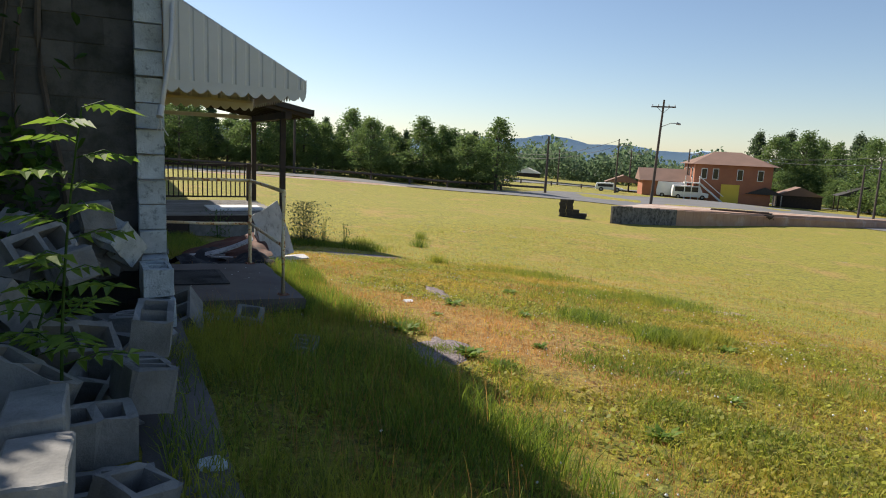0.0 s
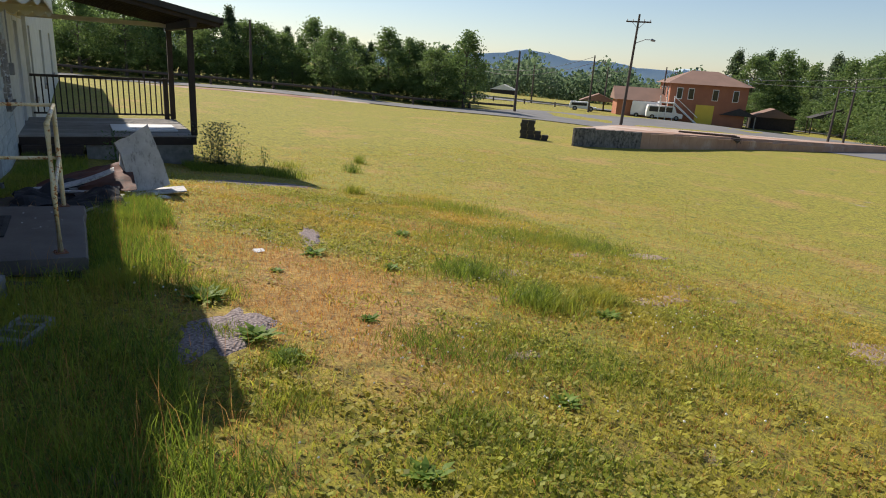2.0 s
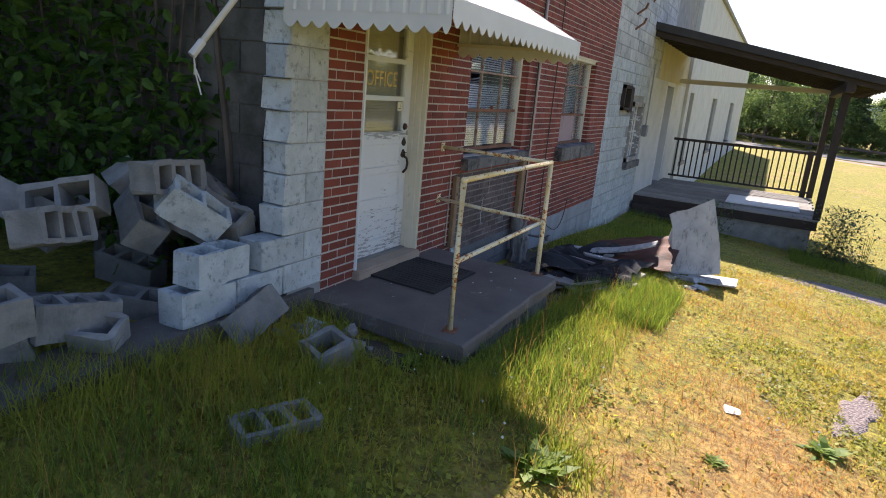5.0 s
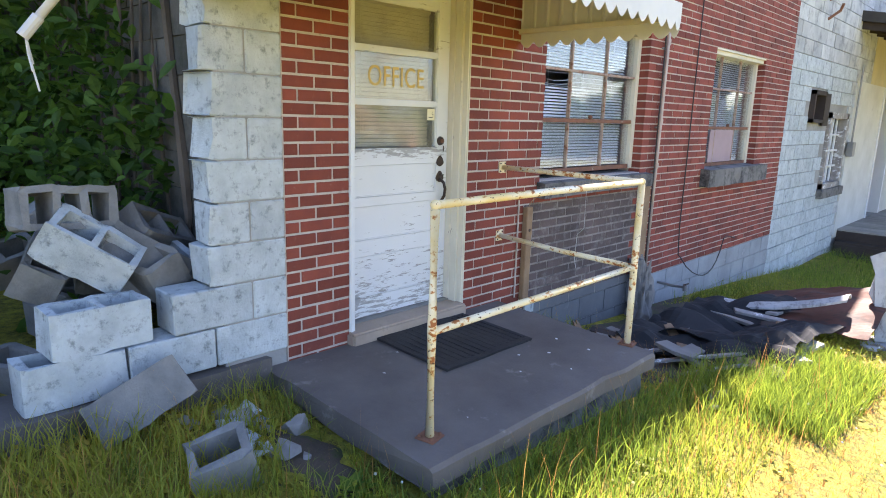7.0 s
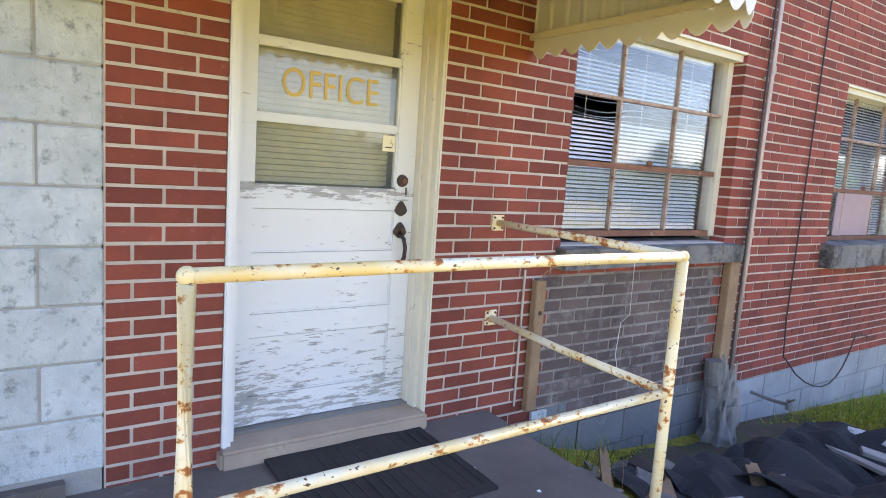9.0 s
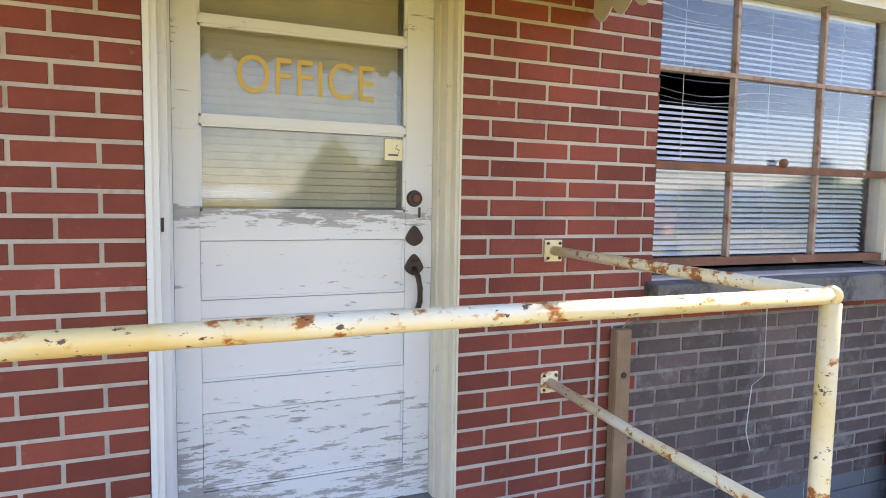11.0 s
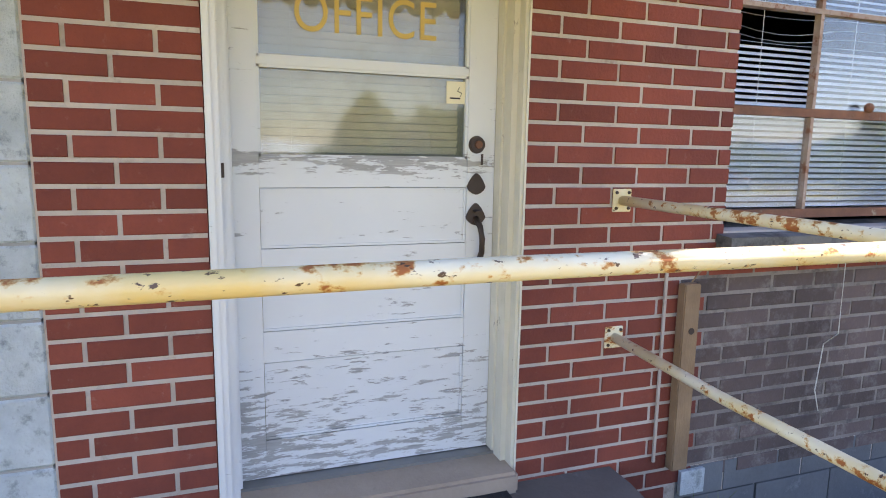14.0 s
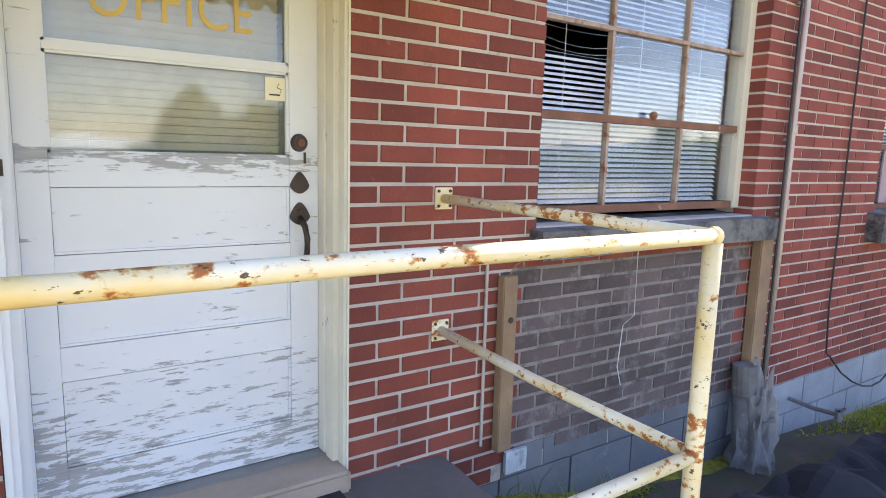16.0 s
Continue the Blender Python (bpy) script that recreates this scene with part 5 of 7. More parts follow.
# ---- old foundation platform and block stub ----
def build_platform():
    p = thing("foundation_platform", "old raised concrete foundation with a stained front edge", "platform")
    a, b = far(41.4, 37), far(60.0, 64)
    c, d = far(66.0, 88), far(45.0, 60)
    top = -1.25
    bm = bmesh.new()
    lo = [bm.verts.new((v.x, v.y, -5.5)) for v in (a, b, c, d)]
    hi = [bm.verts.new((v.x, v.y, z)) for v, z in ((a, top), (b, -3.05), (c, -3.9), (d, -2.45))]
    bm.faces.new(hi)
    for k in range(4):
        bm.faces.new((lo[k], lo[(k + 1) % 4], hi[(k + 1) % 4], hi[k]))
    bmesh.ops.recalc_face_normals(bm, faces=list(bm.faces))
    part("slab", bm, "red_dirt", p)
    u = (b - a).normalized()
    n = Vector((u.y, -u.x, 0))
    for k in range(34):
        s, e = a + u * (k * 0.9), a + u * (k * 0.9 + 0.88)
        ht = top - 1.8 * k * 0.9 / (b - a).length
        bm = bmesh.new()
        vs = []
        for q in (s, e):
            for off in (0.0, 0.12):
                for z in (gz(q.x, q.y) - 0.4, ht + 0.03 * math.sin(k * 2.1)):
                    vs.append(bm.verts.new((q.x + n.x * off, q.y + n.y * off, z)))
        bmesh.ops.convex_hull(bm, input=vs)
        part("edge_stone", bm, "concrete_dark" if k < 7 else "red_dirt", p)


build_platform()


def block_stub():
    s = thing("block_stub", "dark stepped remnant of a block wall on the lawn", "wall remnant")
    o = far(38.0, 38)
    m = Matrix.Translation(o) @ Matrix.Rotation(radians(-38), 4, "Z")
    for r, n in enumerate((4, 4, 3, 2, 2, 2)):
        for k in range(n):
            part("block", boxed(-0.8 + k * 0.41 + (0.05 if r % 2 else 0), -0.4 + k * 0.41 + (0.05 if r % 2 else 0), -0.2, 0.2, r * 0.2 - 0.1, r * 0.2 + 0.095, m=m), "shingle", s, bevel=0.01)


block_stub()


def plank_pile():
    p = thing("plank_pile", "low pile of dark weathered planks on the platform edge", "plank pile")
    o = far(52.5, 52)
    z0 = -2.5
    rnd = random.Random(2)
    for k in range(16):
        m = Matrix.Translation((o.x + rnd.uniform(-0.3, 0.3), o.y + rnd.uniform(-0.3, 0.3), z0 + 0.10 * (k // 3))) @ Matrix.Rotation(radians(-54 + rnd.uniform(-8, 8)), 4, "Z")
        part("plank", boxed(-2.0, 2.0, -0.3 + 0.25 * (k % 3), -0.1 + 0.25 * (k % 3), 0, 0.08, m=m), "pole", p)


plank_pile()


# ---- ruined corner ----
BL, BH, BD = 0.397, 0.193, 0.195


def hollow_block(seed=0, length=BL, height=BH, depth=BD, chip=0.012, cores=2):
    """A hollow concrete block, cores open upward, centred on its base."""
    rnd = random.Random(seed)
    bm = bmesh.new()
    t = 0.032
    L, D = length / 2, depth / 2
    xs = [-L]
    w = (length - t * (cores + 1)) / cores
    for k in range(cores):
        xs += [-L + t + k * (w + t), -L + t + k * (w + t) + w]
    xs += [L]
    ys = [-D, -D + t, D - t, D]
    grid = {}
    for zi, z in enumerate((0, height)):
        for i, x in enumerate(xs):
            for j, y in enumerate(ys):
                grid[i, j, zi] = bm.verts.new((x, y, z))
    nx = len(xs)
    for i in range(nx - 1):
        for j in range(3):
            if j == 1 and i % 2 == 1:
                continue
            bm.faces.new((grid[i, j, 1], grid[i + 1, j, 1], grid[i + 1, j + 1, 1], grid[i, j + 1, 1]))
            bm.faces.new((grid[i, j, 0], grid[i, j + 1, 0], grid[i + 1, j + 1, 0], grid[i + 1, j, 0]))
    def wall(a, b):
        bm.faces.new((grid[(*a, 0)], grid[(*b, 0)], grid[(*b, 1)], grid[(*a, 1)]))
    for i in range(nx - 1):
        wall((i, 0), (i + 1, 0))
        wall((i + 1, 3), (i, 3))
        if i % 2 == 1:
            wall((i + 1, 1), (i, 1))
            wall((i, 2), (i + 1, 2))
            wall((i, 1), (i, 2))
            wall((i + 1, 2), (i + 1, 1))
    for j in range(3):
        wall((0, j + 1), (0, j))
        wall((nx - 1, j), (nx - 1, j + 1))
    for v in bm.verts:
        v.co += Vector((rnd.uniform(-1, 1), rnd.uniform(-1, 1), rnd.uniform(-1, 1))) * chip * 0.5
    bmesh.ops.recalc_face_normals(bm, faces=list(bm.faces))
    return bm


def broken_piece(seed, size):
    rnd = random.Random(seed)
    bm = bmesh.new()
    pts = [bm.verts.new((rnd.uniform(-1, 1) * size[0], rnd.uniform(-1, 1) * size[1], rnd.uniform(0, 1) * size[2])) for _ in range(13)]
    bmesh.ops.convex_hull(bm, input=pts)
    loose = [v for v in bm.verts if not v.link_faces]
    bmesh.ops.delete(bm, geom=loose, context="VERTS")
    return bm


BLOCK_MESH = []
for k, (ln, c) in enumerate(((BL, 2), (BL, 3), (BL, 2), (0.21, 1))):
    bm = hollow_block(k + 1, length=ln, cores=c, chip=0.014)
    me = bpy.data.meshes.new("block")
    bm.to_mesh(me)
    bm.free()
    me.materials.append(M["block_raw"])
    BLOCK_MESH.append(me)
bm = boxed(-BL / 2, BL / 2, -BD / 2, BD / 2, 0, BH)
bmesh.ops.bevel(bm, geom=list(bm.edges), offset=0.008, segments=1, affect="EDGES")
bmesh.ops.subdivide_edges(bm, edges=list(bm.edges), cuts=2, use_grid_fill=True)
for v in bm.verts:
    v.co += Vector((noise.noise(v.co * 13), noise.noise(v.co * 13 + Vector((4, 0, 0))), noise.noise(v.co * 13 + Vector((0, 6, 0))))) * 0.009
me = bpy.data.meshes.new("block")
bm.to_mesh(me)
bm.free()
me.materials.append(M["block_raw"])
BLOCK_MESH.append(me)
PAINTED_MESH = []
for me in BLOCK_MESH:
    m2 = me.copy()
    m2.materials.clear()
    m2.materials.append(M["block"])
    PAINTED_MESH.append(m2)


def loose_block(kind, at, turn, painted=False, label="", scale=1.0):
    o = new("concrete_block", (PAINTED_MESH if painted else BLOCK_MESH)[kind])
    tagged(o, label or ("fallen white-painted hollow concrete block in the rubble" if painted else "fallen grey hollow concrete block in the rubble"), "block", "fallen blocks")
    o.matrix_basis = Matrix.Translation(at) @ Euler([radians(a) for a in turn]).to_matrix().to_4x4() @ Matrix.Scale(scale, 4)
    return o


# pier of whole blocks left of the brick, broken along its edge, standing on the low remains of the wall
pier = tagged(new("wall_pier"), "white-painted block pier with a jagged broken edge", "wall", kind="structure")
part("wall_core", boxed(-0.19, -0.006, -0.275, 0.060, -0.6, 3.85), "block_core", pier)


def solid_block(y0, y1, z0, z1, mat, parent, x0=-0.2, x1=0.0, seed=0, jag=0.0):
    rnd = random.Random(seed)
    bm = boxed(x0, x1, y0, y1, z0, z1)
    bmesh.ops.bevel(bm, geom=list(bm.edges), offset=0.006, segments=1, affect="EDGES")
    if jag:
        for v in bm.verts:
            if v.co.y < y0 + 0.02:
                v.co.y += rnd.uniform(-jag, jag)
    return part("block", bm, mat, parent)


for r in range(21):
    z0 = 0.137 + r * 0.197
    if z0 + 0.19 > 3.92:
        break
    edge = -0.305 - 0.03 * ((r * 7) % 5) / 4
    if r < 2:
        ys = [0.066, -0.125, -0.522] if r == 1 else [0.066, -0.322, -0.72, -1.118]
    elif r % 2 == 0:
        ys = [0.066, edge]
    else:
        ys = [0.066, -0.125, edge]
    for a, b in zip(ys, ys[1:]):
        last = b == ys[-1] and r >= 2
        if r >= 2 or a > -0.7:
            solid_block(b + 0.008, a, z0, z0 + 0.190, "block", pier, seed=r * 5 + int(abs(a) * 10), jag=0.03 if last else 0.0)
        else:
            bm = hollow_block(r * 9 + int(abs(a) * 10), length=abs(a - b) - 0.01)
            o = part("block", bm, "block", pier)
            o.matrix_basis = Matrix.Translation((-0.1, (a + b) / 2, z0)) @ Matrix.Rotation(radians(90), 4, "Z")
# footing under the low wall
bm = bmesh.new()
prism(bm, [(0.05, 0.125), (0.06, -0.6), (-0.3, -0.6), (-0.3, 0.125)], "y", -4.6, -0.06)
bmesh.ops.subdivide_edges(bm, edges=list(bm.edges), cuts=10, use_grid_fill=True)
for v in bm.verts:
    v.co += Vector((noise.noise(v.co * 4), noise.noise(v.co * 4 + Vector((5, 0, 0))), noise.noise(v.co * 3 + Vector((0, 5, 0))))) * 0.03
tagged(part("footing", bm, "concrete"), "rough concrete footing of the fallen wall", "footing", kind="structure")

# cross wall of the office, seen from the ruined side, and the dark back of the ruin
cross = tagged(new("wall_cross"), "dark weathered block cross wall overgrown with vines", "wall", kind="structure")
part("wall_core", boxed(-9.0, -0.195, -0.10, 0.064, -0.8, 3.72), "block_dark", cross)
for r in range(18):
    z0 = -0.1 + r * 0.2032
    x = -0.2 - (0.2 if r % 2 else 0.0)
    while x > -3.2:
        part("block", boxed(x - 0.397, x, -0.112, -0.098, z0, z0 + 0.194), "block_dark", cross)
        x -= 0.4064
tagged(part("wall_ruin_back", boxed(-5.6, -5.4, -12.0, -0.12, -0.8, 3.6), "block_dark"), "overgrown back wall of the ruin", "wall", kind="structure")


# rubble heap: (kind, x, y, z, rx, ry, rz, painted)
HEAP = [
    (1, -0.58, -0.80, 0.84, 80, 4, 96, 0), (0, -0.40, -0.76, 0.60, 24, 34, 66, 1), (0, -0.11, -0.80, 0.306, 1, 0, 93, 1), (1, -0.70, -1.45, 0.60, 74, 10, 110, 0), (2, -0.75, -0.85, 0.50, 30, -25, 150, 0), (0, -0.36, -0.55, 0.50, -30, 34, 70, 0), (2, -0.62, -0.42, 0.60, 44, 20, 120, 0), (3, -0.34, -0.42, 0.46, 30, 10, 15, 0), (0, -0.85, -1.15, 0.66, 60, -14, 40, 0), (2, -1.0, -0.7, 0.62, 20, 48, 85, 0),
    (0, -0.55, -0.62, 0.45, -18, 30, 40, 0), (2, -0.20, -2.02, 0.28, 6, -4, 84, 0), (1, -0.28, -2.75, 0.22, 8, 6, 100, 0), (0, -0.62, -2.25, 0.30, 40, 12, 30, 0),
    (2, -0.95, -1.9, 0.42, 15, 40, 70, 0), (0, -1.05, -1.35, 0.55, -30, 20, 20, 0), (2, -0.78, -2.8, 0.30, 20, -18, 140, 0), (0, -1.2, -2.5, 0.34, 10, 28, 55, 0),
    (1, -0.30, -1.55, 0.14, 0, 8, 80, 0), (0, -0.42, -1.88, 0.05, 5, -14, 60, 0), (3, -0.20, -1.45, 0.04, 20, 5, 30, 0), (2, -1.4, -0.9, 0.36, 26, -12, 100, 0),
    (0, -1.5, -1.8, 0.32, -12, 30, 15, 0), (2, -1.6, -2.9, 0.28, 8, 22, 130, 0), (0, -0.95, -0.45, 0.40, 50, 0, 80, 0), (3, -0.5, -0.35, 0.44, 12, 30, 20, 1),
    (0, -0.92, -3.30, 0.40, 93, 2, 95, 1), (2, -0.50, -3.28, 0.38, 88, 4, 92, 1), (0, -0.88, -3.72, 0.40, 92, -3, 88, 1), (1, -0.30, -3.10, 0.16, 4, 2, 10, 0),
    (2, -0.47, -3.70, 0.37, 91, 3, 90, 1), (0, -1.32, -3.45, 0.42, 94, 3, 94, 1), (0, -1.3, -3.9, 0.40, 92, 2, 90, 1), (2, -0.40, -4.1, 0.30, 93, -6, 88, 0), (0, -0.84, -4.15, 0.36, 91, 3, 92, 1),
    (3, -0.14, -3.55, 0.08, 10, 14, 40, 0), (2, -1.75, -3.6, 0.25, 6, 10, 120, 0), (0, -0.5, -2.45, 0.10, 10, -20, 70, 0), (1, -1.0, -3.0, 0.12, 14, 10, 40, 0),
]
for k, x, y, z, rx, ry, rz, painted in HEAP:
    x -= 0.22 if y < -3.0 else 0.0
    z += 0.03
    # stacked blocks are pale-painted; bare grey colour stands in for their shade
    stacked = y < -3.0 and rx > 80
    loose_block(4 if stacked else k, (x, y, z), (rx, ry, rz), bool(painted) and not stacked, "fallen pale block lying flat in the stack, greyed for shade" if stacked else "")
for k, x, y, z, rx, ry, rz in ((0, -0.5, -1.0, 0.02, 4, 6, 30), (2, -0.8, -1.5, 0.05, -5, 8, 70), (0, -0.75, -2.1, 0.02, 6, -8, 110), (2, -1.1, -2.2, 0.08, 3, 8, 20), (0, -1.25, -1.4, 0.08, 5, 3, 60),
                               (2, -0.6, -2.9, 0.0, 4, 4, 80), (0, -0.75, -3.5, 0.04, 2, 3, 5), (2, -1.15, -3.6, 0.05, 3, 2, 95), (0, -0.55, -3.9, 0.02, 2, 2, 0), (1, -1.0, -0.7, 0.1, 8, 12, 20), (2, -1.3, -0.5, 0.14, 10, 4, 70), (0, -0.45, -3.35, 0.02, 0, 3, 4), (2, -1.5, -2.3, 0.06, 6, 4, 50)):
    loose_block(k, (x, y, z), (rx, ry, rz))
# loose blocks on the grass before the stoop
loose_block(0, (0.14, -0.68, 0.04), (-28, -24, 84), label="bare grey concrete block tipped on edge in the grass")
loose_block(1, (0.84, -1.33, -0.185), (6, 3, 70), label="grey hollow block lying flat in the tall grass")
loose_block(3, (0.58, -0.56, -0.13), (10, -14, 70), label="grey half block lying in the grass", scale=1.1)
for k in range(40):
    rr = random.Random(k + 40)
    a = (rr.gauss(0.38, 0.13), rr.gauss(-0.40, 0.10)) if k < 28 else (rr.uniform(-0.35, 0.05), rr.uniform(-3.4, -1.3))
    s = rr.uniform(0.03, 0.085)
    o = part("rubble_piece", broken_piece(k + 7, (s, s * 0.8, s)), "rock" if k % 2 else "block")
    tagged(o, "broken chunk of concrete lying by the wall", "rubble", "rubble pieces")
    place(o, Matrix.Translation((a[0], a[1], max(gz(*a), 0.03 if k >= 28 else -9) - 0.01)))
for x, y, s in ((1.45, 2.15, 0.075), (1.36, 2.2, 0.05), (1.5, 1.98, 0.04)):
    o = part("stone", broken_piece(int(x * 100), (s, s, s * 1.2)), "rock")
    tagged(place(o, (x, y, gz(x, y) - 0.01)), "rounded grey stone in the grass beside the stoop", "stone", "stones by the stoop")


# white pipe hanging down from above the ruin
pp = thing("hanging_pipe", "bent white plastic pipe with a frayed cable hanging by the pier", "pipe")
part("pipe", tube([(0.10, -0.16, 3.1), (0.09, -0.24, 2.68), (0.04, -0.56, 2.14), (-0.06, -0.94, 1.63)], 0.017, 12), "pvc", pp, smooth=True)
part("collar", tube([(-0.053, -0.915, 1.665), (-0.072, -0.97, 1.59)], 0.022, 12), "pvc", pp)
for dx, dy, dz in ((0.03, 0.02, -0.20), (0.05, 0.0, -0.13), (-0.02, 0.02, -0.10)):
    part("cable_end", tube([(-0.068, -0.96, 1.595), (-0.068 + dx * 0.2, -0.96 + dy * 0.4, 1.595 + dz * 0.5), (-0.068 + dx, -0.96 + dy, 1.595 + dz)], 0.004, 6), "pvc", pp)


# ---- vines and sapling ----
def leaf_cards(points, size, rnd, droop=0.4):
    verts, faces = [], []
    for p in points:
        q = Euler((rnd.uniform(-0.9, 0.9) - droop, rnd.uniform(-0.9, 0.9), rnd.uniform(0, 6.3))).to_quaternion()
        s = size * rnd.uniform(0.6, 1.3)
        o = len(verts)
        for u, v, w in ((0, -0.9, 0), (0.5, -0.3, 0.08), (0.42, 0.45, 0.05), (0, 1.1, -0.12), (-0.42, 0.45, 0.05), (-0.5, -0.3, 0.08), (0, 0.1, -0.03)):
            verts.append(Vector(p) + q @ Vector((u * s, v * s, w * s)))
        faces += [(o, o + 1, o + 6), (o + 1, o + 2, o + 6), (o + 2, o + 3, o + 6), (o + 3, o + 4, o + 6), (o + 4, o + 5, o + 6), (o + 5, o, o + 6)]
    return verts, faces


def build_vines():
    rnd = random.Random(21)
    v = thing("vine", "dense green vine covering the ruined wall", "vine")
    for k in range(12):
        x = -0.75 - 0.16 * k
        pts = [(x + 0.08 * math.sin(z * 2.1 + k), -0.13 - 0.015 * k, -0.1 + z) for z in np.linspace(0, 3.7, 14)]
        part("stem", tube(pts, 0.013 if k else 0.03, 6, 0.6, 0.2), "bark", v)
    pts = []
    while len(pts) < 9500:
        x, z = rnd.uniform(-5.3, -0.55), rnd.uniform(0.25, 3.6)
        lim = -0.95 + 0.3 * math.sin(z * 2.2) + 0.12 * math.sin(z * 6)
        if x > lim and rnd.random() > 0.05:
            continue
        depth = 0.30 + 0.35 * noise.noise(Vector((x * 1.2, z * 1.2, 3))) + min(0.5, max(0, -x - 1.6) * 0.25)
        pts.append((x, -0.14 - abs(rnd.gauss(0, 1)) * max(0.05, depth), z))
    verts, faces = leaf_cards(pts, 0.055, rnd)
    mesh_object("leaves", verts, faces, "vine", v)
    b = thing("overgrowth", "dark shrubs grown up inside the ruin", "shrub")
    pts = []
    while len(pts) < 9000:
        y, z = rnd.uniform(-9, -0.5), rnd.uniform(-0.1, 4.2)
        pts.append((-3.2 + 0.8 * noise.noise(Vector((y * 0.7, z * 0.8, 1))) - abs(rnd.gauss(0, 0.5)) - 0.15 * abs(y + 3), y, z))
    verts, faces = leaf_cards(pts, 0.10, rnd)
    mesh_object("leaves", verts, faces, "vine", b)
    for k in range(9):
        y = -0.9 - k * 0.9
        part("stem", tube([(-3.6, y, -0.3), (-3.5, y + 0.1, 1.5), (-3.4, y - 0.1, 3.6)], 0.03, 6, 0.5, 0.2), "bark", b)


build_vines()


def build_sapling(name, base, height, lean, seed, sprays, label, leaf=0.075):
    rnd = random.Random(seed)
    s = thing(name, label, "sapling")
    stem = [Vector(base) + Vector((lean[0] * t * t, lean[1] * t * t, height * t)) for t in np.linspace(0, 1, 9)]
    part("stem", tube(stem, 0.008, 7, 0.4), "vine", s)
    verts, faces = [], []
    for k in range(sprays):
        t = 0.25 + 0.75 * k / max(1, sprays - 1)
        i = min(7, int(t * 8))
        p = stem[i].lerp(stem[i + 1], t * 8 - i)
        a = k * 2.4 + rnd.uniform(-0.3, 0.3)
        d = Vector((math.cos(a), math.sin(a), 0.35)).normalized()
        ln = 0.26 * (1.15 - 0.5 * t)
        side = d.cross(Vector((0, 0, 1))).normalized()
        for j in range(4):
            c = p + d * ln * (j + 1) / 4 + Vector((0, 0, -0.05 * ((j + 1) / 4) ** 2))
            for sgn in (-1, 1):
                w = (side * sgn * 0.9 + d * 0.5 + Vector((0, 0, -0.25))).normalized()
                n = w.cross(Vector((0, 0, 1))).normalized()
                L = leaf * rnd.uniform(0.8, 1.3)
                o = len(verts)
                verts += [c, c + w * L * 0.5 + n * L * 0.24 + Vector((0, 0, 0.01)), c + w * L * 1.15 - Vector((0, 0, 0.015)), c + w * L * 0.5 - n * L * 0.24 + Vector((0, 0, 0.01))]
                faces += [(o, o + 1, o + 2), (o, o + 2, o + 3)]
        part("leaf_stalk", tube([p, p + d * ln * 0.6, p + d * ln + Vector((0, 0, -0.05))], 0.003, 5), "vine", s)
    mesh_object("leaves", verts, faces, "young", s)


build_sapling("sapling", (-0.58, -2.85, 0.15), 1.40, (0.12, -0.06), 4, 17, "bright green sapling growing from the rubble", 0.085)
build_sapling("sapling", (-1.5, -3.3, 0.2), 0.95, (-0.1, 0.05), 8, 12, "low leafy sapling among the fallen blocks", 0.08)
build_sapling("sapling", (-0.72, -2.5, 0.3), 0.55, (0.15, 0.1), 14, 10, "low leafy sapling among the fallen blocks", 0.07)
build_sapling("sapling", (-1.3, -2.6, 0.3), 0.7, (0.05, 0.1), 15, 11, "low leafy sapling among the fallen blocks", 0.07)


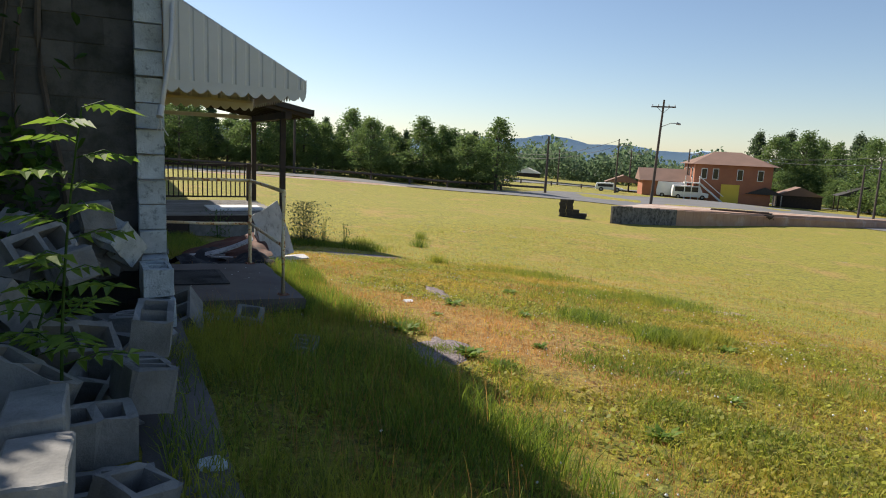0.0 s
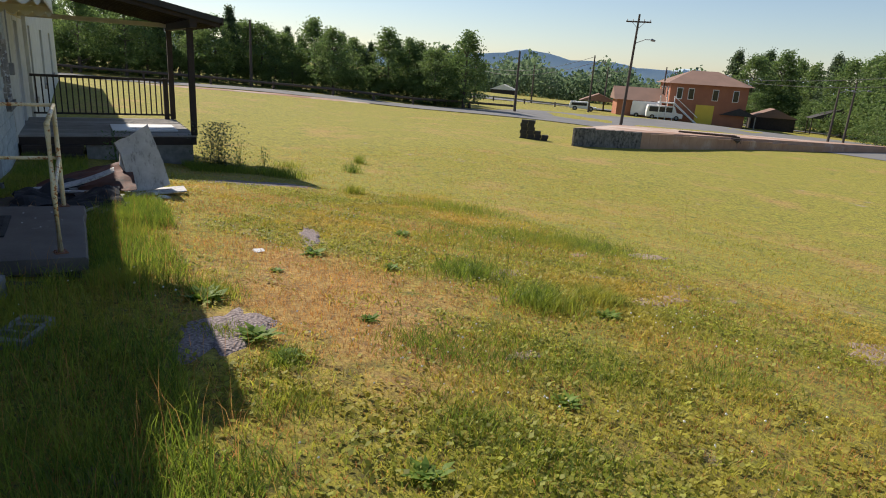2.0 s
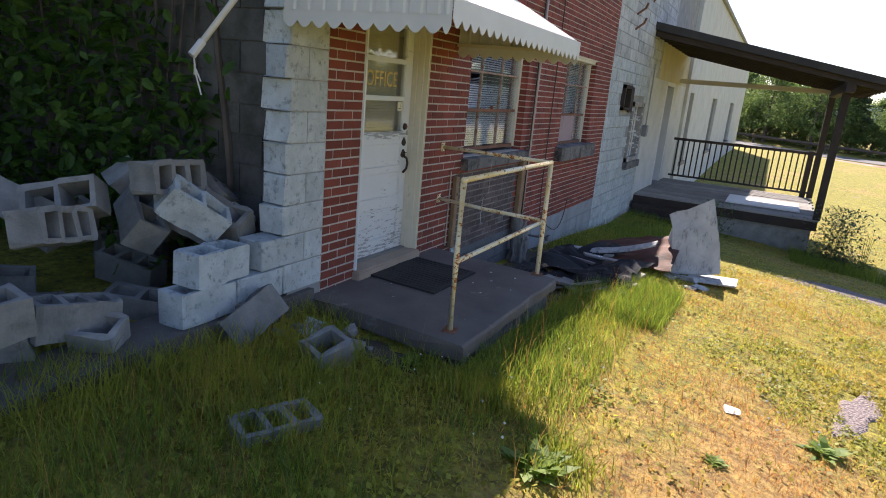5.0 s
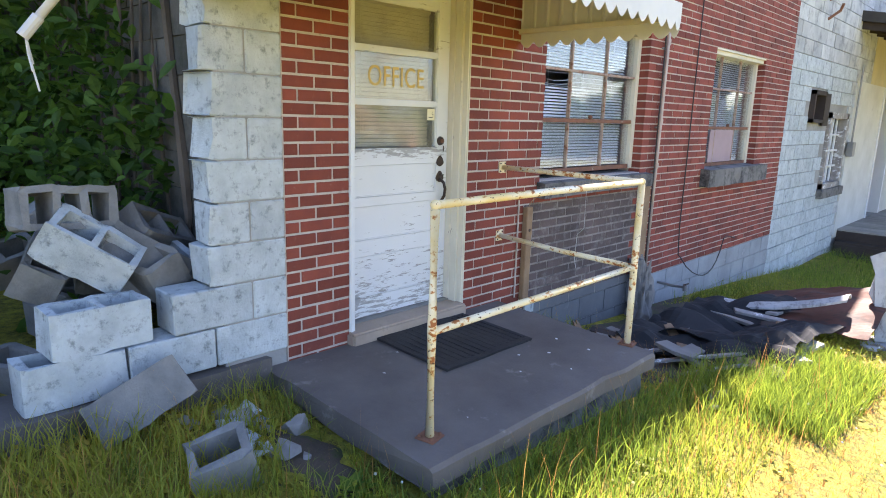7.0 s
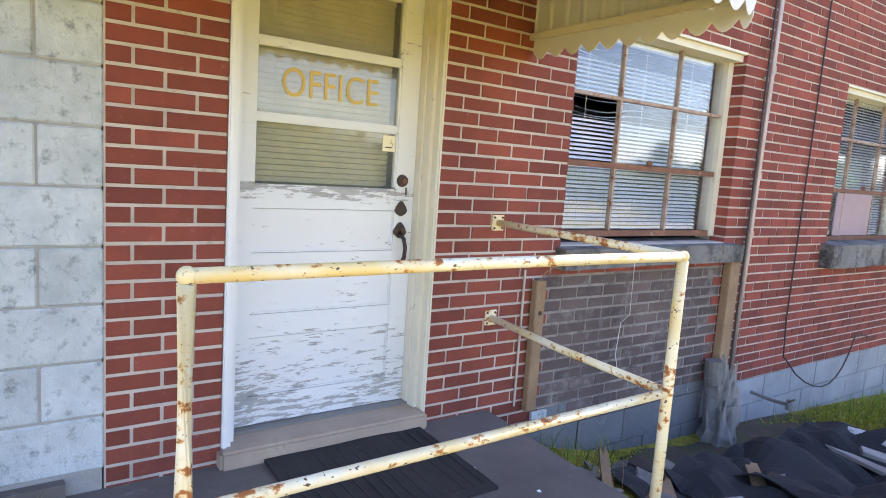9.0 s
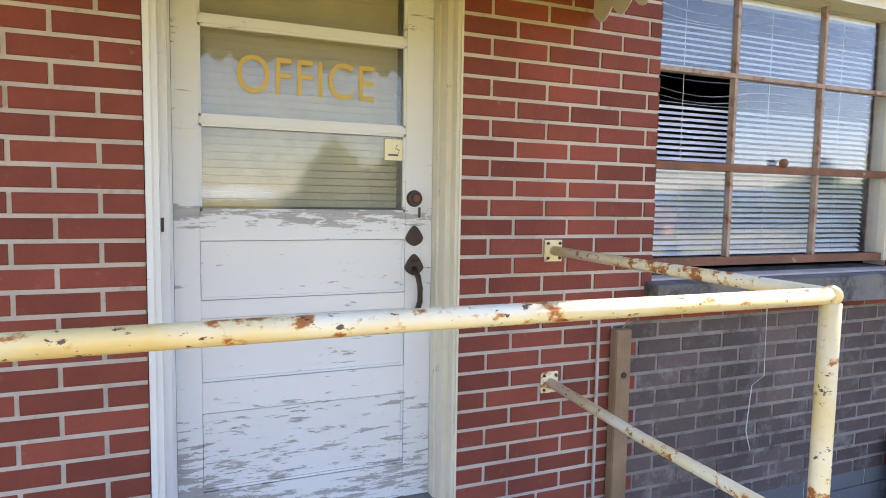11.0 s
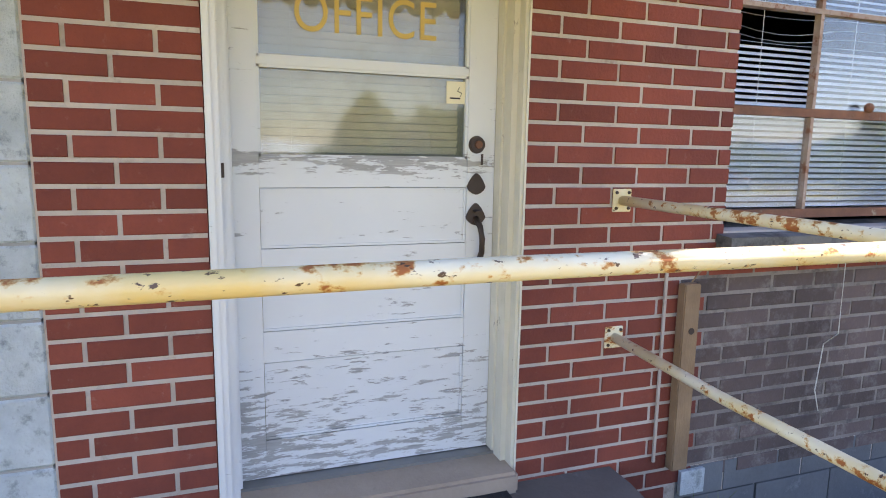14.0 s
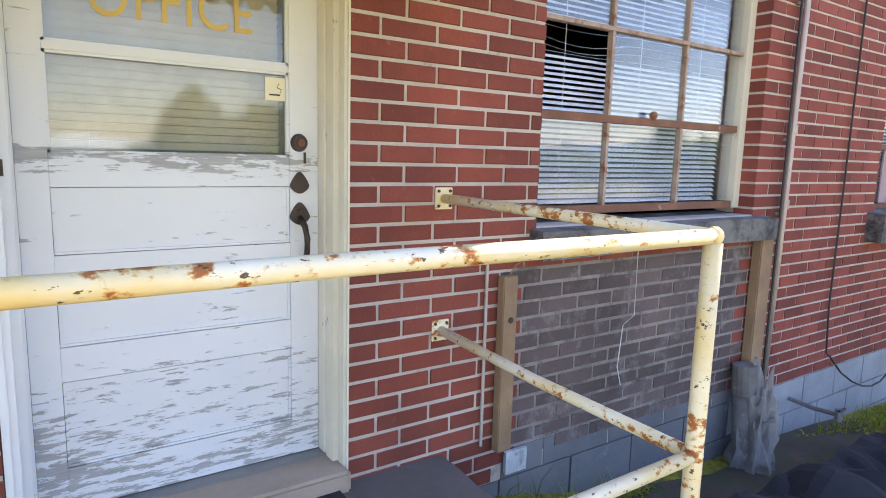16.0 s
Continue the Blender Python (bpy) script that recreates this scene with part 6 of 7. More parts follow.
# ---- boards, pipes and cables on the wall ----
def build_wall_things():
    b = thing("upright_board", "split weathered upright board against the brick wall", "board", "wall boards")
    part("board", boxed(0.005, 0.045, 2.022, 2.092, 0.02, 0.72), "wood", b, bevel=0.004)
    part("splinter", tube([(0.02, 2.05, 0.70), (0.03, 2.09, 0.76), (0.035, 2.15, 0.79)], 0.003, 5), "wood", b)
    part("knot", tube([(0.044, 2.06, 0.55), (0.048, 2.06, 0.55)], 0.012, 10), "dark_wood", b)
    b = thing("upright_board", "dark weathered upright board under the window end", "board", "wall boards")
    part("board", boxed(0.005, 0.06, 3.755, 3.875, 0.06, 0.775), "wood", b, bevel=0.006)
    part("strip", boxed(0.004, 0.012, 1.962, 1.972, 0.05, 0.775), "mortar", b)

    p = thing("drain_pipe_stub", "old grey drain pipe in a lump of broken mortar", "pipe")
    part("pipe", tube([(0.12, 3.68, -0.75), (0.10, 3.68, -0.30), (0.08, 3.68, -0.05)], 0.055, 14, 0.95, 0.06), "lead", p, smooth=True)
    part("collar", tube([(0.085, 3.68, -0.05), (0.075, 3.68, 0.11)], 0.062, 14), "lead", p)
    bm = bmesh.new()
    bmesh.ops.create_icosphere(bm, subdivisions=4, radius=1)
    for v in bm.verts:
        d = 1 + 0.35 * noise.noise(v.co * 2.2) + 0.18 * noise.noise(v.co * 6)
        v.co = Vector((v.co.x * (0.10 + 0.10 * max(0, -v.co.z)), v.co.y * (0.10 + 0.13 * max(0, -v.co.z)), v.co.z * 0.40)) * (d + 0.2 * noise.noise(v.co * 11)) + Vector((0.13, 3.74, -0.34))
    part("mortar_lump", bm, "rock", p, "crumbling grey mortar")
    s = thing("spigot", "short metal water pipe with a tap sticking from the foundation", "spigot")
    part("pipe", tube([(-0.01, 4.35, -0.24), (0.16, 4.32, -0.24), (0.30, 4.30, -0.225)], 0.013, 10), "steel", s)
    part("tap", tube([(0.30, 4.30, -0.26), (0.30, 4.30, -0.19)], 0.02, 10), "steel", s)
    part("handle", tube([(0.315, 4.265, -0.19), (0.315, 4.335, -0.19)], 0.008, 8), "iron", s)

    c = thing("conduit_pipe", "thin metal conduit running down the brick wall", "conduit")
    part("pipe", tube([(0.035, 4.02, 4.1), (0.035, 4.0, 2.2), (0.035, 3.985, 0.9), (0.04, 3.95, -0.10)], 0.016, 10), "conduit", c, smooth=True)
    for z in (0.95, 1.35, 2.05, 3.0):
        part("coupling", tube([(0.035, 3.99 + (z - 1) * 0.012, z - 0.025), (0.035, 3.99 + (z - 1) * 0.012, z + 0.025)], 0.021, 10), "conduit", c)
        part("strap", boxed(0.0, 0.012, 3.95, 4.03, z - 0.06, z - 0.045), "steel", c)
    part("cable", tube([(0.03, 3.955, 4.1), (0.03, 3.95, 2.4), (0.045, 3.93, 1.0), (0.06, 3.9, 0.0), (0.07, 3.88, -0.55)], 0.007, 7), "cable", c)
    w = thing("hanging_cable", "thin black cable hanging down the brick and looping along the base", "cable")
    pts = [(0.012, 4.72, 4.1), (0.014, 4.70, 2.6), (0.016, 4.69, 1.2), (0.018, 4.68, 0.3), (0.03, 4.69, 0.0)]
    for k in range(10):
        a = k / 9
        pts.append((0.05 + 0.06 * math.sin(a * math.pi), 4.70 + 1.15 * a, -0.02 - 0.30 * math.sin(a * math.pi) ** 0.8 + 0.06 * a))
    pts += [(0.03, 6.0, 0.05), (0.03, 6.25, 0.0)]
    part("cable", tube(pts, 0.006, 6), "cable", w)
    h = thing("hanging_string", "frayed white string hanging below the window sill", "string")
    part("string", tube([(0.09, 2.72, 0.80), (0.092, 2.722, 0.5), (0.03, 2.73, 0.44), (0.03, 2.71, 0.25), (0.03, 2.74, 0.16)], 0.0022, 5), "pvc", h)
    br = thing("wall_bracket", "rusty iron bracket stub high on the block wall", "bracket", "wall brackets")
    for y, z, ln in ((8.4, 3.3, 0.35), (8.9, 3.1, 0.2), (8.95, 2.85, 0.2), (10.2, 3.5, 0.4)):
        part("arm", tube([(0.0, y, z), (0.12, y + 0.1, z + ln * 0.6), (0.16, y + 0.05, z + ln)], 0.02, 7), "rust", br)
    f = thing("paper_scrap", "white painted block sliver standing by the wall base", "scrap")
    part("sheet", boxed(0.004, 0.02, 2.09, 2.20, -0.10, -0.005), "block", f)


build_wall_things()


# ---- collapsed roofing debris ----
def sheet(name, nx, ny, fn, mat, parent, label="", thick=0.008):
    """A crumpled sheet from a height function on a grid, with real thickness."""
    bm = bmesh.new()
    for side in (0, 1):
        g = [[bm.verts.new(Vector(fn(i / (nx - 1), j / (ny - 1))) - Vector((0, 0, thick * side))) for j in range(ny)] for i in range(nx)]
        for i in range(nx - 1):
            for j in range(ny - 1):
                q = (g[i][j], g[i + 1][j], g[i + 1][j + 1], g[i][j + 1])
                bm.faces.new(q if side == 0 else tuple(reversed(q)))
        if side == 0:
            up = g
    def edge(a, b, c, d):
        bm.faces.new((a, c, d, b))
    for i in range(nx - 1):
        edge(up[i][0], up[i + 1][0], g[i][0], g[i + 1][0])
        edge(up[i + 1][-1], up[i][-1], g[i + 1][-1], g[i][-1])
    for j in range(ny - 1):
        edge(up[0][j + 1], up[0][j], g[0][j + 1], g[0][j])
        edge(up[-1][j], up[-1][j + 1], g[-1][j], g[-1][j + 1])
    bmesh.ops.recalc_face_normals(bm, faces=list(bm.faces))
    return part(name, bm, mat, parent, label)


def crumple(x0, x1, y0, y1, z, amp, seed, slope=(0, 0)):
    def fn(u, v):
        x, y = x0 + (x1 - x0) * u, y0 + (y1 - y0) * v
        n = noise.noise(Vector((x * 1.7, y * 1.7, seed))) + 0.5 * abs(noise.noise(Vector((x * 4.3, y * 4.3, seed + 5))))
        x += 0.10 * noise.noise(Vector((x * 2, y * 2, seed + 9)))
        y += 0.10 * noise.noise(Vector((x * 2, y * 2, seed + 13)))
        return (x, y, gz(x, y) + max(0.012, z + amp * n + slope[0] * u + slope[1] * v))
    return fn


def build_debris():
    d = thing("roofing_felt", "crumpled black roofing felt fallen on the grass", "roofing felt", "fallen roofing")
    sheet("felt", 34, 34, crumple(0.4, 1.62, 3.0, 5.0, 0.10, 0.18, 2.0), "felt", d)
    d = thing("roofing_felt", "folded black roofing felt beside the stoop", "roofing felt", "fallen roofing")
    sheet("felt", 24, 24, crumple(0.35, 0.85, 2.3, 3.3, 0.03, 0.10, 7.0), "felt", d)
    r = thing("rusty_sheet", "curled rusty brown metal sheet in the debris", "metal sheet")
    sheet("sheet_metal", 20, 20, lambda u, v: (0.6 + 1.25 * u, 4.5 + 1.0 * v - 0.25 * u, gz(1.3, 5.0) + 0.05 + 0.34 * math.sin(1.5 * u) * (0.35 + 0.65 * v) + 0.04 * noise.noise(Vector((u * 5, v * 5, 0)))), "rust_sheet", r)
    w = thing("curved_board", "long curved white board lying on the debris", "board")
    sheet("board", 12, 4, lambda u, v: (0.6 + 1.0 * u, 4.38 + 0.16 * v + 0.2 * u, gz(1.1, 4.5) + 0.14 + 0.22 * u * u + 0.04 * math.sin(3 * v)), "panel", w, thick=0.02)
    p = thing("fallen_panel", "weathered white panel leaning over in the debris", "panel")
    m = Matrix.Translation((2.10, 4.9, gz(2.10, 4.9) + 0.02)) @ Euler((radians(-16), radians(-7), radians(14))).to_matrix().to_4x4()
    bm = bmesh.new()
    outline = [(-0.24, 0.0), (0.28, 0.06), (0.27, 0.42), (0.20, 1.0), (0.02, 0.92), (-0.12, 0.86), (-0.24, 0.84), (-0.33, 0.80), (-0.29, 0.64), (-0.34, 0.48), (-0.28, 0.30), (-0.30, 0.12)]
    prism(bm, outline, "y", -0.025, 0.025)
    bm.transform(m)
    part("board", bm, "panel", p)
    bm = boxed(-0.30, 0.05, -0.06, -0.028, 0.05, 0.62, m=m)
    part("backing", bm, "panel", p)
    q = thing("fallen_panel", "flat white panel lying under the leaning one", "panel")
    sheet("board", 10, 6, lambda u, v: (1.72 + 0.85 * u, 4.6 + 0.4 * v + 0.12 * u, gz(2.1, 4.8) + 0.035 + 0.02 * u), "panel", q, thick=0.02)
    rnd = random.Random(33)
    for k in range(20):
        x, y = rnd.uniform(0.5, 1.6), rnd.uniform(2.6, 5.2)
        o = thing("broken_board", "broken weathered board among the fallen roofing", "board", "broken boards")
        L, W = rnd.uniform(0.2, 0.75), rnd.uniform(0.03, 0.08)
        m = Matrix.Translation((x, y, gz(x, y) + 0.05 + rnd.uniform(0, 0.12))) @ Euler((rnd.uniform(-0.15, 0.15), rnd.uniform(-0.2, 0.2), rnd.uniform(0, 3.1))).to_matrix().to_4x4()
        part("board", boxed(-L / 2, L / 2, -W, W, -0.012, 0.012, m=m), rnd.choice(("wood", "deck", "dark_wood", "deck", "bare_wood")), o, bevel=0.003)
    f = thing("roofing_felt", "dark torn roofing felt heaped by the drain pipe", "roofing felt", "fallen roofing")
    sheet("felt", 22, 22, crumple(0.5, 1.4, 2.6, 4.0, 0.05, 0.20, 4.4), "felt", f)
    for k in range(9):
        x, y = rnd.uniform(0.55, 1.5), rnd.uniform(2.0, 3.1)
        o = thing("splintered_board", "grey splintered board end beside the stoop", "board", "broken boards")
        L, W = rnd.uniform(0.12, 0.4), rnd.uniform(0.012, 0.04)
        m = Matrix.Translation((x, y, gz(x, y) + 0.05 + rnd.uniform(0, 0.05))) @ Euler((rnd.uniform(-0.15, 0.15), rnd.uniform(-0.16, 0.12), rnd.uniform(0.9, 2.4))).to_matrix().to_4x4()
        bm = bmesh.new()
        prism(bm, [(-L, -W), (L * 0.8, -W), (L, -W * 0.5), (L * 0.7, 0), (L * 0.95, W * 0.7), (L * 0.6, W), (-L, W)], "z", -0.009, 0.009)
        bm.transform(m)
        part("board", bm, rnd.choice(("bare_wood", "deck", "deck", "wood")), o)
    for k in range(24):
        x, y = rnd.uniform(0.25, 1.3), rnd.uniform(1.9, 3.2)
        s = rnd.uniform(0.04, 0.11)
        o = part("mortar_chunk", broken_piece(k + 300, (s, s, s)), "lead")
        tagged(place(o, (x, y, gz(x, y) - 0.01)), "grey chunk of broken mortar by the pipe", "rubble", "rubble pieces")
    for k in range(7):
        x, y = rnd.uniform(1.75, 2.3), rnd.uniform(4.1, 4.9)
        s = rnd.uniform(0.04, 0.10)
        o = part("insulation_chunk", broken_piece(k + 500, (s * 1.5, s, s * 0.8)), "tan_step" if k % 2 else "panel")
        tagged(place(o, (x, y, gz(x, y) - 0.005)), "torn pale insulation in the debris", "insulation", "insulation pieces")
    b = thing("loose_deck_board", "white board lying loose on the porch deck", "board")
    part("board", boxed(1.9, 3.4, 12.2, 13.6, -0.44, -0.41, m=None), "white", b)
    cup = part("litter", broken_piece(77, (0.07, 0.05, 0.03)), "white")
    tagged(place(cup, (2.75, 0.95, gz(2.75, 0.95))), "crumpled white litter on the dry grass", "litter")
    # grit on the stoop
    for k in range(16):
        x, y = rnd.uniform(0.05, 1.12), rnd.uniform(0.0, 1.7)
        s = rnd.uniform(0.004, 0.012)
        o = part("paint_flake", broken_piece(k + 800, (s, s, s * 0.4)), "white")
        tagged(place(o, (x, y, 0.060 - 0.0317 * x + (0.012 if 0.05 < x < 0.63 and 0.62 < y < 1.35 else 0.0))), "small white paint flake on the stoop", "paint flake", "paint flakes")


build_debris()


# ---- soil patches ----
patch("gravel_patch", 1.95, -1.42, 0.25, 0.62, -0.45, "gravel", "grey gravel patch in the lawn", "gravel", seed=1)
patch("gravel_patch", 3.56, 1.8, 0.15, 0.66, -0.2, "gravel", "grey gravel patch in the lawn", "gravel", seed=2)
patch("gravel_patch", 4.3, 7.3, 1.1, 0.5, 0.1, "gravel", "grey gravel patch before the porch", "gravel", seed=3)
for k, (x, y, a, bb) in enumerate(((5.0, 0.0, 0.75, 0.17), (6.3, -1.2, 0.55, 0.2), (7.28, 1.0, 0.4, 0.12), (7.5, -2.8, 0.7, 0.25), (8.6, 1.0, 0.6, 0.2), (3.82, -2.2, 0.16, 0.09), (2.62, -2.55, 0.14, 0.1))):
    patch("bare_patch", x, y, a, bb, 0.12 * (k % 3), "bare_soil", "bare pale soil patch in the lawn", "soil", -0.008, seed=20 + k)
patch("mud_patch", 0.72, 3.7, 0.85, 1.9, 0.05, "dark_soil", "dark bare soil under the fallen roofing", "soil", 0.0, seed=41)
patch("mud_patch", 0.72, -0.25, 0.34, 0.17, 0.2, "dark_soil", "dark damp soil beside the stoop", "soil", 0.0, seed=40)


# ---- grass ----
def blades(name, xs, ys, heights, widths, lean, mat, label, category, seed):
    """Bent three-sided blades standing on the lawn."""
    rng = np.random.default_rng(seed)
    n = len(xs)
    a = rng.uniform(0, 2 * np.pi, n)
    dx, dy = np.cos(a), np.sin(a)
    la = rng.uniform(0, 2 * np.pi, n)
    lx, ly = np.cos(la) * lean * heights, np.sin(la) * lean * heights
    z = ground_z(xs, ys) - 0.004
    w = widths / 2
    base_a = np.stack([xs - dx * w, ys - dy * w, z], -1)
    base_b = np.stack([xs + dx * w, ys + dy * w, z], -1)
    mid_a = np.stack([xs - dx * w * 0.8 + lx * 0.35, ys - dy * w * 0.8 + ly * 0.35, z + heights * 0.55], -1)
    mid_b = np.stack([xs + dx * w * 0.8 + lx * 0.35, ys + dy * w * 0.8 + ly * 0.35, z + heights * 0.55], -1)
    tip = np.stack([xs + lx, ys + ly, z + heights * (1 - 0.25 * lean)], -1)
    verts = np.stack([base_a, base_b, mid_a, mid_b, tip], 1).reshape(-1, 3)
    o = np.arange(n)[:, None] * 5
    tris = np.concatenate([o + [[0, 1, 3]], o + [[0, 3, 2]], o + [[2, 3, 4]]], 1).reshape(-1, 3)
    me = bpy.data.meshes.new(name)
    me.vertices.add(len(verts))
    me.vertices.foreach_set("co", verts.ravel())
    me.loops.add(tris.size)
    me.loops.foreach_set("vertex_index", tris.ravel().astype(np.int32))
    me.polygons.add(len(tris))
    me.polygons.foreach_set("loop_start", np.arange(0, tris.size, 3, dtype=np.int32))
    me.polygons.foreach_set("loop_total", np.full(len(tris), 3, dtype=np.int32))
    me.update(calc_edges=True)
    me.validate()
    me.materials.append(M[mat])
    return tagged(new(name, me), label, category, kind="stuff")


def wave(x, y, s, p):
    return np.sin(x * s + p) * np.cos(y * s * 0.83 + p * 2.1) + 0.5 * np.sin(x * s * 2.3 + y * s * 1.7 + p)


def free_of_things(x, y):
    """Where the lawn is open: outside the building, the stoop, the porch and the gravel."""
    ok = (x > np.where(y < -1.5, -0.25, 0.06)) & ~((x < 1.22) & (y > -0.08) & (y < 1.8)) & ~((x < 3.8) & (y > 11.2) & (y < 15.7))
    for cx, cy, a, b in ((2.05, -1.2, 0.2, 0.3), (1.85, -1.65, 0.2, 0.3), (3.56, 1.8, 0.13, 0.55), (4.3, 7.3, 0.9, 0.4), (0.7, -0.25, 0.26, 0.14), (0.7, 3.7, 0.75, 1.75)):
        ok &= ((x - cx) / a) ** 2 + ((y - cy) / b) ** 2 > 0.85
    return ok


def build_grass():
    rng = np.random.default_rng(4)

    def scatter(n, x0, x1, y0, y1, bias=None):
        x, y = rng.uniform(x0, x1, n), rng.uniform(y0, y1, n)
        keep = free_of_things(x, y)
        fx = np.minimum((x1 - x) / 2.5, np.minimum((y - y0) / 1.5, (y1 - y) / 2.5)) if x1 > 5 else 1.0 + 0 * x
        keep &= rng.uniform(0, 1, n) < fx
        if bias is not None:
            keep &= rng.uniform(0, 1, n) < bias(x, y)
        return x[keep], y[keep]

    trod = lambda x, y: np.exp(-(((x - 2.5) / 0.9) ** 2 + ((y - 1.4) / 3.2) ** 2))
    green = lambda x, y: np.clip(0.45 + 0.45 * wave(x, y, 1.3, 0.4) + 0.3 * wave(x, y, 4.1, 1.3) - 0.7 * trod(x, y), 0.04, 1)
    dry = lambda x, y: np.clip(0.55 - 0.45 * wave(x, y, 1.3, 0.4) + 0.5 * trod(x, y), 0.05, 1)
    for k, (n, box4, bias, h, w, mat, label) in enumerate((
            (230000, (-0.3, 9.0, -6.5, 7.5), green, (0.022, 0.075), (0.004, 0.009), "grass", "short green lawn grass with clover"),
            (190000, (0.5, 9.0, -6.5, 7.5), dry, (0.015, 0.055), (0.0025, 0.006), "straw", "short dry straw-coloured lawn grass"),
            (90000, (2.5, 19, -9, 19), green, (0.03, 0.07), (0.006, 0.013), "grass", "short green lawn grass further out"),
            (26000, (2.5, 19, -9, 19), dry, (0.03, 0.07), (0.006, 0.012), "straw", "dry lawn grass further out"),
            )):
        x, y = scatter(n, *box4, bias)
        blades("lawn_grass", x, y, rng.uniform(*h, len(x)), rng.uniform(*w, len(x)), rng.uniform(0.3, 1.1, len(x)), mat, label, "grass", 50 + k)
    # clover and broad weeds: small tilted leaves close to the soil
    x, y = scatter(190000, -0.3, 9.5, -7.0, 8.0, lambda x, y: np.clip(0.38 + 0.45 * wave(x, y, 1.3, 0.4) + 0.45 * wave(x, y, 6.0, 2.0) - 0.6 * trod(x, y), 0.02, 1))
    n = len(x)
    z = ground_z(x, y) + rng.uniform(0.008, 0.045, n)
    s = rng.uniform(0.005, 0.014, n)
    a, ti, tj = rng.uniform(0, 6.28, n), rng.uniform(-0.7, 0.7, n), rng.uniform(-0.7, 0.7, n)
    ux, uy = np.cos(a) * s, np.sin(a) * s
    quad = [np.stack([x + sx * ux - sy * uy, y + sx * uy + sy * ux, z + s * (sx * ti + sy * tj)], -1) for sx, sy in ((-1, -0.8), (0.9, -1), (1, 0.9), (-0.8, 1))]
    verts = np.stack(quad, 1).reshape(-1, 3)
    me = bpy.data.meshes.new("clover")
    me.vertices.add(4 * n)
    me.vertices.foreach_set("co", verts.ravel())
    me.loops.add(4 * n)
    me.loops.foreach_set("vertex_index", np.arange(4 * n, dtype=np.int32))
    me.polygons.add(n)
    me.polygons.foreach_set("loop_start", np.arange(0, 4 * n, 4, dtype=np.int32))
    me.polygons.foreach_set("loop_total", np.full(n, 4, dtype=np.int32))
    me.update(calc_edges=True)
    me.validate()
    me.materials.append(M["clover"])
    tagged(new("clover", me), "low green clover leaves spread through the lawn", "clover", kind="stuff")
    # tall grass in the building's shade, beside the stoop and by the debris
    for k, (n, box4, h, bias) in enumerate((
            (28000, (-0.2, 1.62, -5.0, -0.1), (0.08, 0.24), lambda x, y: np.clip(0.55 + 0.4 * wave(x, y, 2.2, 1.0), 0.1, 1)),
            (7000, (1.2, 1.95, -0.4, 2.6), (0.07, 0.22), lambda x, y: np.clip(1.2 - (x - 1.2) * 1.2, 0, 1)),
            (6500, (1.25, 2.1, 2.1, 3.7), (0.10, 0.27), lambda x, y: np.clip(1.2 - np.abs(x - 1.7) * 1.8, 0, 1)),
            (11000, (0.08, 1.3, 1.85, 11.0), (0.05, 0.20), lambda x, y: np.where((y < 5.4) & (x > 0.4), 0.12, 0.9)),
            (7000, (3.3, 4.8, 9.5, 11.4), (0.06, 0.24), lambda x, y: 0.8 + 0 * x))):
        x, y = scatter(n, *box4, bias)
        blades("tall_grass", x, y, rng.uniform(*h, len(x)), rng.uniform(0.003, 0.0065, len(x)), rng.uniform(0.15, 0.7, len(x)), "tall_grass", "tall rank grass in the shade of the wall", "grass", 80 + k)
    # clumps out on the lawn
    cx, cy, hh = [], [], []
    for (px, py, r, n, h) in ((4.83, -1.2, 0.34, 900, 0.24), (5.5, -1.15, 0.22, 800, 0.20), (7.6, 1.6, 0.8, 2200, 0.16), (6.03, 6.6, 0.2, 260, 0.30), (3.2, -1.9, 0.35, 700, 0.10), (4.2, -2.6, 0.45, 900, 0.10), (5.2, -2.9, 0.4, 700, 0.10), (2.9, -2.9, 0.3, 600, 0.10), (1.95, -1.45, 0.14, 260, 0.09), (5.6, 1.6, 0.9, 1300, 0.13), (6.8, 2.2, 0.9, 1300, 0.13), (4.7, 0.0, 0.4, 900, 0.20), (8.1, 11.9, 0.22, 160, 0.4), (9.2, 14.2, 0.2, 160, 0.4), (6.3, 12.5, 0.4, 200, 0.3), (5.3, 9.6, 0.6, 700, 0.35), (2.0, -0.55, 0.22, 420, 0.16),
                              (2.2, -2.0, 0.16, 420, 0.10), (2.1, -2.5, 0.2, 420, 0.11), (1.75, -3.1, 0.2, 400, 0.12), (7.5, 5.0, 1.0, 1500, 0.2), (3.2, -3.4, 0.4, 900, 0.09), (3.6, -2.2, 0.5, 1100, 0.09), (2.7, -3.9, 0.5, 1000, 0.08)):
        cx.append(rng.normal(px, r * 0.55, n))
        cy.append(rng.normal(py, r * 0.55, n))
        hh.append(rng.uniform(0.4, 1.0, n) * h)
    x, y, h = np.concatenate(cx), np.concatenate(cy), np.concatenate(hh)
    blades("grass_clumps", x, y, h, 0.004 + 0.02 * h, rng.uniform(0.3, 0.9, len(x)), "tall_grass", "taller green grass clumps on the lawn", "grass", 120)
    # dry seed stalks in the shade strip
    x, y = scatter(900, 0.3, 2.0, -4.6, 3.4)
    blades("seed_stalks", x, y, rng.uniform(0.2, 0.42, len(x)), np.full(len(x), 0.0022), rng.uniform(0.1, 0.4, len(x)), "straw", "thin dry seed stalks above the grass", "grass", 130)
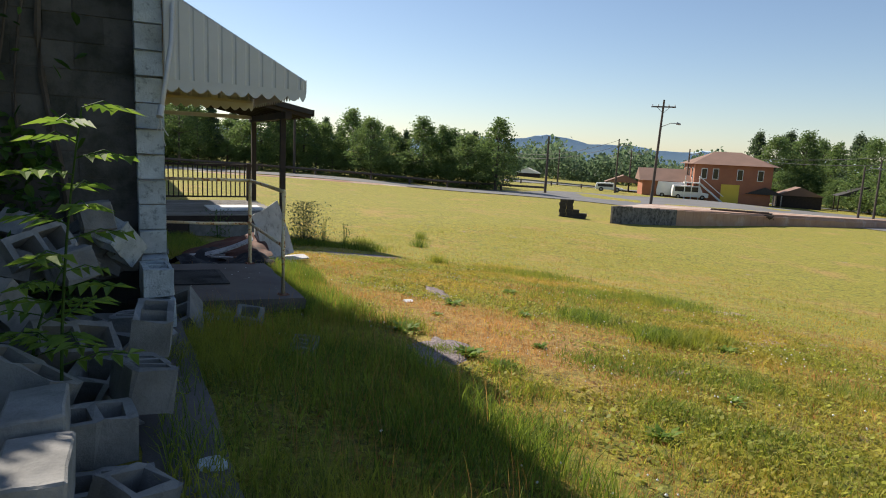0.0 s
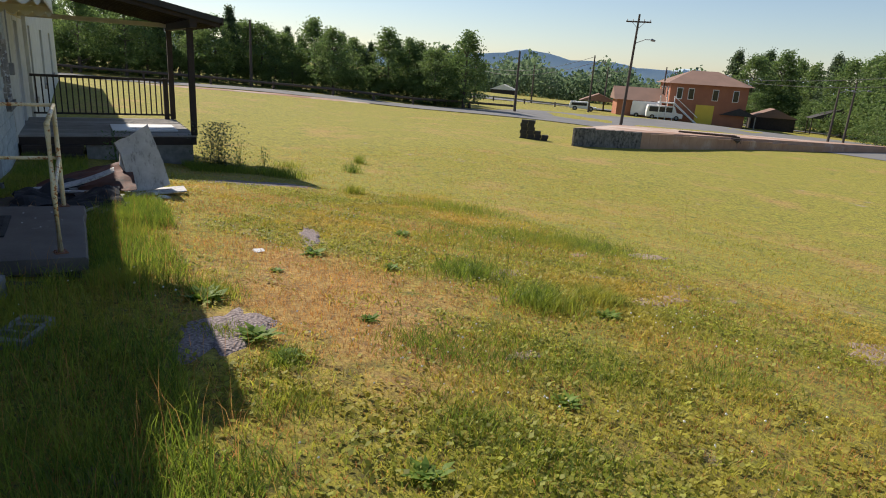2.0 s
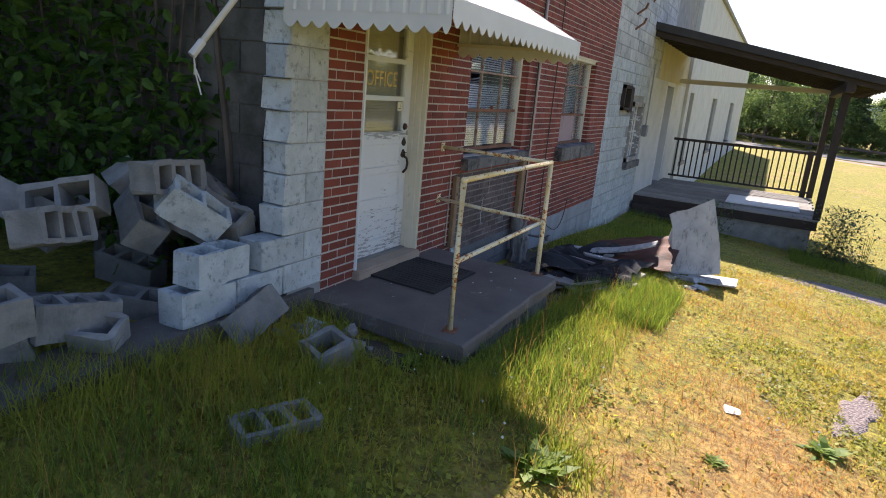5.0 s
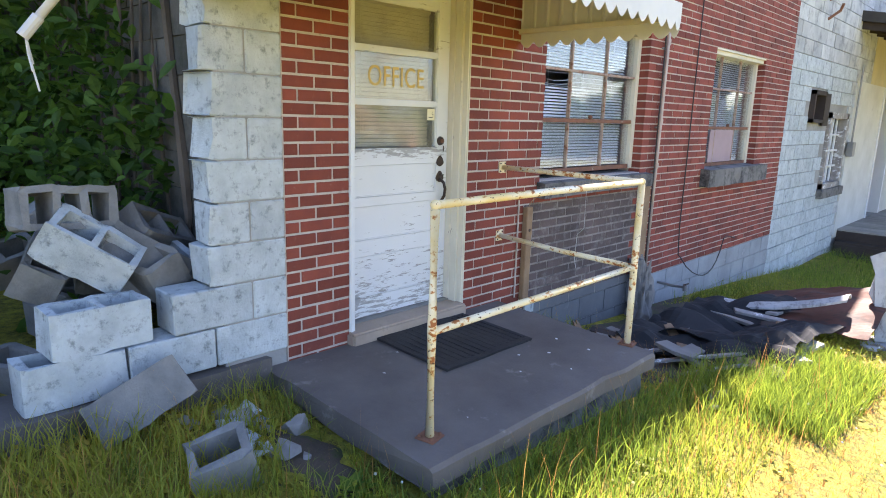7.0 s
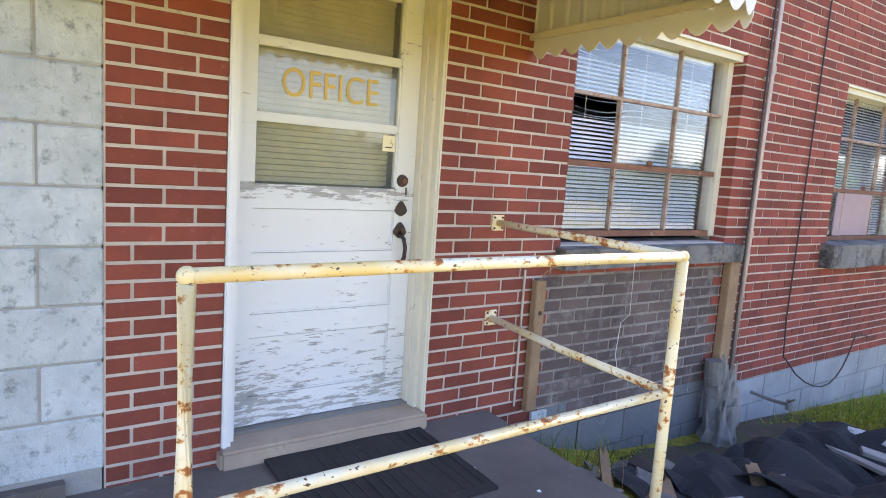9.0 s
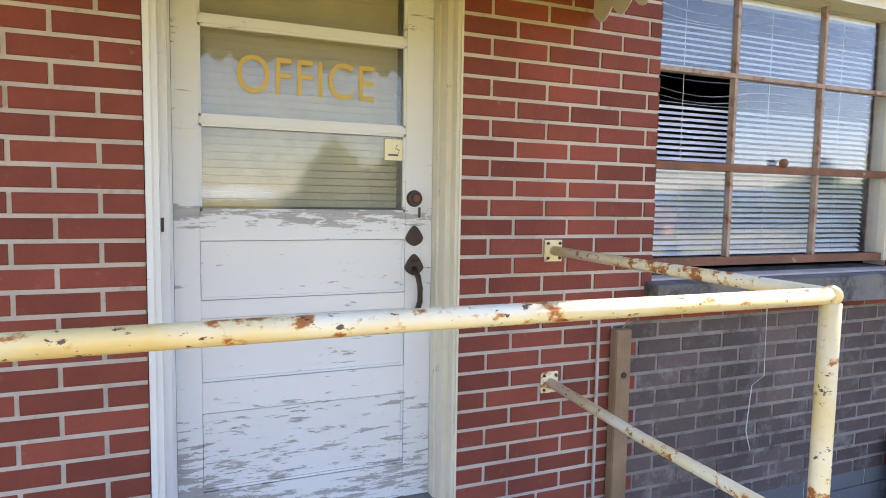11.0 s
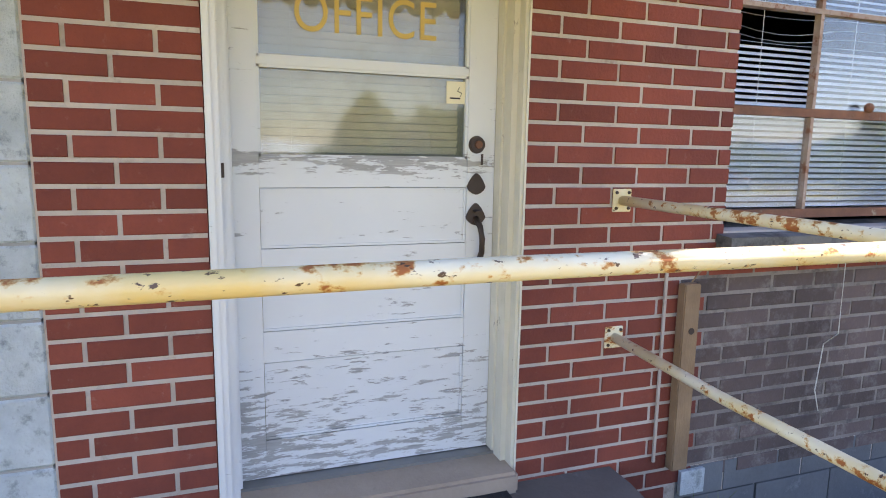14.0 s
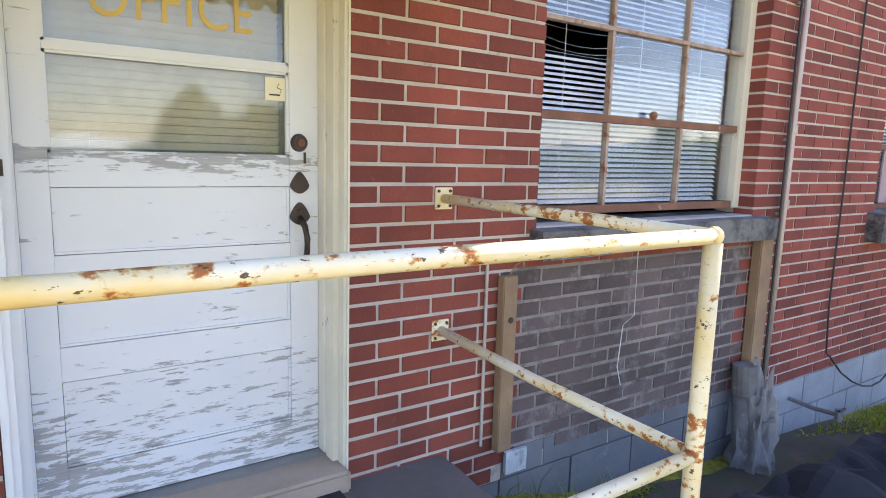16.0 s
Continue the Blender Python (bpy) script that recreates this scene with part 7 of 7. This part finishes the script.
    # clover heads
    x, y = scatter(2200, 0.6, 9, -5, 6, lambda x, y: np.clip(0.15 + 0.6 * wave(x, y, 2.1, 1.7), 0, 1))
    z = ground_z(x, y)
    verts, faces = [], []
    for a, b, c in zip(x, y, z):
        o, s, h = len(verts), rng.uniform(0.005, 0.011), rng.uniform(0.04, 0.09)
        verts += [(a - s, b, c + h), (a, b - s, c + h), (a + s, b, c + h), (a, b + s, c + h), (a, b, c + h + s), (a, b, c + h - s)]
        faces += [(o, o + 1, o + 4), (o + 1, o + 2, o + 4), (o + 2, o + 3, o + 4), (o + 3, o, o + 4), (o + 1, o, o + 5), (o + 2, o + 1, o + 5), (o + 3, o + 2, o + 5), (o, o + 3, o + 5)]
    tagged(mesh_object("clover_heads", verts, faces, "petal"), "tiny white clover heads in the lawn", "flowers", kind="stuff")


build_grass()


# ---- weeds ----
def weed(at, r, n, seed, label, mat="vine", tall=0.0):
    rnd = random.Random(seed)
    w = thing("weed", label, "weed", "weeds in the lawn")
    verts, faces = [], []
    for k in range(n):
        a = rnd.uniform(0, 6.3)
        L = (0.11 if tall else r) * rnd.uniform(0.6, 1.2)
        up = rnd.uniform(0.25, 0.9)
        d = Vector((math.cos(a), math.sin(a), up)).normalized()
        s = d.cross(Vector((0, 0, 1))).normalized() * L * 0.16
        p = Vector((at[0], at[1], gz(*at))) + Vector((rnd.gauss(0, r * (0.9 if tall else 0.18)), rnd.gauss(0, r * (0.9 if tall else 0.18)), tall * rnd.uniform(0, 1) ** 1.6))
        o = len(verts)
        verts += [p, p + d * L * 0.5 + s, p + d * L * 0.55 - s, p + d * L - Vector((0, 0, L * 0.15))]
        faces += [(o, o + 1, o + 2), (o + 1, o + 3, o + 2)]
    mesh_object("leaves", verts, faces, mat, w)
    if tall > 0.3:
        for k in range(6):
            a, b = rnd.gauss(0, r * 0.3), rnd.gauss(0, r * 0.3)
            part("stem", tube([(at[0] + a * 0.3, at[1] + b * 0.3, gz(*at) - 0.02), (at[0] + a, at[1] + b, gz(*at) + tall * rnd.uniform(0.8, 1.15))], 0.006, 5, 0.4), "vine", w)


for k, (x, y, r) in enumerate(((3.28, 0.82, 0.13), (1.95, -0.72, 0.16), (2.12, -1.6, 0.14), (2.2, -1.95, 0.10), (3.0, -1.35, 0.08), (4.9, 2.0, 0.12), (2.7, 0.1, 0.07), (3.6, -2.9, 0.10), (5.2, -1.6, 0.12), (2.45, -3.3, 0.1), (0.95, 0.02 - 0.25, 0.09), (3.9, 0.2, 0.09))):
    weed((x, y), r, 60, k, "leafy green weed rosette in the lawn", "young")
weed((4.05, 10.6), 0.26, 2400, 60, "tall leafy weed bush beside the porch post", "pine", tall=1.1)
weed((4.5, 10.3), 0.15, 160, 61, "tall thin weed beside the porch", tall=0.75)
weed((5.1, 10.4), 0.14, 120, 62, "tall thin weed beside the porch", tall=0.6)
weed((1.9, 10.6), 0.2, 220, 63, "dark leafy weed by the porch steps", tall=0.7)


# ---- small pieces of the walls ----
def brick_mesh(mat):
    bm = boxed(-0.11, 0.0, -0.5, 0.5, -0.5, 0.5)
    for v in bm.verts:
        v.co.z *= COURSE - JOINT
    me = bpy.data.meshes.new("brick")
    # rounded outer arrises, kept small whatever the brick's length
    bmesh.ops.bevel(bm, geom=[e for e in bm.edges if all(v.co.x > -0.01 for v in e.verts)], offset=0.003, segments=1, affect="EDGES")
    bm.to_mesh(me)
    bm.free()
    me.materials.append(M[mat])
    return me


def lay_bricks():
    rnd = random.Random(12)
    red, grey = brick_mesh("brick"), brick_mesh("brick_grey")
    verts, faces = [], []
    count = 0
    r = 0
    while BOT + (r + 1) * COURSE < TOP + 0.02:
        z0 = BOT + r * COURSE + JOINT / 2
        z1 = z0 + COURSE - JOINT
        spans = [(0.072, Y_END)]
        for a, b, c, d in OPEN.values():
            if z1 > c + 0.004 and z0 < d - 0.004:
                spans = [s for u, v in spans for s in ((u, min(v, a)), (max(u, b), v)) if s[1] - s[0] > 0.02]
        for u, v in spans:
            # the bond runs separately on the two sides of the door
            pitch, y = (0.205, 0.153 if r % 2 else 0.253) if v < 0.6 else (0.2145, 1.512 if r % 2 else 1.607)
            y -= pitch * math.ceil((y - u) / pitch)
            while y < v:
                a, b = max(y + JOINT / 2, u), min(y + pitch - JOINT / 2, v)
                y += pitch
                if b < u + 0.05:
                    continue
                if a < u + 0.05:
                    a = u
                if v - b < 0.05:
                    b, y = v, v
                proud = rnd.uniform(-0.002, 0.0025)
                worn = 2.10 < (a + b) / 2 < 3.75 and z1 < 0.78
                near = (b < 2.25 and z1 < 2.05 and z0 > -0.02) or worn
                if worn and z1 < 0.0:
                    continue
                if near and count < 400:
                    o = new("brick", grey if worn else red)
                    o.parent = wall_front
                    o.matrix_basis = Matrix.Translation((proud, (a + b) / 2, (z0 + z1) / 2)) @ Matrix.Rotation(rnd.uniform(-0.004, 0.004), 4, "X") @ Matrix.Diagonal((1, b - a, 1, 1))
                    count += 1
                else:
                    o = len(verts)
                    for x in (-0.11, proud):
                        verts += [(x, a, z0), (x, b, z0), (x, b, z1), (x, a, z1)]
                    faces += [(o + 4, o + 5, o + 6, o + 7), (o, o + 1, o + 5, o + 4), (o + 1, o + 2, o + 6, o + 5), (o + 2, o + 3, o + 7, o + 6), (o + 3, o, o + 4, o + 7)]
        r += 1
    ob = mesh_object("bricks", verts, faces, "brick_island", wall_front)
    tagged(ob, kind="stuff")


lay_bricks()
part("sooty_mortar", boxed(-0.02, -0.002, 2.105, 3.75, 0.002, 0.77), "mortar_dark", wall_front, "soot-darkened mortar under the window")


def lay_blocks():
    rnd = random.Random(8)
    for r in range(6):
        z1 = BOT - 0.005 - r * 0.2032
        y = 0.05 - (0.2 if r % 2 else 0)
        while y < Y_END:
            a, b = max(0.05, y), min(y + 0.397, Y_END)
            if b - a > 0.05 and r < 4:
                part("block", boxed(-0.02, rnd.uniform(-0.003, 0.0), a, b, z1 - 0.194, z1), "foundation_dark" if 1.6 < (a + b) / 2 < 3.75 else "foundation", foundation)
            y += 0.4064
    for k in range(5):
        a = 2.06 + k * 0.4064 - 0.15
        part("block", boxed(-0.02, -0.001, max(2.085, a), min(a + 0.397, 3.735), BOT + 0.002, -0.002), "foundation_dark", foundation)
    verts, faces = [], []
    z = -1.35
    r = 0
    while z < 5.0:
        y = Y_END + 0.004 - (0.2 if r % 2 else 0)
        while y < 13.4:
            a, b = max(Y_END + 0.004, y), min(y + 0.397, 13.4)
            y += 0.4064
            mid, zm = (a + b) / 2, z + 0.1
            if b - a < 0.05 or z + 0.2 > 4.05 + 0.1 * (mid - B0):
                continue
            if any(h[0] - 0.15 < mid < h[1] + 0.15 and h[2] - 0.08 < zm < h[3] + 0.08 for h in HOLES_B) or (mid > 11.2 and zm < 2.2):
                continue
            x = rnd.uniform(-0.004, 0.003)
            if -0.9 < z < 2.2 and mid < 11.0:
                part("block", boxed(-0.022, x, a, b, z, z + 0.194), "block", block_wall)
            else:
                o = len(verts)
                for xx in (-0.022, x):
                    verts += [(xx, a, z), (xx, b, z), (xx, b, z + 0.194), (xx, a, z + 0.194)]
                faces += [(o + 4, o + 5, o + 6, o + 7), (o, o + 1, o + 5, o + 4), (o + 1, o + 2, o + 6, o + 5), (o + 2, o + 3, o + 7, o + 6), (o + 3, o, o + 4, o + 7)]
        z += 0.2032
        r += 1
    tagged(mesh_object("blocks", verts, faces, "block_island", block_wall), kind="stuff")


lay_blocks()
